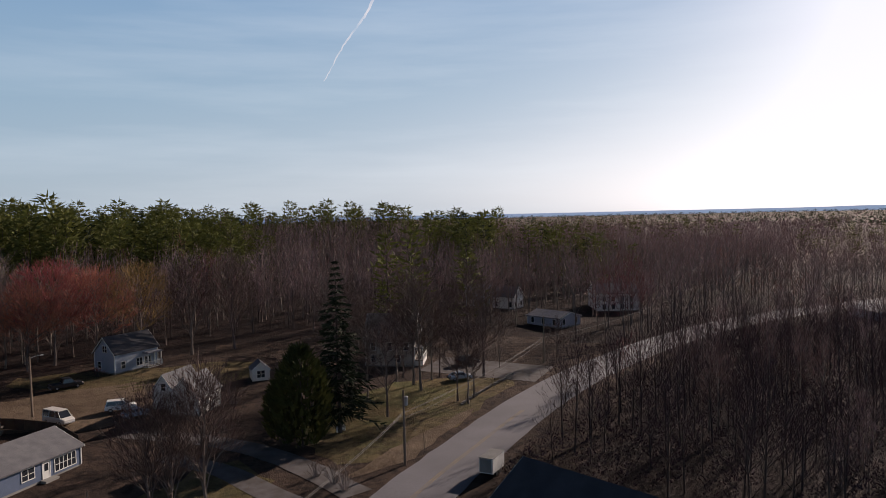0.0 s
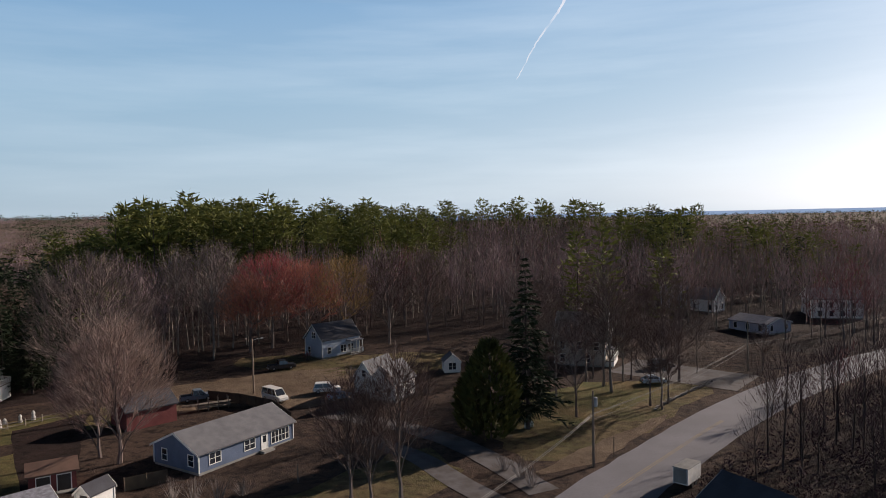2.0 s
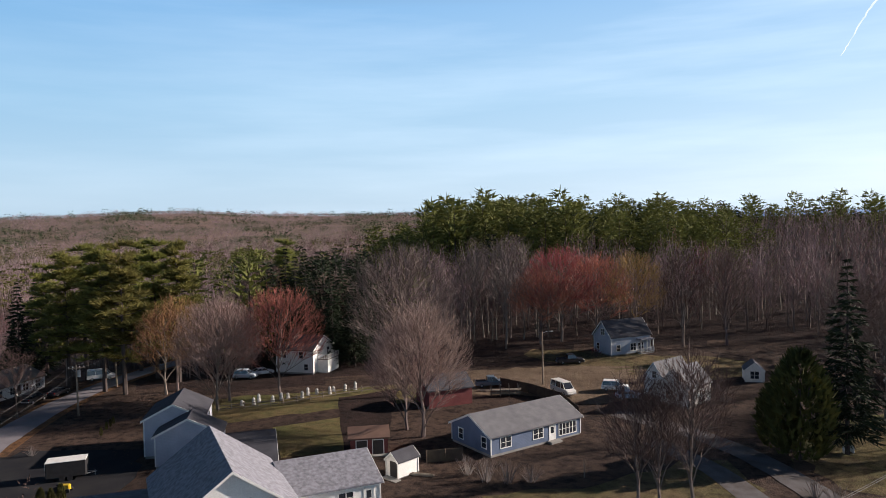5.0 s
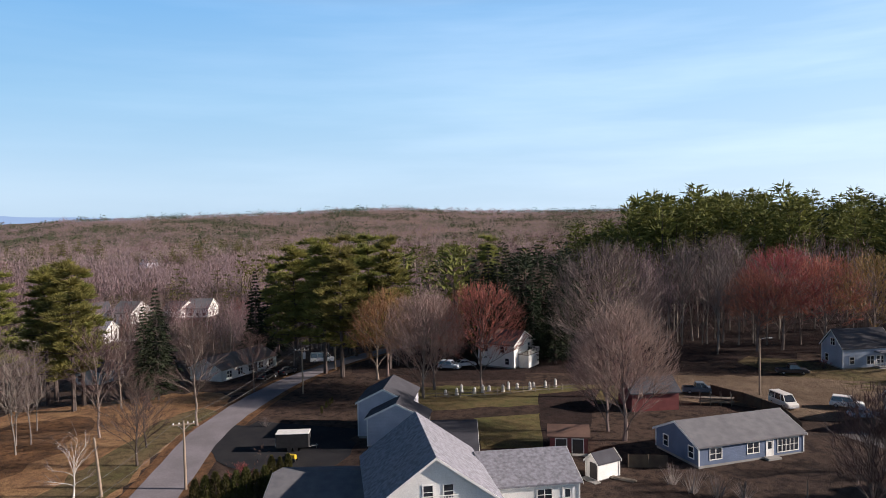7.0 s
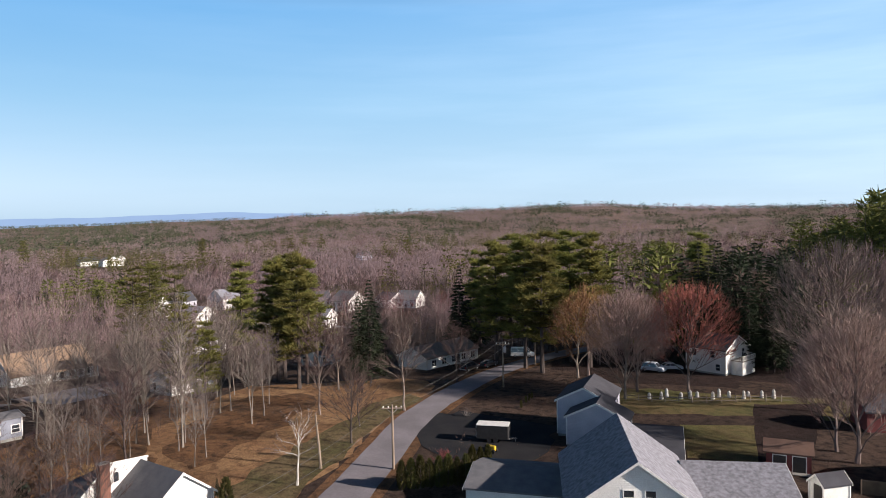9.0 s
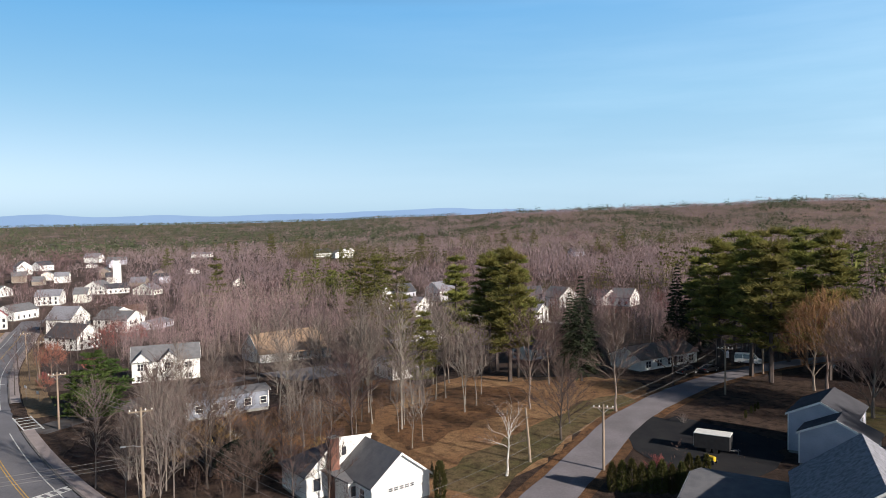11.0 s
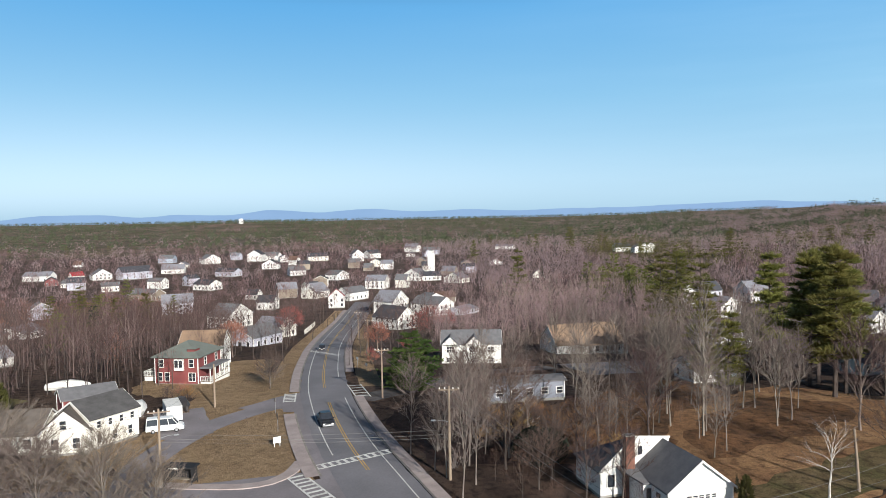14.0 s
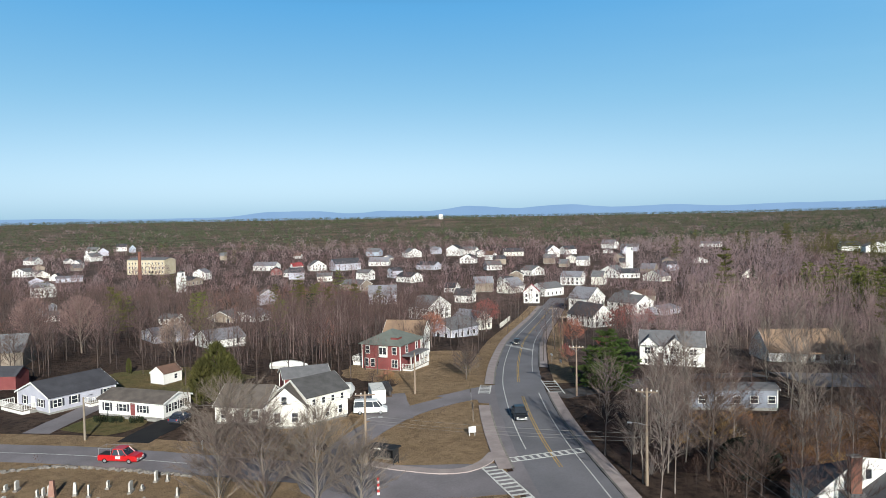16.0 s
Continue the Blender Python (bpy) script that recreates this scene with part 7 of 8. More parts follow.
def trailer(x, y, rz, L, Wd, h, label, mat, roof_mat, name="box_trailer", category="trailer"):
    ob = thing(name, label, category, x, y, land(x, y) + 0.06, rz)
    part("body", Shape().bevelled(0, 0, 0.55 + h / 2, L, Wd, h, 0.08), M[mat], ob)
    part("roof", Shape().bevelled(0, 0, 0.55 + h + 0.04, L + 0.06, Wd + 0.06, 0.1, 0.04), M[roof_mat], ob)
    for s in (-1, 1):
        for u in (-0.45, 0.45):
            part("wheel", Shape().disc((u, s * (Wd / 2 - 0.1), 0.34), (0, 1, 0), 0.34, 0.2, 14), M["black"], ob)
    part("tow_bar", Shape().tube([(L / 2, 0.5, 0.5), (L / 2 + 1.1, 0, 0.5), (L / 2, -0.5, 0.5)], [0.05] * 3, 5), M["steel"], ob)
    part("jack", Shape().tube([(L / 2 + 0.9, 0, 0.0), (L / 2 + 0.9, 0, 0.7)], [0.04, 0.04], 6), M["steel"], ob)
    part("rear_door", Shape().box(-L / 2 - 0.02, 0, 0.6 + h / 2, 0.04, Wd * 0.84, h * 0.9), M[roof_mat], ob)
    clear(x, y, 3)
    return ob


trailer(5.3, 85.6, 62, 3.6, 1.8, 1.8, "small white box trailer parked on the road edge", "trim", "found")
trailer(-93.0, 40.0, 57, 4.6, 2.2, 1.9, "black box trailer with a white roof", "black", "trim")
trailer(-90.8, -82.6, 48, 6.0, 2.4, 2.2, "white camper trailer beside the van", "trim", "trim", "camper", "camper")


def wrapped_boat(x, y, rz, L, label, mat):
    ob = thing("wrapped_boat", label, "boat", x, y, None, rz)
    rings = []
    for u, w, z in ((-1, 0.75, 1.7), (-0.5, 1.0, 2.1), (0.1, 1.0, 2.3), (0.6, 0.75, 2.0), (1, 0.15, 1.5)):
        rings.append([(u * L / 2, -w * 0.7, 0.6), (u * L / 2, w * 0.7, 0.6), (u * L / 2, w * 1.15, 1.25), (u * L / 2, w * 0.5, z), (u * L / 2, -w * 0.5, z), (u * L / 2, -w * 1.15, 1.25)])
    part("cover", loft(Shape(), rings), M[mat], ob)
    part("cradle", Shape().box(0, 0, 0.3, L * 0.7, 1.2, 0.7), M["wood_dark"], ob)


wrapped_boat(-91.6, -90.2, 45, 7.5, "boat wrapped in white plastic", "trim")
wrapped_boat(-96.2, -85.4, 55, 6.5, "boat under a dark tarpaulin", "door_dark")
wrapped_boat(-101.0, -117.0, facing(-99.6, -119.5, -102.9, -114.5), 8.0, "long white wrapped boat behind the cream house", "trim")
tk = thing("garden_tractor", "small yellow garden tractor", "tractor", -88.8, 37.6, None, 40)
part("body", Shape().bevelled(0.3, 0, 0.65, 1.2, 0.6, 0.6, 0.1), paint("tractor_yellow", (0.6, 0.4, 0.03)), tk)
part("seat", Shape().bevelled(-0.5, 0, 0.8, 0.4, 0.45, 0.5, 0.08), M["black"], tk)
for sx, r in ((-0.55, 0.42), (0.75, 0.26)):
    for sy in (-0.42, 0.42):
        part("wheel", Shape().disc((sx, sy, r), (0, 1, 0), r, 0.22, 14), M["black"], tk)

# ---------------------------------------------------------------- street furniture
bs = thing("bus_shelter", "small dark bus shelter with a bench", "bus shelter", -68.6, -61.4, None, facing(-67.9, -63.3, -68.7, -59.8))
for px in (-1.7, 1.7):
    for py in (-0.7, 0.7):
        part("post", Shape().box(px, py, 1.1, 0.1, 0.1, 2.2), M["black"], bs)
part("roof", Shape().bevelled(0, 0, 2.25, 4.0, 2.0, 0.18, 0.05), M["black"], bs)
part("back_wall", Shape().box(0, 0.72, 1.25, 3.4, 0.06, 1.8), M["black"], bs)
for px in (-1.72, 1.72):
    part("side_wall", Shape().box(px, 0, 1.25, 0.06, 1.4, 1.8), M["black"], bs)
part("bench", Shape().box(0, 0.35, 0.5, 3.0, 0.45, 0.08), M["wood_grey"], bs)
part("fascia_sign", Shape().box(-0.5, -1.02, 2.2, 1.2, 0.03, 0.14), M["trim"], bs, "pale sign strip")


def sign(x, y, h, w, hh, rz, mat, label, diamond=False):
    ob = thing("road_sign", label, "sign", x, y, None, rz)
    part("post", Shape().tube([(0, 0, -0.3), (0, 0, h)], [0.04, 0.04], 6), M["steel"], ob)
    m = Matrix.Rotation(radians(45), 4, "Y") if diamond else None
    part("panel", Shape().box(0, -0.06, h - hh / 2, w, 0.03, hh, m), M[mat], ob)
    return ob


sign(-90.5, -62.3, 2.9, 0.9, 0.9, 50, "wood_grey", "diamond sign seen from its grey back", True)
sign(-99.4, -68.8, 2.6, 0.5, 0.6, 50, "wood_grey", "small road sign on a steel post")
sb = thing("notice_board", "white notice board on two short legs", "sign", -84.4, -58.3, None, -38)
part("panel", Shape().bevelled(0, 0, 1.0, 1.1, 0.12, 0.9, 0.03), M["trim"], sb)
for s in (-0.4, 0.4):
    part("leg", Shape().box(s, 0, 0.28, 0.08, 0.08, 0.6), M["trim"], sb)
sign(-141.8, -75.9, 2.8, 1.1, 0.5, 50, "trim", "white street sign on a post")
sign(-140.6, -73.0, 1.8, 1.0, 0.6, 50, "trim", "low white sign on a post")
sign(-58.0, -85.6, 1.5, 0.5, 0.5, 30, "trim", "low white sign on a post by the drive")
M["stripe_red"] = material("stripe_red", (0.45, 0.027, 0.027), 0.6, (0.36, 0.0225, 0.0225), 2.0, 14.0, 0.05)
fp = thing("striped_post", "post striped red and white by the junction", "post", -60.2, -54.9, None, 10)
for i in range(6):
    part("stripe", Shape().tube([(0, 0, i * 0.35), (0, 0, i * 0.35 + 0.35)], [0.16, 0.16], 10), M["stripe_red" if i % 2 else "trim"], fp)
for x, y in ((-39.7, 76.8), (-3.2, 94.4)):
    sk = thing("stake", "slim pale wooden stake in the grass", "stake", x, y)
    part("shaft", Shape().tube([(0, 0, -0.2), (0, 0, 2.3)], [0.06, 0.05], 6), M["wood_grey"], sk)
bn = thing("garden_bench", "white slatted garden bench under the spruce", "bench", -15.6, 103.2, None, 60)
for i in range(3):
    part("slat", Shape().box(0, -0.2 + i * 0.2, 0.45, 1.5, 0.14, 0.04), M["trim"], bn)
    part("slat", Shape().box(0, 0.32, 0.6 + i * 0.16, 1.5, 0.04, 0.1), M["trim"], bn)
for s in (-0.65, 0.65):
    part("leg", Shape().box(s, 0.05, 0.45, 0.08, 0.6, 0.9), M["trim"], bn)


# ---------------------------------------------------------------- fences and walls
def fence(label, pts, h, mat, gap=2.2, solid=True, name="fence"):
    ob = thing(name, label, "fence", pts[0][0], pts[0][1], 0)
    o = Vector((pts[0][0], pts[0][1], 0))
    for p, q in zip(pts, pts[1:]):
        a, b = Vector((*p, 0)) - o, Vector((*q, 0)) - o
        n = max(1, round((b - a).length / gap))
        ang = Matrix.Rotation(math.atan2(b.y - a.y, b.x - a.x), 4, "Z")
        for i in range(n):
            c, e = a.lerp(b, i / n), a.lerp(b, (i + 1) / n)
            z = land(c.x + o.x, c.y + o.y)
            part("post", Shape().box(c.x, c.y, z + h / 2, 0.12, 0.12, h + 0.1), M[mat], ob)
            m = (c + e) / 2
            if solid:
                part("panel", Shape().box(m.x, m.y, z + h / 2, (e - c).length - 0.1, 0.05, h - 0.1, ang), M[mat], ob)
            else:
                for k in (0.3, 0.75):
                    part("rail", Shape().box(m.x, m.y, z + h * k, (e - c).length, 0.05, 0.12, ang), M[mat], ob)
    return ob


fence("dark board fence round the yard", [(-72.5, 108.0), (-66.0, 107.2), (-58.0, 104.5), (-51.7, 98.5)], 1.8, "wood_dark")
fence("grey post and rail fence along the garden", [(-104.0, 69.5), (-98.0, 78.5), (-94.5, 87.5), (-91.0, 94.0)], 1.2, "wood_grey", 2.4, False)
fence("low wooden fence panel beside the blue house", [(-58.8, 70.0), (-55.6, 73.8)], 1.7, "wood_dark")
fence("pale yellow board fence along the road", [(-246.0, -150.5), (-230.0, -143.0), (-216.0, -136.5)], 1.8, "cream_wall", 2.6)


def rough_stone(sh, rng, x, y, z, r):
    """One field stone with eight uneven corners."""
    v = [(x + sx * r * rng.uniform(0.6, 1.15), y + sy * r * rng.uniform(0.6, 1.15), z + (sz + 0.8) * r * 0.45 * rng.uniform(0.7, 1.2)) for sz in (-1, 1) for sx, sy in ((-1, -1), (1, -1), (1, 1), (-1, 1))]
    sh.add(v, [(3, 2, 1, 0), (4, 5, 6, 7), (0, 1, 5, 4), (1, 2, 6, 5), (2, 3, 7, 6), (3, 0, 4, 7)])


def stone_wall(label, pts, seed):
    ob = thing("stone_wall", label, "wall", pts[0][0], pts[0][1], 0)
    rng = random.Random(seed)
    path = smooth_path(pts, 0.55)
    for q in path:
        for lay in range(2):
            sh = Shape()
            rough_stone(sh, rng, q.x - pts[0][0] + rng.uniform(-0.25, 0.25), q.y - pts[0][1] + rng.uniform(-0.25, 0.25), land(q.x, q.y) + lay * 0.2, 0.27 - 0.05 * lay)
            part("stone", sh, M["granite"], ob)


stone_wall("tumbled field-stone wall along the cemetery", [(-38.1, -100.3), (-43.3, -96.0), (-47.2, -88.3), (-51.2, -78.4)], 3)
stone_wall("low tumbled field-stone wall beside the road", [(2.6, 116.5), (5.4, 122.5), (8.6, 128.4), (12.6, 136.0)], 4)


# ---------------------------------------------------------------- cemetery and garden stones
M["marble"] = material("weathered_marble", (0.527, 0.51, 0.476), 0.7, (0.357, 0.34, 0.315), 1.2, 10.0, 0.2, vary=0.2)
M["red_stone"] = material("red_granite", (0.281, 0.156, 0.117), 0.7, (0.218, 0.117, 0.0936), 1.2, 10.0, 0.2)


def gravestone(x, y, w, h, mat="marble", obelisk=False, label="upright weathered white gravestone"):
    ob = thing("gravestone", label, "gravestone", x, y, None, 35 + (x * 13 + y * 7) % 17, "gravestones of the cemetery")
    part("plinth", Shape().bevelled(0, 0, 0.1, w + 0.3, 0.5, 0.3, 0.05), M["granite"], ob)
    if obelisk:
        part("shaft", Shape().box(0, 0, 0.2 + h / 2, w, w, h, None, 0.6), M[mat], ob)
    else:
        sh = Shape()
        n = 7
        prof = [(-w / 2, 0.2), (w / 2, 0.2)] + [(w / 2 * math.cos(math.pi * i / (n - 1)), h * 0.8 + 0.2 + h * 0.2 * math.sin(math.pi * i / (n - 1))) for i in range(n)]
        v = [(px, py, z) for py in (-0.09, 0.09) for px, z in prof]
        m = len(prof)
        sh.add(v, [tuple(range(m)), tuple(range(2 * m - 1, m - 1, -1))] + [(i, i + m, (i + 1) % m + m, (i + 1) % m) for i in range(m)])
        part("slab", sh, M[mat], ob)


for x, y, w, h in ((-35.8, -92.9, 0.7, 0.6), (-36.6, -91.8, 0.8, 1.1), (-37.0, -87.4, 0.5, 0.8), (-37.6, -87.2, 0.6, 0.9), (-38.3, -87.3, 0.6, 1.0), (-40.6, -82.6, 0.4, 1.3), (-43.3, -83.3, 0.8, 0.8), (-44.2, -79.8, 1.1, 1.2),
                   (-47.9, -80.5, 0.8, 1.2), (-48.9, -79.6, 0.7, 0.7), (-45.4, -79.4, 0.6, 0.5), (-33.6, -88.0, 0.8, 1.0), (-32.0, -92.0, 0.7, 0.9), (-39.6, -78.6, 0.7, 1.0), (-42.8, -74.6, 0.7, 0.9), (-35.4, -80.2, 0.8, 1.1), (-46.6, -74.0, 0.7, 0.9)):
    gravestone(x, y, w, h)
gravestone(-38.0, -85.9, 0.7, 1.9, "red_stone", True, "tall red granite obelisk gravestone")
gravestone(-39.9, -84.4, 0.42, 1.4, "marble", True, "slim white obelisk gravestone")
for i in range(13):
    # pale wrapped shrubs and stones in a row before the garden fence
    t = i / 12
    x, y = (-103.6 + 8.6 * t + 1.5 * math.sin(i * 2.3) * 0.5, 74.0 + 18.5 * t)
    hh = 0.9 + 0.5 * ((i * 7) % 5) / 4
    gs = thing("garden_ornament", "pale upright garden ornament before the fence", "ornament", x, y, None, i * 37, "garden ornaments in a row")
    part("figure", Shape().tube([(0, 0, -0.1), (0, 0, hh * 0.3), (0, 0, hh * 0.6), (0, 0, hh * 0.8), (0, 0, hh), (0, 0, hh * 1.15)], [0.36, 0.34, 0.24, 0.3, 0.2, 0.05], 10), M["marble"], gs)

# lumber and racks by the barn
lr = thing("lumber_rack", "open timber rack with stacked boards", "rack", -68.6, 103.4, None, 40)
for px in (-2.4, -0.8, 0.8, 2.4):
    for py in (-0.7, 0.7):
        part("post", Shape().box(px, py, 1.0, 0.12, 0.12, 2.0), M["wood_grey"], lr)
for z in (0.5, 1.1):
    for k in range(4):
        part("board", Shape().box(0.1 * k, -0.5 + k * 0.33, z, 5.4, 0.26, 0.12), M["wood_grey"], lr)
for x, y, rz in ((-73.2, 104.2, 38), (-72.0, 105.0, 52), (-56.6, 66.2, 20)):
    bd = thing("timber_stack", "loose stack of weathered boards", "timber", x, y, None, rz)
    for k in range(5):
        part("board", Shape().box(0.1 * (k % 3), -0.3 + 0.16 * k, 0.1 + 0.1 * (k % 2), 3.2, 0.15, 0.1), M["wood_grey"], bd)
for x, y in ((-59.0, -112.8), (-60.2, -110.4), (-62.0, -107.4)):
    hd = thing("hedge", "clipped dark green box hedge below the windows", "hedge", x + 1.4, y + 0.4, None, facing(-59.8, -116.8, -63.9, -104.6))
    sh, rng = Shape(), random.Random(int(y))
    for i in range(420):
        a, t = rng.uniform(0, 6.28), rng.random()
        p = Vector((1.25 * math.cos(a) * rng.uniform(0.6, 1), 0.6 * math.sin(a) * rng.uniform(0.6, 1), 0.9 * t))
        sh.blade(p, Vector((math.cos(a) * 0.6, math.sin(a) * 0.6, rng.uniform(0, 1))).normalized(), 0.3, 0.16, rng)
    part("foliage", sh, M["needles_dark"], hd)


# ---------------------------------------------------------------- single trees
plant("maple", -66.2, 78.1, 20.3)
plant("maple", -70.5, 79.6, 17.0)
plant("grey_maple", -83.8, 94.2, 28.0)
plant("poplar", -102.4, 145.4, 25.0)
plant("poplar", -98.1, 144.6, 26.8)
plant("poplar", -96.0, 147.8, 27.1)
plant("poplar", -92.0, 147.6, 26.1)
plant("poplar", -101.2, 139.7, 24.7)
plant("poplar", -90.1, 136.8, 25.2)
plant("poplar", -104.4, 138.8, 23.5)
plant("red_maple", -82.5, 149.1, 23.6)
plant("red_maple", -75.4, 152.5, 21.6)
plant("red_maple", -85.6, 144.4, 19.0)
plant("tan_maple", -67.4, 156.2, 22.0)
plant("street_maple", -56.3, 157.1, 22.6)
plant("street_maple", -48.3, 162.2, 22.9)
plant("red_maple", -102.4, 81.5, 20.8)
plant("maple", -105.1, 70.2, 19.9)
plant("maple", -108.1, 74.7, 18.3)
plant("tan_maple", -123.6, 74.0, 18.9)
plant("tan_maple", -123.0, 71.3, 16.9)
plant("maple", -124.6, 115.4, 19.6)
plant("maple", -148.4, 114.2, 22.8)
plant("spruce", -130.7, 119.2, 23.2)
plant("spruce", -137.4, 118.0, 24.6)
plant("spruce", -124.6, 120.6, 21.9)
plant("pine", -144.4, 117.5, 26.2)
plant("spruce", -123.6, 126.9, 20.2)
for a, r, h in ((44.5, 160, 22.0), (45.6, 152, 19.5), (46.4, 166, 23.0), (47.3, 156, 21.0), (48.4, 170, 24.0), (49.2, 158, 20.5), (50.1, 164, 23.5), (51.2, 154, 19.0), (52.0, 168, 22.5), (46.9, 176, 24.5), (50.8, 178, 25.0), (45.0, 172, 23.0)):
    plant("spruce", -r * math.sin(radians(a)), r * math.cos(radians(a)), h)
plant("street_maple", -31.0, 72.4, 15.6)
plant("street_maple", -25.9, 74.6, 18.0)
plant("street_maple", -28.6, 72.4, 14.5)
plant("spruce", -15.7, 102.7, 25.4)
plant("cedar", -20.0, 96.9, 14.5)
plant("cedar", -23.4, 100.1, 9.7)
plant("oak", -13.4, 118.7, 16.4)
plant("oak", -9.3, 110.0, 16.1)
plant("oak", -6.1, 129.3, 20.0)
plant("oak", -4.5, 125.6, 22.2)
plant("oak", -2.7, 132.9, 16.8)
plant("oak", 1.8, 118.3, 15.0)
plant("oak", 3.6, 116.7, 14.9)
plant("oak", 4.6, 120.0, 13.6)
plant("oak", -1.3, 135.0, 14.6)
plant("oak", -16.6, 129.1, 12.9)
plant("oak", -9.3, 131.9, 16.7)
plant("yard_tree", -35.3, 118.1, 5.9)
# extra tree, added to throw shadow by the blue house
plant("yard_tree", -34.0, 97.0, 10.0)
plant("yard_tree", 19.1, 114.5, 7.2)
plant("yard_tree", 25.2, 124.0, 6.5)
plant("oak", 22.9, 146.4, 9.4)
plant("yard_tree", 29.8, 130.9, 7.6)
plant("yard_tree", -100.2, 20.9, 12.7)
plant("yard_tree", -107.6, 23.8, 9.0)
plant("oak", -114.0, 32.9, 17.0)
plant("yard_tree", -131.3, 48.8, 11.9)
plant("oak", -151.6, 65.9, 15.8)
plant("birch", -86.6, 11.2, 10.6)
plant("pine", -152.4, 16.5, 25.4)
plant("pine", -141.3, 19.3, 26.6)
plant("spruce", -138.8, 33.2, 21.1)
plant("spruce", -146.6, 32.7, 17.4)
plant("pine", -124.3, 1.6, 15.8)
plant("pine", -136.2, -2.5, 17.8)
plant("far_pine", -254.0, -13.2, 28.0)
plant("far_pine", -228.0, -5.0, 27.1)
plant("poplar", -121.1, 10.6, 15.1)
plant("poplar", -122.0, 8.8, 14.3)
plant("poplar", -129.6, 12.3, 14.0)
plant("poplar", -123.8, -0.4, 15.0)
plant("oak", -117.8, 19.4, 17.3)
plant("poplar", -141.9, 7.0, 16.6)
plant("poplar", -116.0, -22.1, 19.4)
plant("poplar", -108.0, -2.0, 22.0)
plant("poplar", -127.1, 3.8, 16.6)
plant("poplar", -121.0, -2.0, 14.0)
plant("poplar", -127.9, -27.7, 17.0)
plant("poplar", -116.6, 8.3, 15.5)
plant("poplar", -127.5, -4.3, 16.2)
plant("oak", -158.8, 38.5, 16.9)
plant("spruce", -168.0, 40.8, 17.2)
plant("oak", -135.9, 26.1, 14.3)
plant("pine", -148.3, 65.0, 27.1)
plant("pine", -136.9, 66.6, 28.0)
plant("pine", -130.6, 67.4, 28.0)
plant("pine", -138.7, 78.6, 28.0)
plant("pine", -130.7, 78.8, 28.0)
plant("pine", -153.9, 71.2, 28.0)
plant("pine", -150.9, 81.7, 28.0)
plant("pine", -168.3, 69.1, 24.7)
plant("spruce", -162.2, 61.3, 22.2)
plant("spruce", -174.8, 70.2, 23.3)
plant("pine", -171.3, 10.5, 25.1)
plant("pine", -155.6, 18.3, 25.9)
plant("pine", -145.4, 21.6, 24.3)
plant("far_pine", -222.6, -16.1, 26.9)
plant("far_pine", -287.9, -13.7, 27.7)
plant("far_pine", -780.7, 11.7, 28.0)
plant("far_pine", -883.7, 132.2, 28.0)
plant("far_pine", -829.0, 107.9, 28.0)
plant("far_pine", -868.5, 150.5, 28.0)
plant("far_pine", -647.4, 192.3, 26.8)
plant("far_pine", -923.1, -181.0, 28.0)
plant("far_pine", -336.8, -90.9, 26.3)
plant("far_pine", -309.5, -15.4, 28.0)
plant("far_pine", -235.2, -16.5, 26.3)
plant("spruce", -401.5, -94.7, 16.4)
plant("far_pine", -796.7, -193.8, 22.7)
plant("far_pine", -582.0, -196.1, 23.1)
plant("far_pine", -633.5, 8.4, 28.0)
plant("far_pine", -928.7, -179.5, 28.0)
plant("cedar", -75.8, -106.9, 10.8)
plant("cedar", -78.6, -107.5, 8.2)
plant("cedar", -73.2, -107.2, 8.4)
plant("cedar", -75.2, -104.2, 7.4)
plant("far_pine", -105.9, -194.6, 12.9)
for x, y, h in ((-122.6, -229.0, 13.0), (-188.4, -225.5, 13.5), (-189.4, -215.3, 12.4), (-195.0, -211.3, 13.0), (-213.3, -205.4, 14.0), (-220.7, -198.2, 13.0), (-176.8, -196.8, 14.5), (-172.0, -184.0, 15.0), (-170.2, -176.4, 14.0), (-178.9, -171.9, 14.8), (-132.0, -240.0, 11.0), (-598.0, -203.0, 17.0), (-852.0, -216.0, 20.0), (-426.0, -116.0, 17.0)):
    plant("far_pine", x, y, h)
plant("far_pine", -115.3, -205.3, 11.2)
plant("far_pine", -200.9, -225.3, 16.5)
plant("far_pine", -252.1, -253.5, 17.5)
plant("low_pine", -122.4, -54.1, 11.5)
plant("low_pine", -122.6, -57.2, 8.1)
plant("low_pine", -125.0, -52.4, 9.5)
plant("dense_maple", -53.0, -57.5, 12.2)
plant("dense_maple", -53.4, -72.4, 13.5)
plant("dense_maple", -49.3, -61.6, 12.5)
plant("dense_maple", -55.8, -53.4, 9.0)
plant("dense_maple", -46.9, -66.3, 11.0)
plant("yard_tree", -115.7, -81.2, 8.2)
plant("yard_tree", -128.2, -101.8, 10.5)
plant("red_maple", -150.2, -116.4, 9.9)
plant("yard_tree", -97.8, -90.0, 3.7)
plant("red_maple", -232.0, -95.1, 10.7)
plant("red_maple", -211.3, -90.4, 9.9)
plant("red_maple", -245.8, -93.4, 8.1)
plant("red_maple", -172.9, -86.5, 8.9)
plant("red_maple", -201.3, -132.5, 11.4)
plant("maple", -86.9, -177.4, 14.8)
plant("maple", -93.5, -147.5, 10.5)
plant("oak", -98.0, -169.4, 11.5)
plant("oak", -110.9, -169.4, 9.9)
plant("poplar", -108.8, -155.1, 11.5)
plant("maple", -82.0, -192.1, 14.4)
plant("yard_tree", -66.3, -166.4, 8.6)
plant("oak", -90.0, -25.9, 13.5)
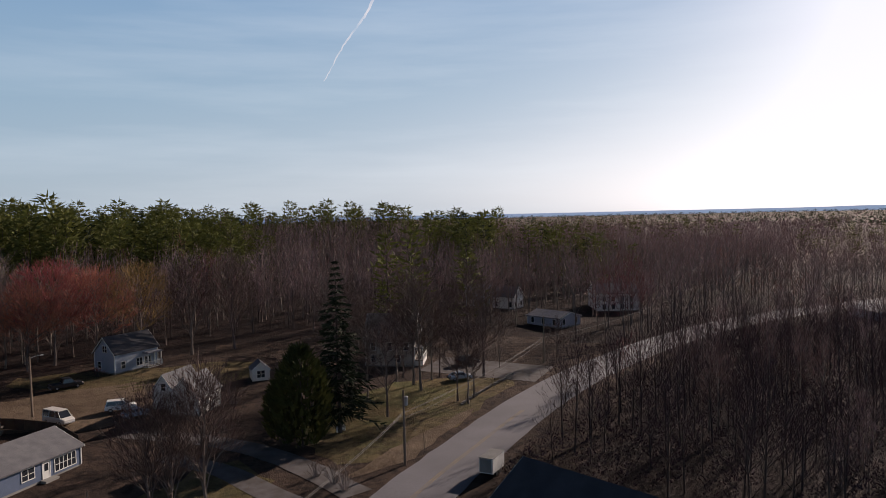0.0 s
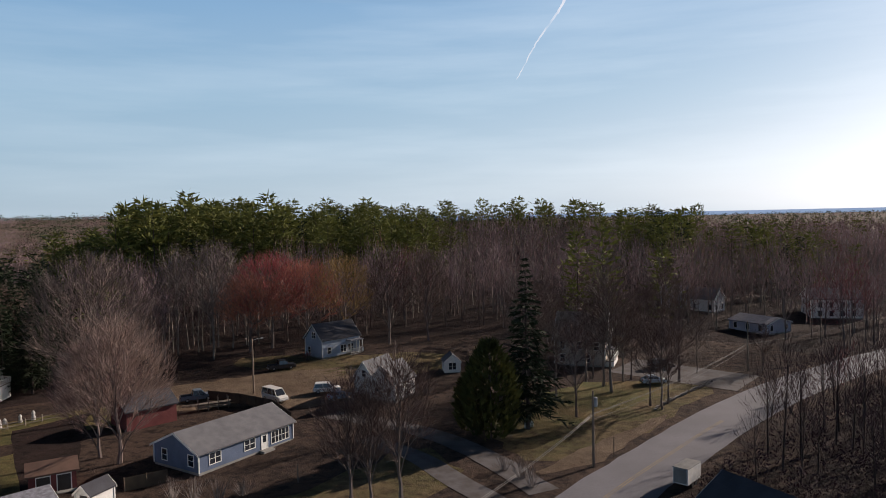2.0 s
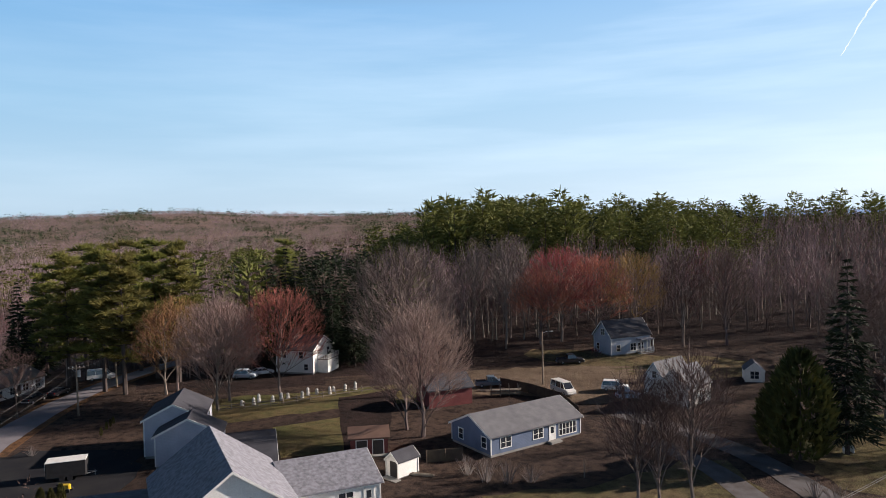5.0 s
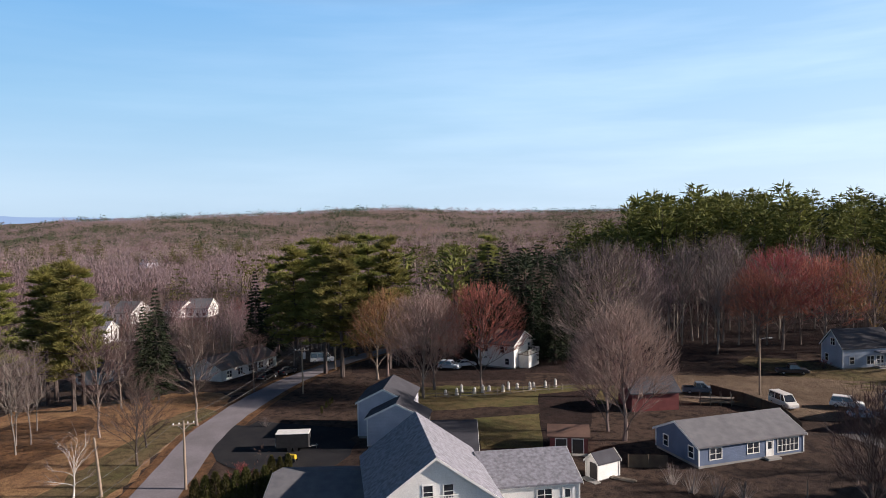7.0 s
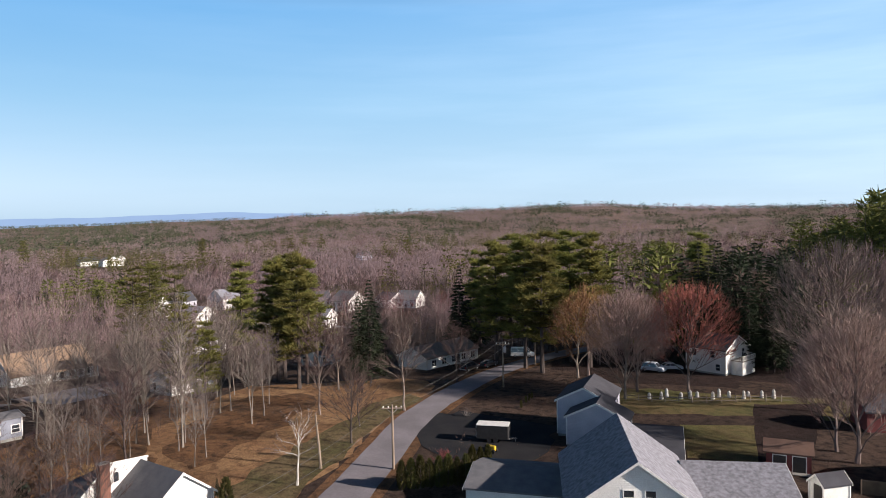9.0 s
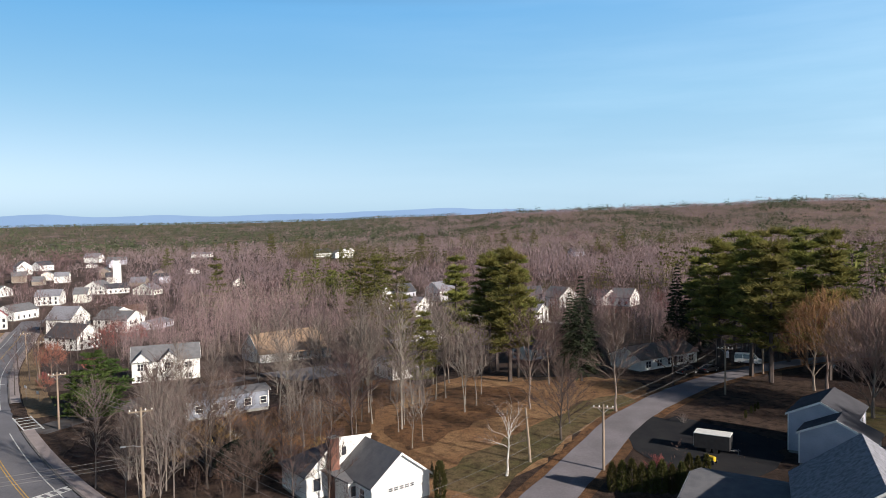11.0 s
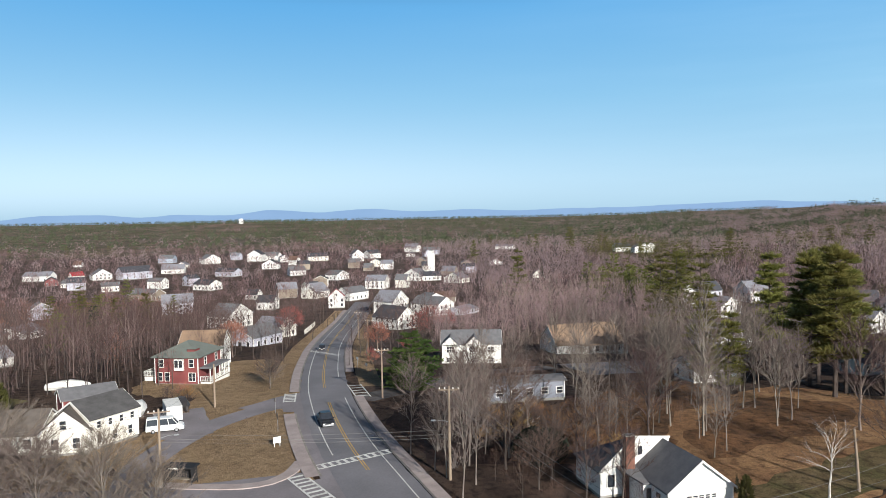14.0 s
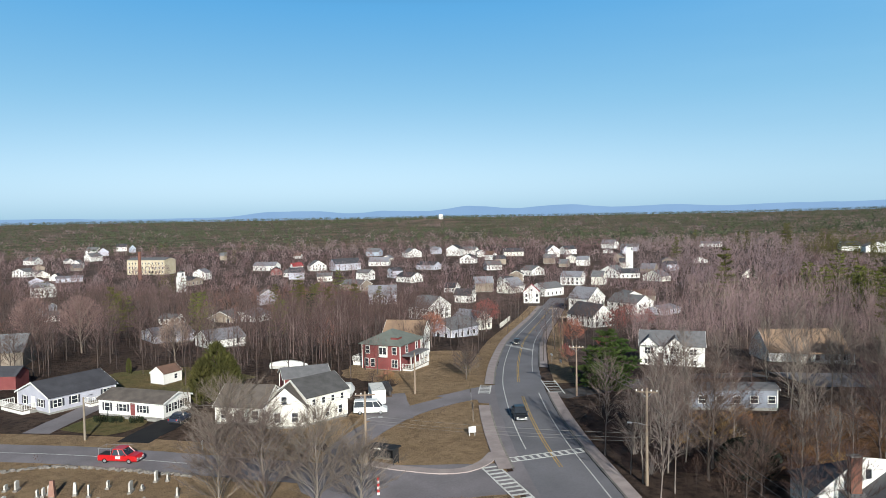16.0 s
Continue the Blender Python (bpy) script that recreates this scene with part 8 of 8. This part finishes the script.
plant("oak", -98.1, -25.3, 12.2)
plant("yard_tree", -95.4, -17.9, 8.0)
plant("yard_tree", -93.8, -15.1, 8.1)
plant("yard_tree", -85.8, -19.1, 7.4)
plant("poplar", -121.4, -20.4, 18.3)
plant("poplar", -125.0, -17.8, 17.8)
plant("poplar", -125.5, -14.8, 15.2)
plant("poplar", -138.7, -26.6, 12.3)
plant("oak", -140.1, -33.2, 10.6)
plant("poplar", -121.6, -34.1, 13.8)
plant("poplar", -112.6, -36.8, 12.5)
plant("yard_tree", -85.9, -25.1, 12.4)
plant("yard_tree", -84.2, -18.9, 9.6)
plant("yard_tree", -79.5, -13.9, 7.2)
plant("yard_tree", -80.5, -19.5, 7.4)
plant("yard_tree", -79.9, -10.0, 9.2)
plant("poplar", -98.5, -32.1, 12.0)
plant("poplar", -110.2, -39.7, 12.2)
plant("poplar", -120.1, -15.8, 18.4)
plant("poplar", -105.6, -18.7, 15.6)
plant("poplar", -111.6, -6.7, 16.6)
plant("poplar", -113.1, -8.5, 17.7)
plant("spruce", -86.5, 2.0, 2.3)
plant("birch", -89.0, -22.5, 6.6)
for k in range(11):
    plant("hedge_thuja", -80.1 + 0.25 * min(k, 6) - (4.6 if k > 7 else 0.0), 22.6 + 1.08 * k + (1.6 if k > 7 else 0.0), (3.7 + 0.25 * (k % 3)) * (0.8 if k > 7 else 1.0), None, "arborvitae", "", "hedge tree", "arborvitae hedge by the side street")
for x, y, h in ((-106.4, 41.1, 1.6), (-48.8, 69.1, 3.0), (-46.4, 70.2, 2.8), (-52.0, 69.6, 2.6), (-44.2, 72.0, 2.2), (-13.6, 83.6, 2.6), (-12.0, 81.2, 2.4), (-16.2, 85.6, 2.0), (-62.4, -70.8, 2.0), (-88.0, -96.0, 2.6), (-84.2, -31.5, 2.2), (-90.0, -36.0, 2.4), (-38.5, 116.0, 3.0), (-36.0, 119.0, 3.0), (-52.0, 124.0, 3.0)):
    plant("shrub", x, y, h, None, "shrub", "", "shrub")
for x, y, h in ((-85.4, 29.8, 2.6), (-68.6, 139.0, 2.0), (-66.0, 143.5, 2.2), (-104.0, -92.0, 2.8), (-178.0, -80.0, 3.5), (-186.0, -84.0, 3.5), (-150.0, -76.0, 3.0), (-158.0, -80.5, 3.2)):
    plant("red_shrub", x, y, h, None, "shrub", "", "shrub")
for x, y, h in ((-83.6, 35.4, 1.6), (-107.3, 51.3, 1.4), (-110.0, 53.5, 1.3), (-111.0, 54.6, 1.3), (-112.0, 55.6, 1.3), (-79.8, -143.0, 3.4), (-79.3, 2.7, 4.8)):
    plant("hedge_thuja", x, y, h, None, "evergreen_shrub", "small dark clipped evergreen shrub", "shrub")

plant("dense_maple", -118.6, -83.1, 6.0)
for x, y, h in ((-101.9, -88.9, 2.6), (-99.5, -27.0, 3.6), (-101.5, -22.0, 4.0), (-98.0, -17.5, 3.4), (-104.5, -25.0, 3.8), (-95.0, -12.5, 3.0), (-106.0, -18.5, 4.0), (-108.5, -27.5, 3.6), (-102.5, -31.5, 3.6), (-93.5, -30.0, 3.2)):
    plant("tan_brush", x, y, h, None, "shrub", "", "shrub")
for x, y, h in ((-88.6, -22.2, 5.0), (-90.0, -20.6, 4.6)):
    plant("dark_bush", x, y, h, None, "evergreen_bush", "", "shrub")


def thicket(seed, n, x0, x1, y0, y1, kinds, h0, h1, ok):
    """Trees that stand singly in a stretch of plan."""
    rng = random.Random(seed)
    k = 0
    for i in range(n * 6):
        x, y = rng.uniform(x0, x1), rng.uniform(y0, y1)
        if ok(x, y) and not blocked(x, y, 0.5):
            plant(rng.choice(kinds), x, y, rng.uniform(h0, h1))
            clear(x, y, 2.2)
            k += 1
            if k >= n:
                return


def grove(name, label, mat, seed, n, x0, x1, y0, y1, h0, h1, ok, bark="limbs"):
    """A stand of trees too tangled to tell apart, joined."""
    rng, spots = random.Random(seed), []
    for i in range(n * 8):
        x, y = rng.uniform(x0, x1), rng.uniform(y0, y1)
        if ok(x, y) and not blocked(x, y, 0.5) and len(spots) < n:
            spots.append((x, y, rng.uniform(h0, h1) / 18))
            clear(x, y, 1.6)
    kinds = []
    for k in range(3):
        kinds.append(wood_tree(seed + k, 18, 4.8, 14, 330, 0.062, 0.22, 0.14, 0.012))
    woods(name, label, (bark, mat), kinds, spots, seed)


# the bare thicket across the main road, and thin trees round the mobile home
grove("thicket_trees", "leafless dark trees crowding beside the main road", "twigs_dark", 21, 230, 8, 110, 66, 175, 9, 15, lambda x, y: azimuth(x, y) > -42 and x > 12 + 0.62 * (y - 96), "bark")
thicket(22, 9, -150, -84, -52, 2, ("poplar",), 9, 14, lambda x, y: x < -84 and y > -0.7 * (x + 84) * -1 - 38 and -0.72 * (x + 80) + y < 45 and not 96 < azimuth(x, y) < 104)
thicket(23, 11, -165, -100, -22, 12, ("poplar",), 14, 20, lambda x, y: y < 8 - (x + 130) * 0.02 and not 96 < azimuth(x, y) < 104)
thicket(24, 16, -30, 14, 128, 172, ("oak", "oak", "poplar"), 12, 20, lambda x, y: True)
grove("grove", "slender leafless trees behind the red house", "twigs", 25, 70, -205, -112, -165, -92, 10, 16, lambda x, y: y < -116 + 0.25 * (x + 120) and not -4 < y - 0.7 * x < 6)
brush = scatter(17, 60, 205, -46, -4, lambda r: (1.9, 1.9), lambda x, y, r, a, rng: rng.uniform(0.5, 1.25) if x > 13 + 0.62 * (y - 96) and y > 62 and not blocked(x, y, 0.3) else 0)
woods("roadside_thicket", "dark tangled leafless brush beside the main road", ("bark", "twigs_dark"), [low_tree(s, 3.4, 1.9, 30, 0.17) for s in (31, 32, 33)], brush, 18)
thicket(26, 20, -108, -74, -40, -8, ("poplar", "poplar", "yard_tree"), 9, 15, lambda x, y: not 100 < azimuth(x, y) < 108 and x + y * 0.9 < -98 and 0.78 * (x + 80) + 38 < y + 32 + 40 and y > -0.75 * (x + 80) - 60)
grove("grove", "brown leafless trees among the houses beyond the side street", "twigs", 27, 45, -240, -118, 4, 60, 9, 17, lambda x, y: math.hypot(x, y) > 150)
under = scatter(43, 74, 150, 93, 113, lambda r: (4.6, 4.6), lambda x, y, r, a, rng: (rng.uniform(0.3, 0.55) if a > 98 and r > 88 else rng.uniform(0.55, 1.15)) if not blocked(x, y, 0.6) and noise.noise(Vector((x * 0.06, y * 0.06, 5.5))) > -0.3 + 0.25 * step(105, 93, a) else 0)
woods("undergrowth", "rust-brown leafless undergrowth below the roadside trees", ("bark", "twigs_rust"), [wood_tree(s, 5.5, 2.8, 12, 520, 0.024, 0.06, 0.05, 0.007) for s in (61, 62, 63)], under, 44)
tufts = scatter(41, 52, 175, -12, 150, lambda r: (2.0 + r * 0.006, 2.0 + r * 0.006), lambda x, y, r, a, rng: rng.uniform(0.5, 1.3) if not blocked(x, y, -0.4) and noise.noise(Vector((x * 0.07, y * 0.07, 0.4))) > -0.22 else 0)
woods("dead_grass_tufts", "tufts of straw-coloured dead grass and weeds", ("straw", "straw"), [low_tree(s, 0.5, 0.55, 9, 0.07) for s in (51, 52, 53)], tufts, 42)


# ---------------------------------------------------------------- woods
def in_woods(x, y, r, a, rng):
    if blocked(x, y, 1.0 if a < 100 else -1.5):
        return 0
    if a < -7 and x > 15 + 0.62 * (y - 96):
        return rng.uniform(0.5, 0.78) if r > 88 else 0
    if r < edge(a):
        # single trees between the houses
        return rng.uniform(0.5, 0.8) if r > 165 and 66 < a < 160 and not (95 < a < 104 and r < 200) and rng.random() < (0.55 if a > 98 and r > 175 else 0.45) else 0
    town = step(106, 116, a) * (1 - step(520, 900, r)) if r > 230 else 0.0
    if rng.random() < 0.3 * town + (0.15 if a > 104 and r > 900 else 0):
        return 0
    return rng.uniform(0.7, 1.12) * (0.68 if town > 0.3 or a > 125 else 0.86 if a > 86 else 1.0)


def deal(places, seed, conifer):
    """Parts places by kind of tree, in clumps."""
    out = {"brown": [], "grey": [], "red": [], "pine": [], "spruce": []}
    for x, y, s in places:
        rng = random.Random(int(x * 7.3) * 31 + int(y * 13.1))
        k = noise.noise(Vector((x * 0.014 + seed, y * 0.014, 3.1))) * 0.75 + rng.uniform(-0.3, 0.3)
        c = noise.noise(Vector((x * 0.011 - seed, y * 0.011, 8.7))) * 0.8 + rng.uniform(-0.16, 0.16)
        a, r = azimuth(x, y), math.hypot(x, y)
        if 43.5 < a < 53 and r < 210:
            out["spruce"].append((x, y, s))
        elif c > conifer(x, y):
            out["pine" if rng.random() < 0.8 else "spruce"].append((x, y, s))
        else:
            out["red" if k > (0.34 if a < 95 else 0.36) else "grey" if k > (-0.02 if a < 58 else -0.3 if a < 112 else 0.12) else "brown"].append((x, y, s))
    return out


def pines_near(x, y):
    a, r = azimuth(x, y), math.hypot(x, y)
    if -4 < a < 44 and r > 238:
        return -0.12
    if 44 <= a < 68:
        return 0.26
    return 0.3 if a < 104 else 0.62


def parted(places, test):
    return [q for q in places if test(*q[:2])], [q for q in places if not test(*q[:2])]


near = deal(scatter(11, 90, 360, -60, 172, lambda r: (6.3, 6.3), in_woods), 0.0, pines_near)
# taller pines where the stand thins out, lower ones on the crest
near["pine"] = [(x, y, s * (1 + 0.3 * step(26, 31, azimuth(x, y)) * step(42, 38, azimuth(x, y)) - 0.1 * step(8, 11, azimuth(x, y)) * step(22, 19, azimuth(x, y)))) for x, y, s in near["pine"]]
fringe = lambda x, y: math.hypot(x, y) < max(edge(azimuth(x, y)) + 20, 175)
for kind, colour, tone, words in (("brown", "woods_twigs", "twigs", "leafless brown"), ("grey", "woods_grey", "woods_twigs", "leafless grey"), ("red", "twigs_plum", "twigs_plum", "red-budding")):
    stem = "limbs" if kind == "grey" else "bark_ash"
    town, wild = parted(near[kind], lambda x, y: azimuth(x, y) > 112)
    first, rest = parted(wild, fringe)
    woods("woods_edge", words + " trees along the edge of the woods", (stem, colour), [wood_tree(s, 19, 5.0, 14, 350, 0.085, 0.1 + 0.04 * (s % 3), 0.11) for s in (1, 2, 3, 4)], first, 1)
    woods("woods", words + " woods with many fine twigs", (stem, colour), [wood_tree(s, 19, 5.0, 9, 105, 0.14, 0.24, 0.26) for s in (5, 6, 7, 8)], rest, 2)
    woods("town_trees", words + " trees with spreading crowns among the town houses", ("bark", tone), [wood_tree(s, 18, 5.8, 12, 205, 0.095, 0.2 + 0.03 * (s % 3), 0.13, 0.012) for s in (5, 6, 7, 8, 9)], town, 3)
woods("woods_pine", "olive-green pines among the woods", ("bark", "needles"), [low_pine(s, 23, 5.2, 13, 6, 0.62, 0.16, 4) for s in (9, 10, 11)], near["pine"], 4)
woods("woods_spruce", "dark spruces among the woods", ("bark", "needles_dark"), [low_pine(s, 21, 3.9, 16, 6, 0.42, 0.08, 3) for s in (12, 13)], near["spruce"], 14)
brush = scatter(14, 84, 300, -60, 172, lambda r: (6.4, 6.4), lambda x, y, r, a, rng: rng.uniform(0.5, 1.2) if not blocked(x, y, 0.3) and (in_woods(x, y, r, a, rng) or rng.random() < 0.05) else 0)
woods("underbrush", "brown leafless underbrush along the woods", ("bark", "twigs"), [low_tree(s, 3.2, 1.7, 24, 0.1) for s in (21, 22, 23)], brush, 15)
mid = deal(scatter(12, 360, 1100, -48, 172, lambda r: (8 + r * 0.004, 10 + (r - 340) * 0.03), in_woods), 5.0, lambda x, y: (0.26 if azimuth(x, y) < 100 else 0.58) - 0.45 * step(800, 1300, math.hypot(x, y)) * step(85, 100, azimuth(x, y)))
# front-lit azimuths get the paled crowns, backlit ones the plain grey
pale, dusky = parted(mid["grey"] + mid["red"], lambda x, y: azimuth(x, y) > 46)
for colour, words, spots in (("woods_twigs", "brown", mid["brown"]), ("hazed_woods", "pale grey", pale), ("woods_grey", "grey", dusky)):
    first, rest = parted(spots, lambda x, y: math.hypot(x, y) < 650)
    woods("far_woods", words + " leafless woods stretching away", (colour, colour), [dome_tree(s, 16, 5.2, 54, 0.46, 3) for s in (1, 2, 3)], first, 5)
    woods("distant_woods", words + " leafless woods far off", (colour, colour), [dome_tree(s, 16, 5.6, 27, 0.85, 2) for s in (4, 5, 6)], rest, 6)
woods("far_woods_pine", "olive-green pines far off among bare woods", ("bark", "needles"), [low_pine(s, 21, 5.0, 8, 5, 0.9, 0.2, 2) for s in (9, 10)], mid["pine"] + mid["spruce"], 7)
slope = scatter(16, 1080, 1960, 12, 97, lambda r: (15, 24) if r < 1680 else (10, 24), lambda x, y, r, a, rng: rng.uniform(0.5, 0.75) if r < 1680 else rng.uniform(0.4, 0.55))
far = scatter(13, 1100, 4700, -48, 172, lambda r: (17 + r * 0.006, 40 + r * 0.038), lambda x, y, r, a, rng: 0 if 16 < a < 86 and r > 1990 else rng.uniform(0.75, 1.1))
far = deal(far + slope, 9.0, lambda x, y: 0.2 - 0.00009 * math.hypot(x, y) - 0.25 * step(85, 100, azimuth(x, y)))
stands = scatter(15, 950, 4600, 92, 172, lambda r: (13 + r * 0.004, 30 + r * 0.022), lambda x, y, r, a, rng: rng.uniform(0.8, 1.15) if noise.noise(Vector((x * 0.0032, y * 0.0032, 6.1))) + 0.4 * noise.noise(Vector((x * 0.011, y * 0.011, 2.1))) > 0.32 - 0.24 * step(950, 2600, r) else 0)
# front-lit horizon crowns are paled for haze, backlit ones stay brown
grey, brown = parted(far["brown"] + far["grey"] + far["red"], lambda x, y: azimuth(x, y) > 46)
woods("horizon_woods", "leafless woods near the horizon paled like haze", ("limbs", "hazed_woods"), [dome_tree(s, 12, 13, 28, 2.5, 0, 0.3) for s in (5, 6)], grey, 19)
woods("horizon_woods", "brown woods near the horizon", ("limbs", "woods_twigs"), [dome_tree(s, 12, 13, 28, 2.5, 0, 0.3) for s in (1, 2)], brown, 8)
woods("horizon_woods_pine", "dark conifer woods near the horizon", ("bark", "pine_woods"), [dome_tree(s, 15, 9, 17, 3.8, 0, 0.3) for s in (3, 4)], far["pine"] + far["spruce"] + stands, 9)

# ---------------------------------------------------------------- far hills and the contrail
RIDGE = ((-60, -0.2), (-36, -0.2), (-31, -0.1), (-27, -0.2), (-8, -0.2), (2, -0.1), (40, -0.05), (60, 0.2), (76, 0.5), (84, 0.72), (87, 0.88), (92, 0.74), (97, 0.6), (101, 0.6), (105, 0.5), (109, 0.66), (113, 0.56), (117, 0.82), (121, 0.6), (124.5, 0.84), (128, 0.48), (131.5, 0.56), (134, 0.4), (137, 0.62), (140, 0.62), (144, 0.25), (150, 0.2), (156, 0.32), (172, 0.3))


def far_hills():
    sh, pts = Shape(), []
    for (a0, e0), (a1, e1) in zip(RIDGE, RIDGE[1:]):
        n = max(2, int((a1 - a0) / 0.5))
        for i in range(n):
            t = i / n
            t2 = t * t * (3 - 2 * t)
            a = a0 + (a1 - a0) * t
            pts.append((a, e0 + (e1 - e0) * t2 + 0.03 * noise.noise(Vector((a * 0.9, 0, 0)))))
    for a, e in pts:
        for r, z in ((4720, -30.0), (4760, EYE + 4760 * math.tan(radians(e)) * 0.5), (4800, EYE + 4800 * math.tan(radians(e)))):
            sh.v.append((-r * math.sin(radians(a)), r * math.cos(radians(a)), z))
    for i in range(len(pts) - 1):
        for k in range(2):
            p = i * 3 + k
            sh.f.append((p, p + 3, p + 4, p + 1))
    return tagged(part("backdrop", sh, M["hills"], None, "low hills along the horizon with a painted haze glow", True), "", "hills", kind="structure")


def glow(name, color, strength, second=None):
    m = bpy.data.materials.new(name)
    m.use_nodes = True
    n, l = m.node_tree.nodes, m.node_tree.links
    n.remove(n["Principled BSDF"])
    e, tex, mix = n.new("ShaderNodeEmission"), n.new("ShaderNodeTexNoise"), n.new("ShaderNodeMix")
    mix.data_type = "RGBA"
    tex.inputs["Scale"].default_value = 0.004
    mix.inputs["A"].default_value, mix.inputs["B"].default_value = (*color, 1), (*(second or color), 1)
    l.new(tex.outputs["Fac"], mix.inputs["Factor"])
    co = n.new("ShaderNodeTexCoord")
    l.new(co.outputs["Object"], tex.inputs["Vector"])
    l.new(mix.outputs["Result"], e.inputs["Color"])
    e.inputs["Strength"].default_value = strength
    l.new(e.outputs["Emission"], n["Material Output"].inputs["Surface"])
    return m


# a flat blue glow stands in for haze over the hills
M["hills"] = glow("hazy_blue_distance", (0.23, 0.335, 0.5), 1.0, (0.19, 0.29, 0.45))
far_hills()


def contrail():
    """A thin trail of ice cloud, high and far off."""
    rng = random.Random(5)
    track = ((2.9, 23.0), (4.1, 19.2), (4.8, 17.5), (5.3, 16.5), (5.8, 15.7), (7.15, 14.1), (7.9, 13.0), (8.7, 11.6), (9.2, 10.8))
    pts, d = [], 4300.0
    for a, e in track:
        pts.append(Vector((-math.sin(radians(a)) * math.cos(radians(e)), math.cos(radians(a)) * math.cos(radians(e)), math.sin(radians(e)))) * d)
    way = []
    for p, q in zip(pts, pts[1:]):
        n = max(2, int((q - p).length / 14))
        way += [p.lerp(q, i / n) + Vector((rng.uniform(-1, 1), 0, rng.uniform(-1, 1))) * 2.5 for i in range(n)]
    n = len(way)
    sh = Shape()
    sh.tube(way, [(12 - 9.5 * i / n) * rng.uniform(0.75, 1.15) for i in range(n)], 8, False)
    # the trail glows by itself instead of catching the sun
    m = glow("glowing_ice_cloud", (1.05, 1.05, 1.08), 0.85)
    nn, l = m.node_tree.nodes, m.node_tree.links
    t, co, r = nn.new("ShaderNodeTexNoise"), nn.new("ShaderNodeTexCoord"), nn.new("ShaderNodeMapRange")
    t.inputs["Scale"].default_value, t.inputs["Detail"].default_value = 0.012, 5
    l.new(co.outputs["Object"], t.inputs["Vector"])
    r.inputs["From Min"].default_value, r.inputs["From Max"].default_value, r.inputs["To Max"].default_value = 0.3, 0.75, 0.45
    l.new(t.outputs["Fac"], r.inputs["Value"])
    clear_air, mixed = nn.new("ShaderNodeBsdfTransparent"), nn.new("ShaderNodeMixShader")
    l.new(r.outputs["Result"], mixed.inputs["Fac"])
    l.new(clear_air.outputs["BSDF"], mixed.inputs[1])
    l.new(nn["Emission"].outputs["Emission"], mixed.inputs[2])
    l.new(mixed.outputs["Shader"], nn["Material Output"].inputs["Surface"])
    tagged(part("contrail", sh, m, None, "thin white contrail across the sky", True), "", "contrail", kind="structure")


contrail()
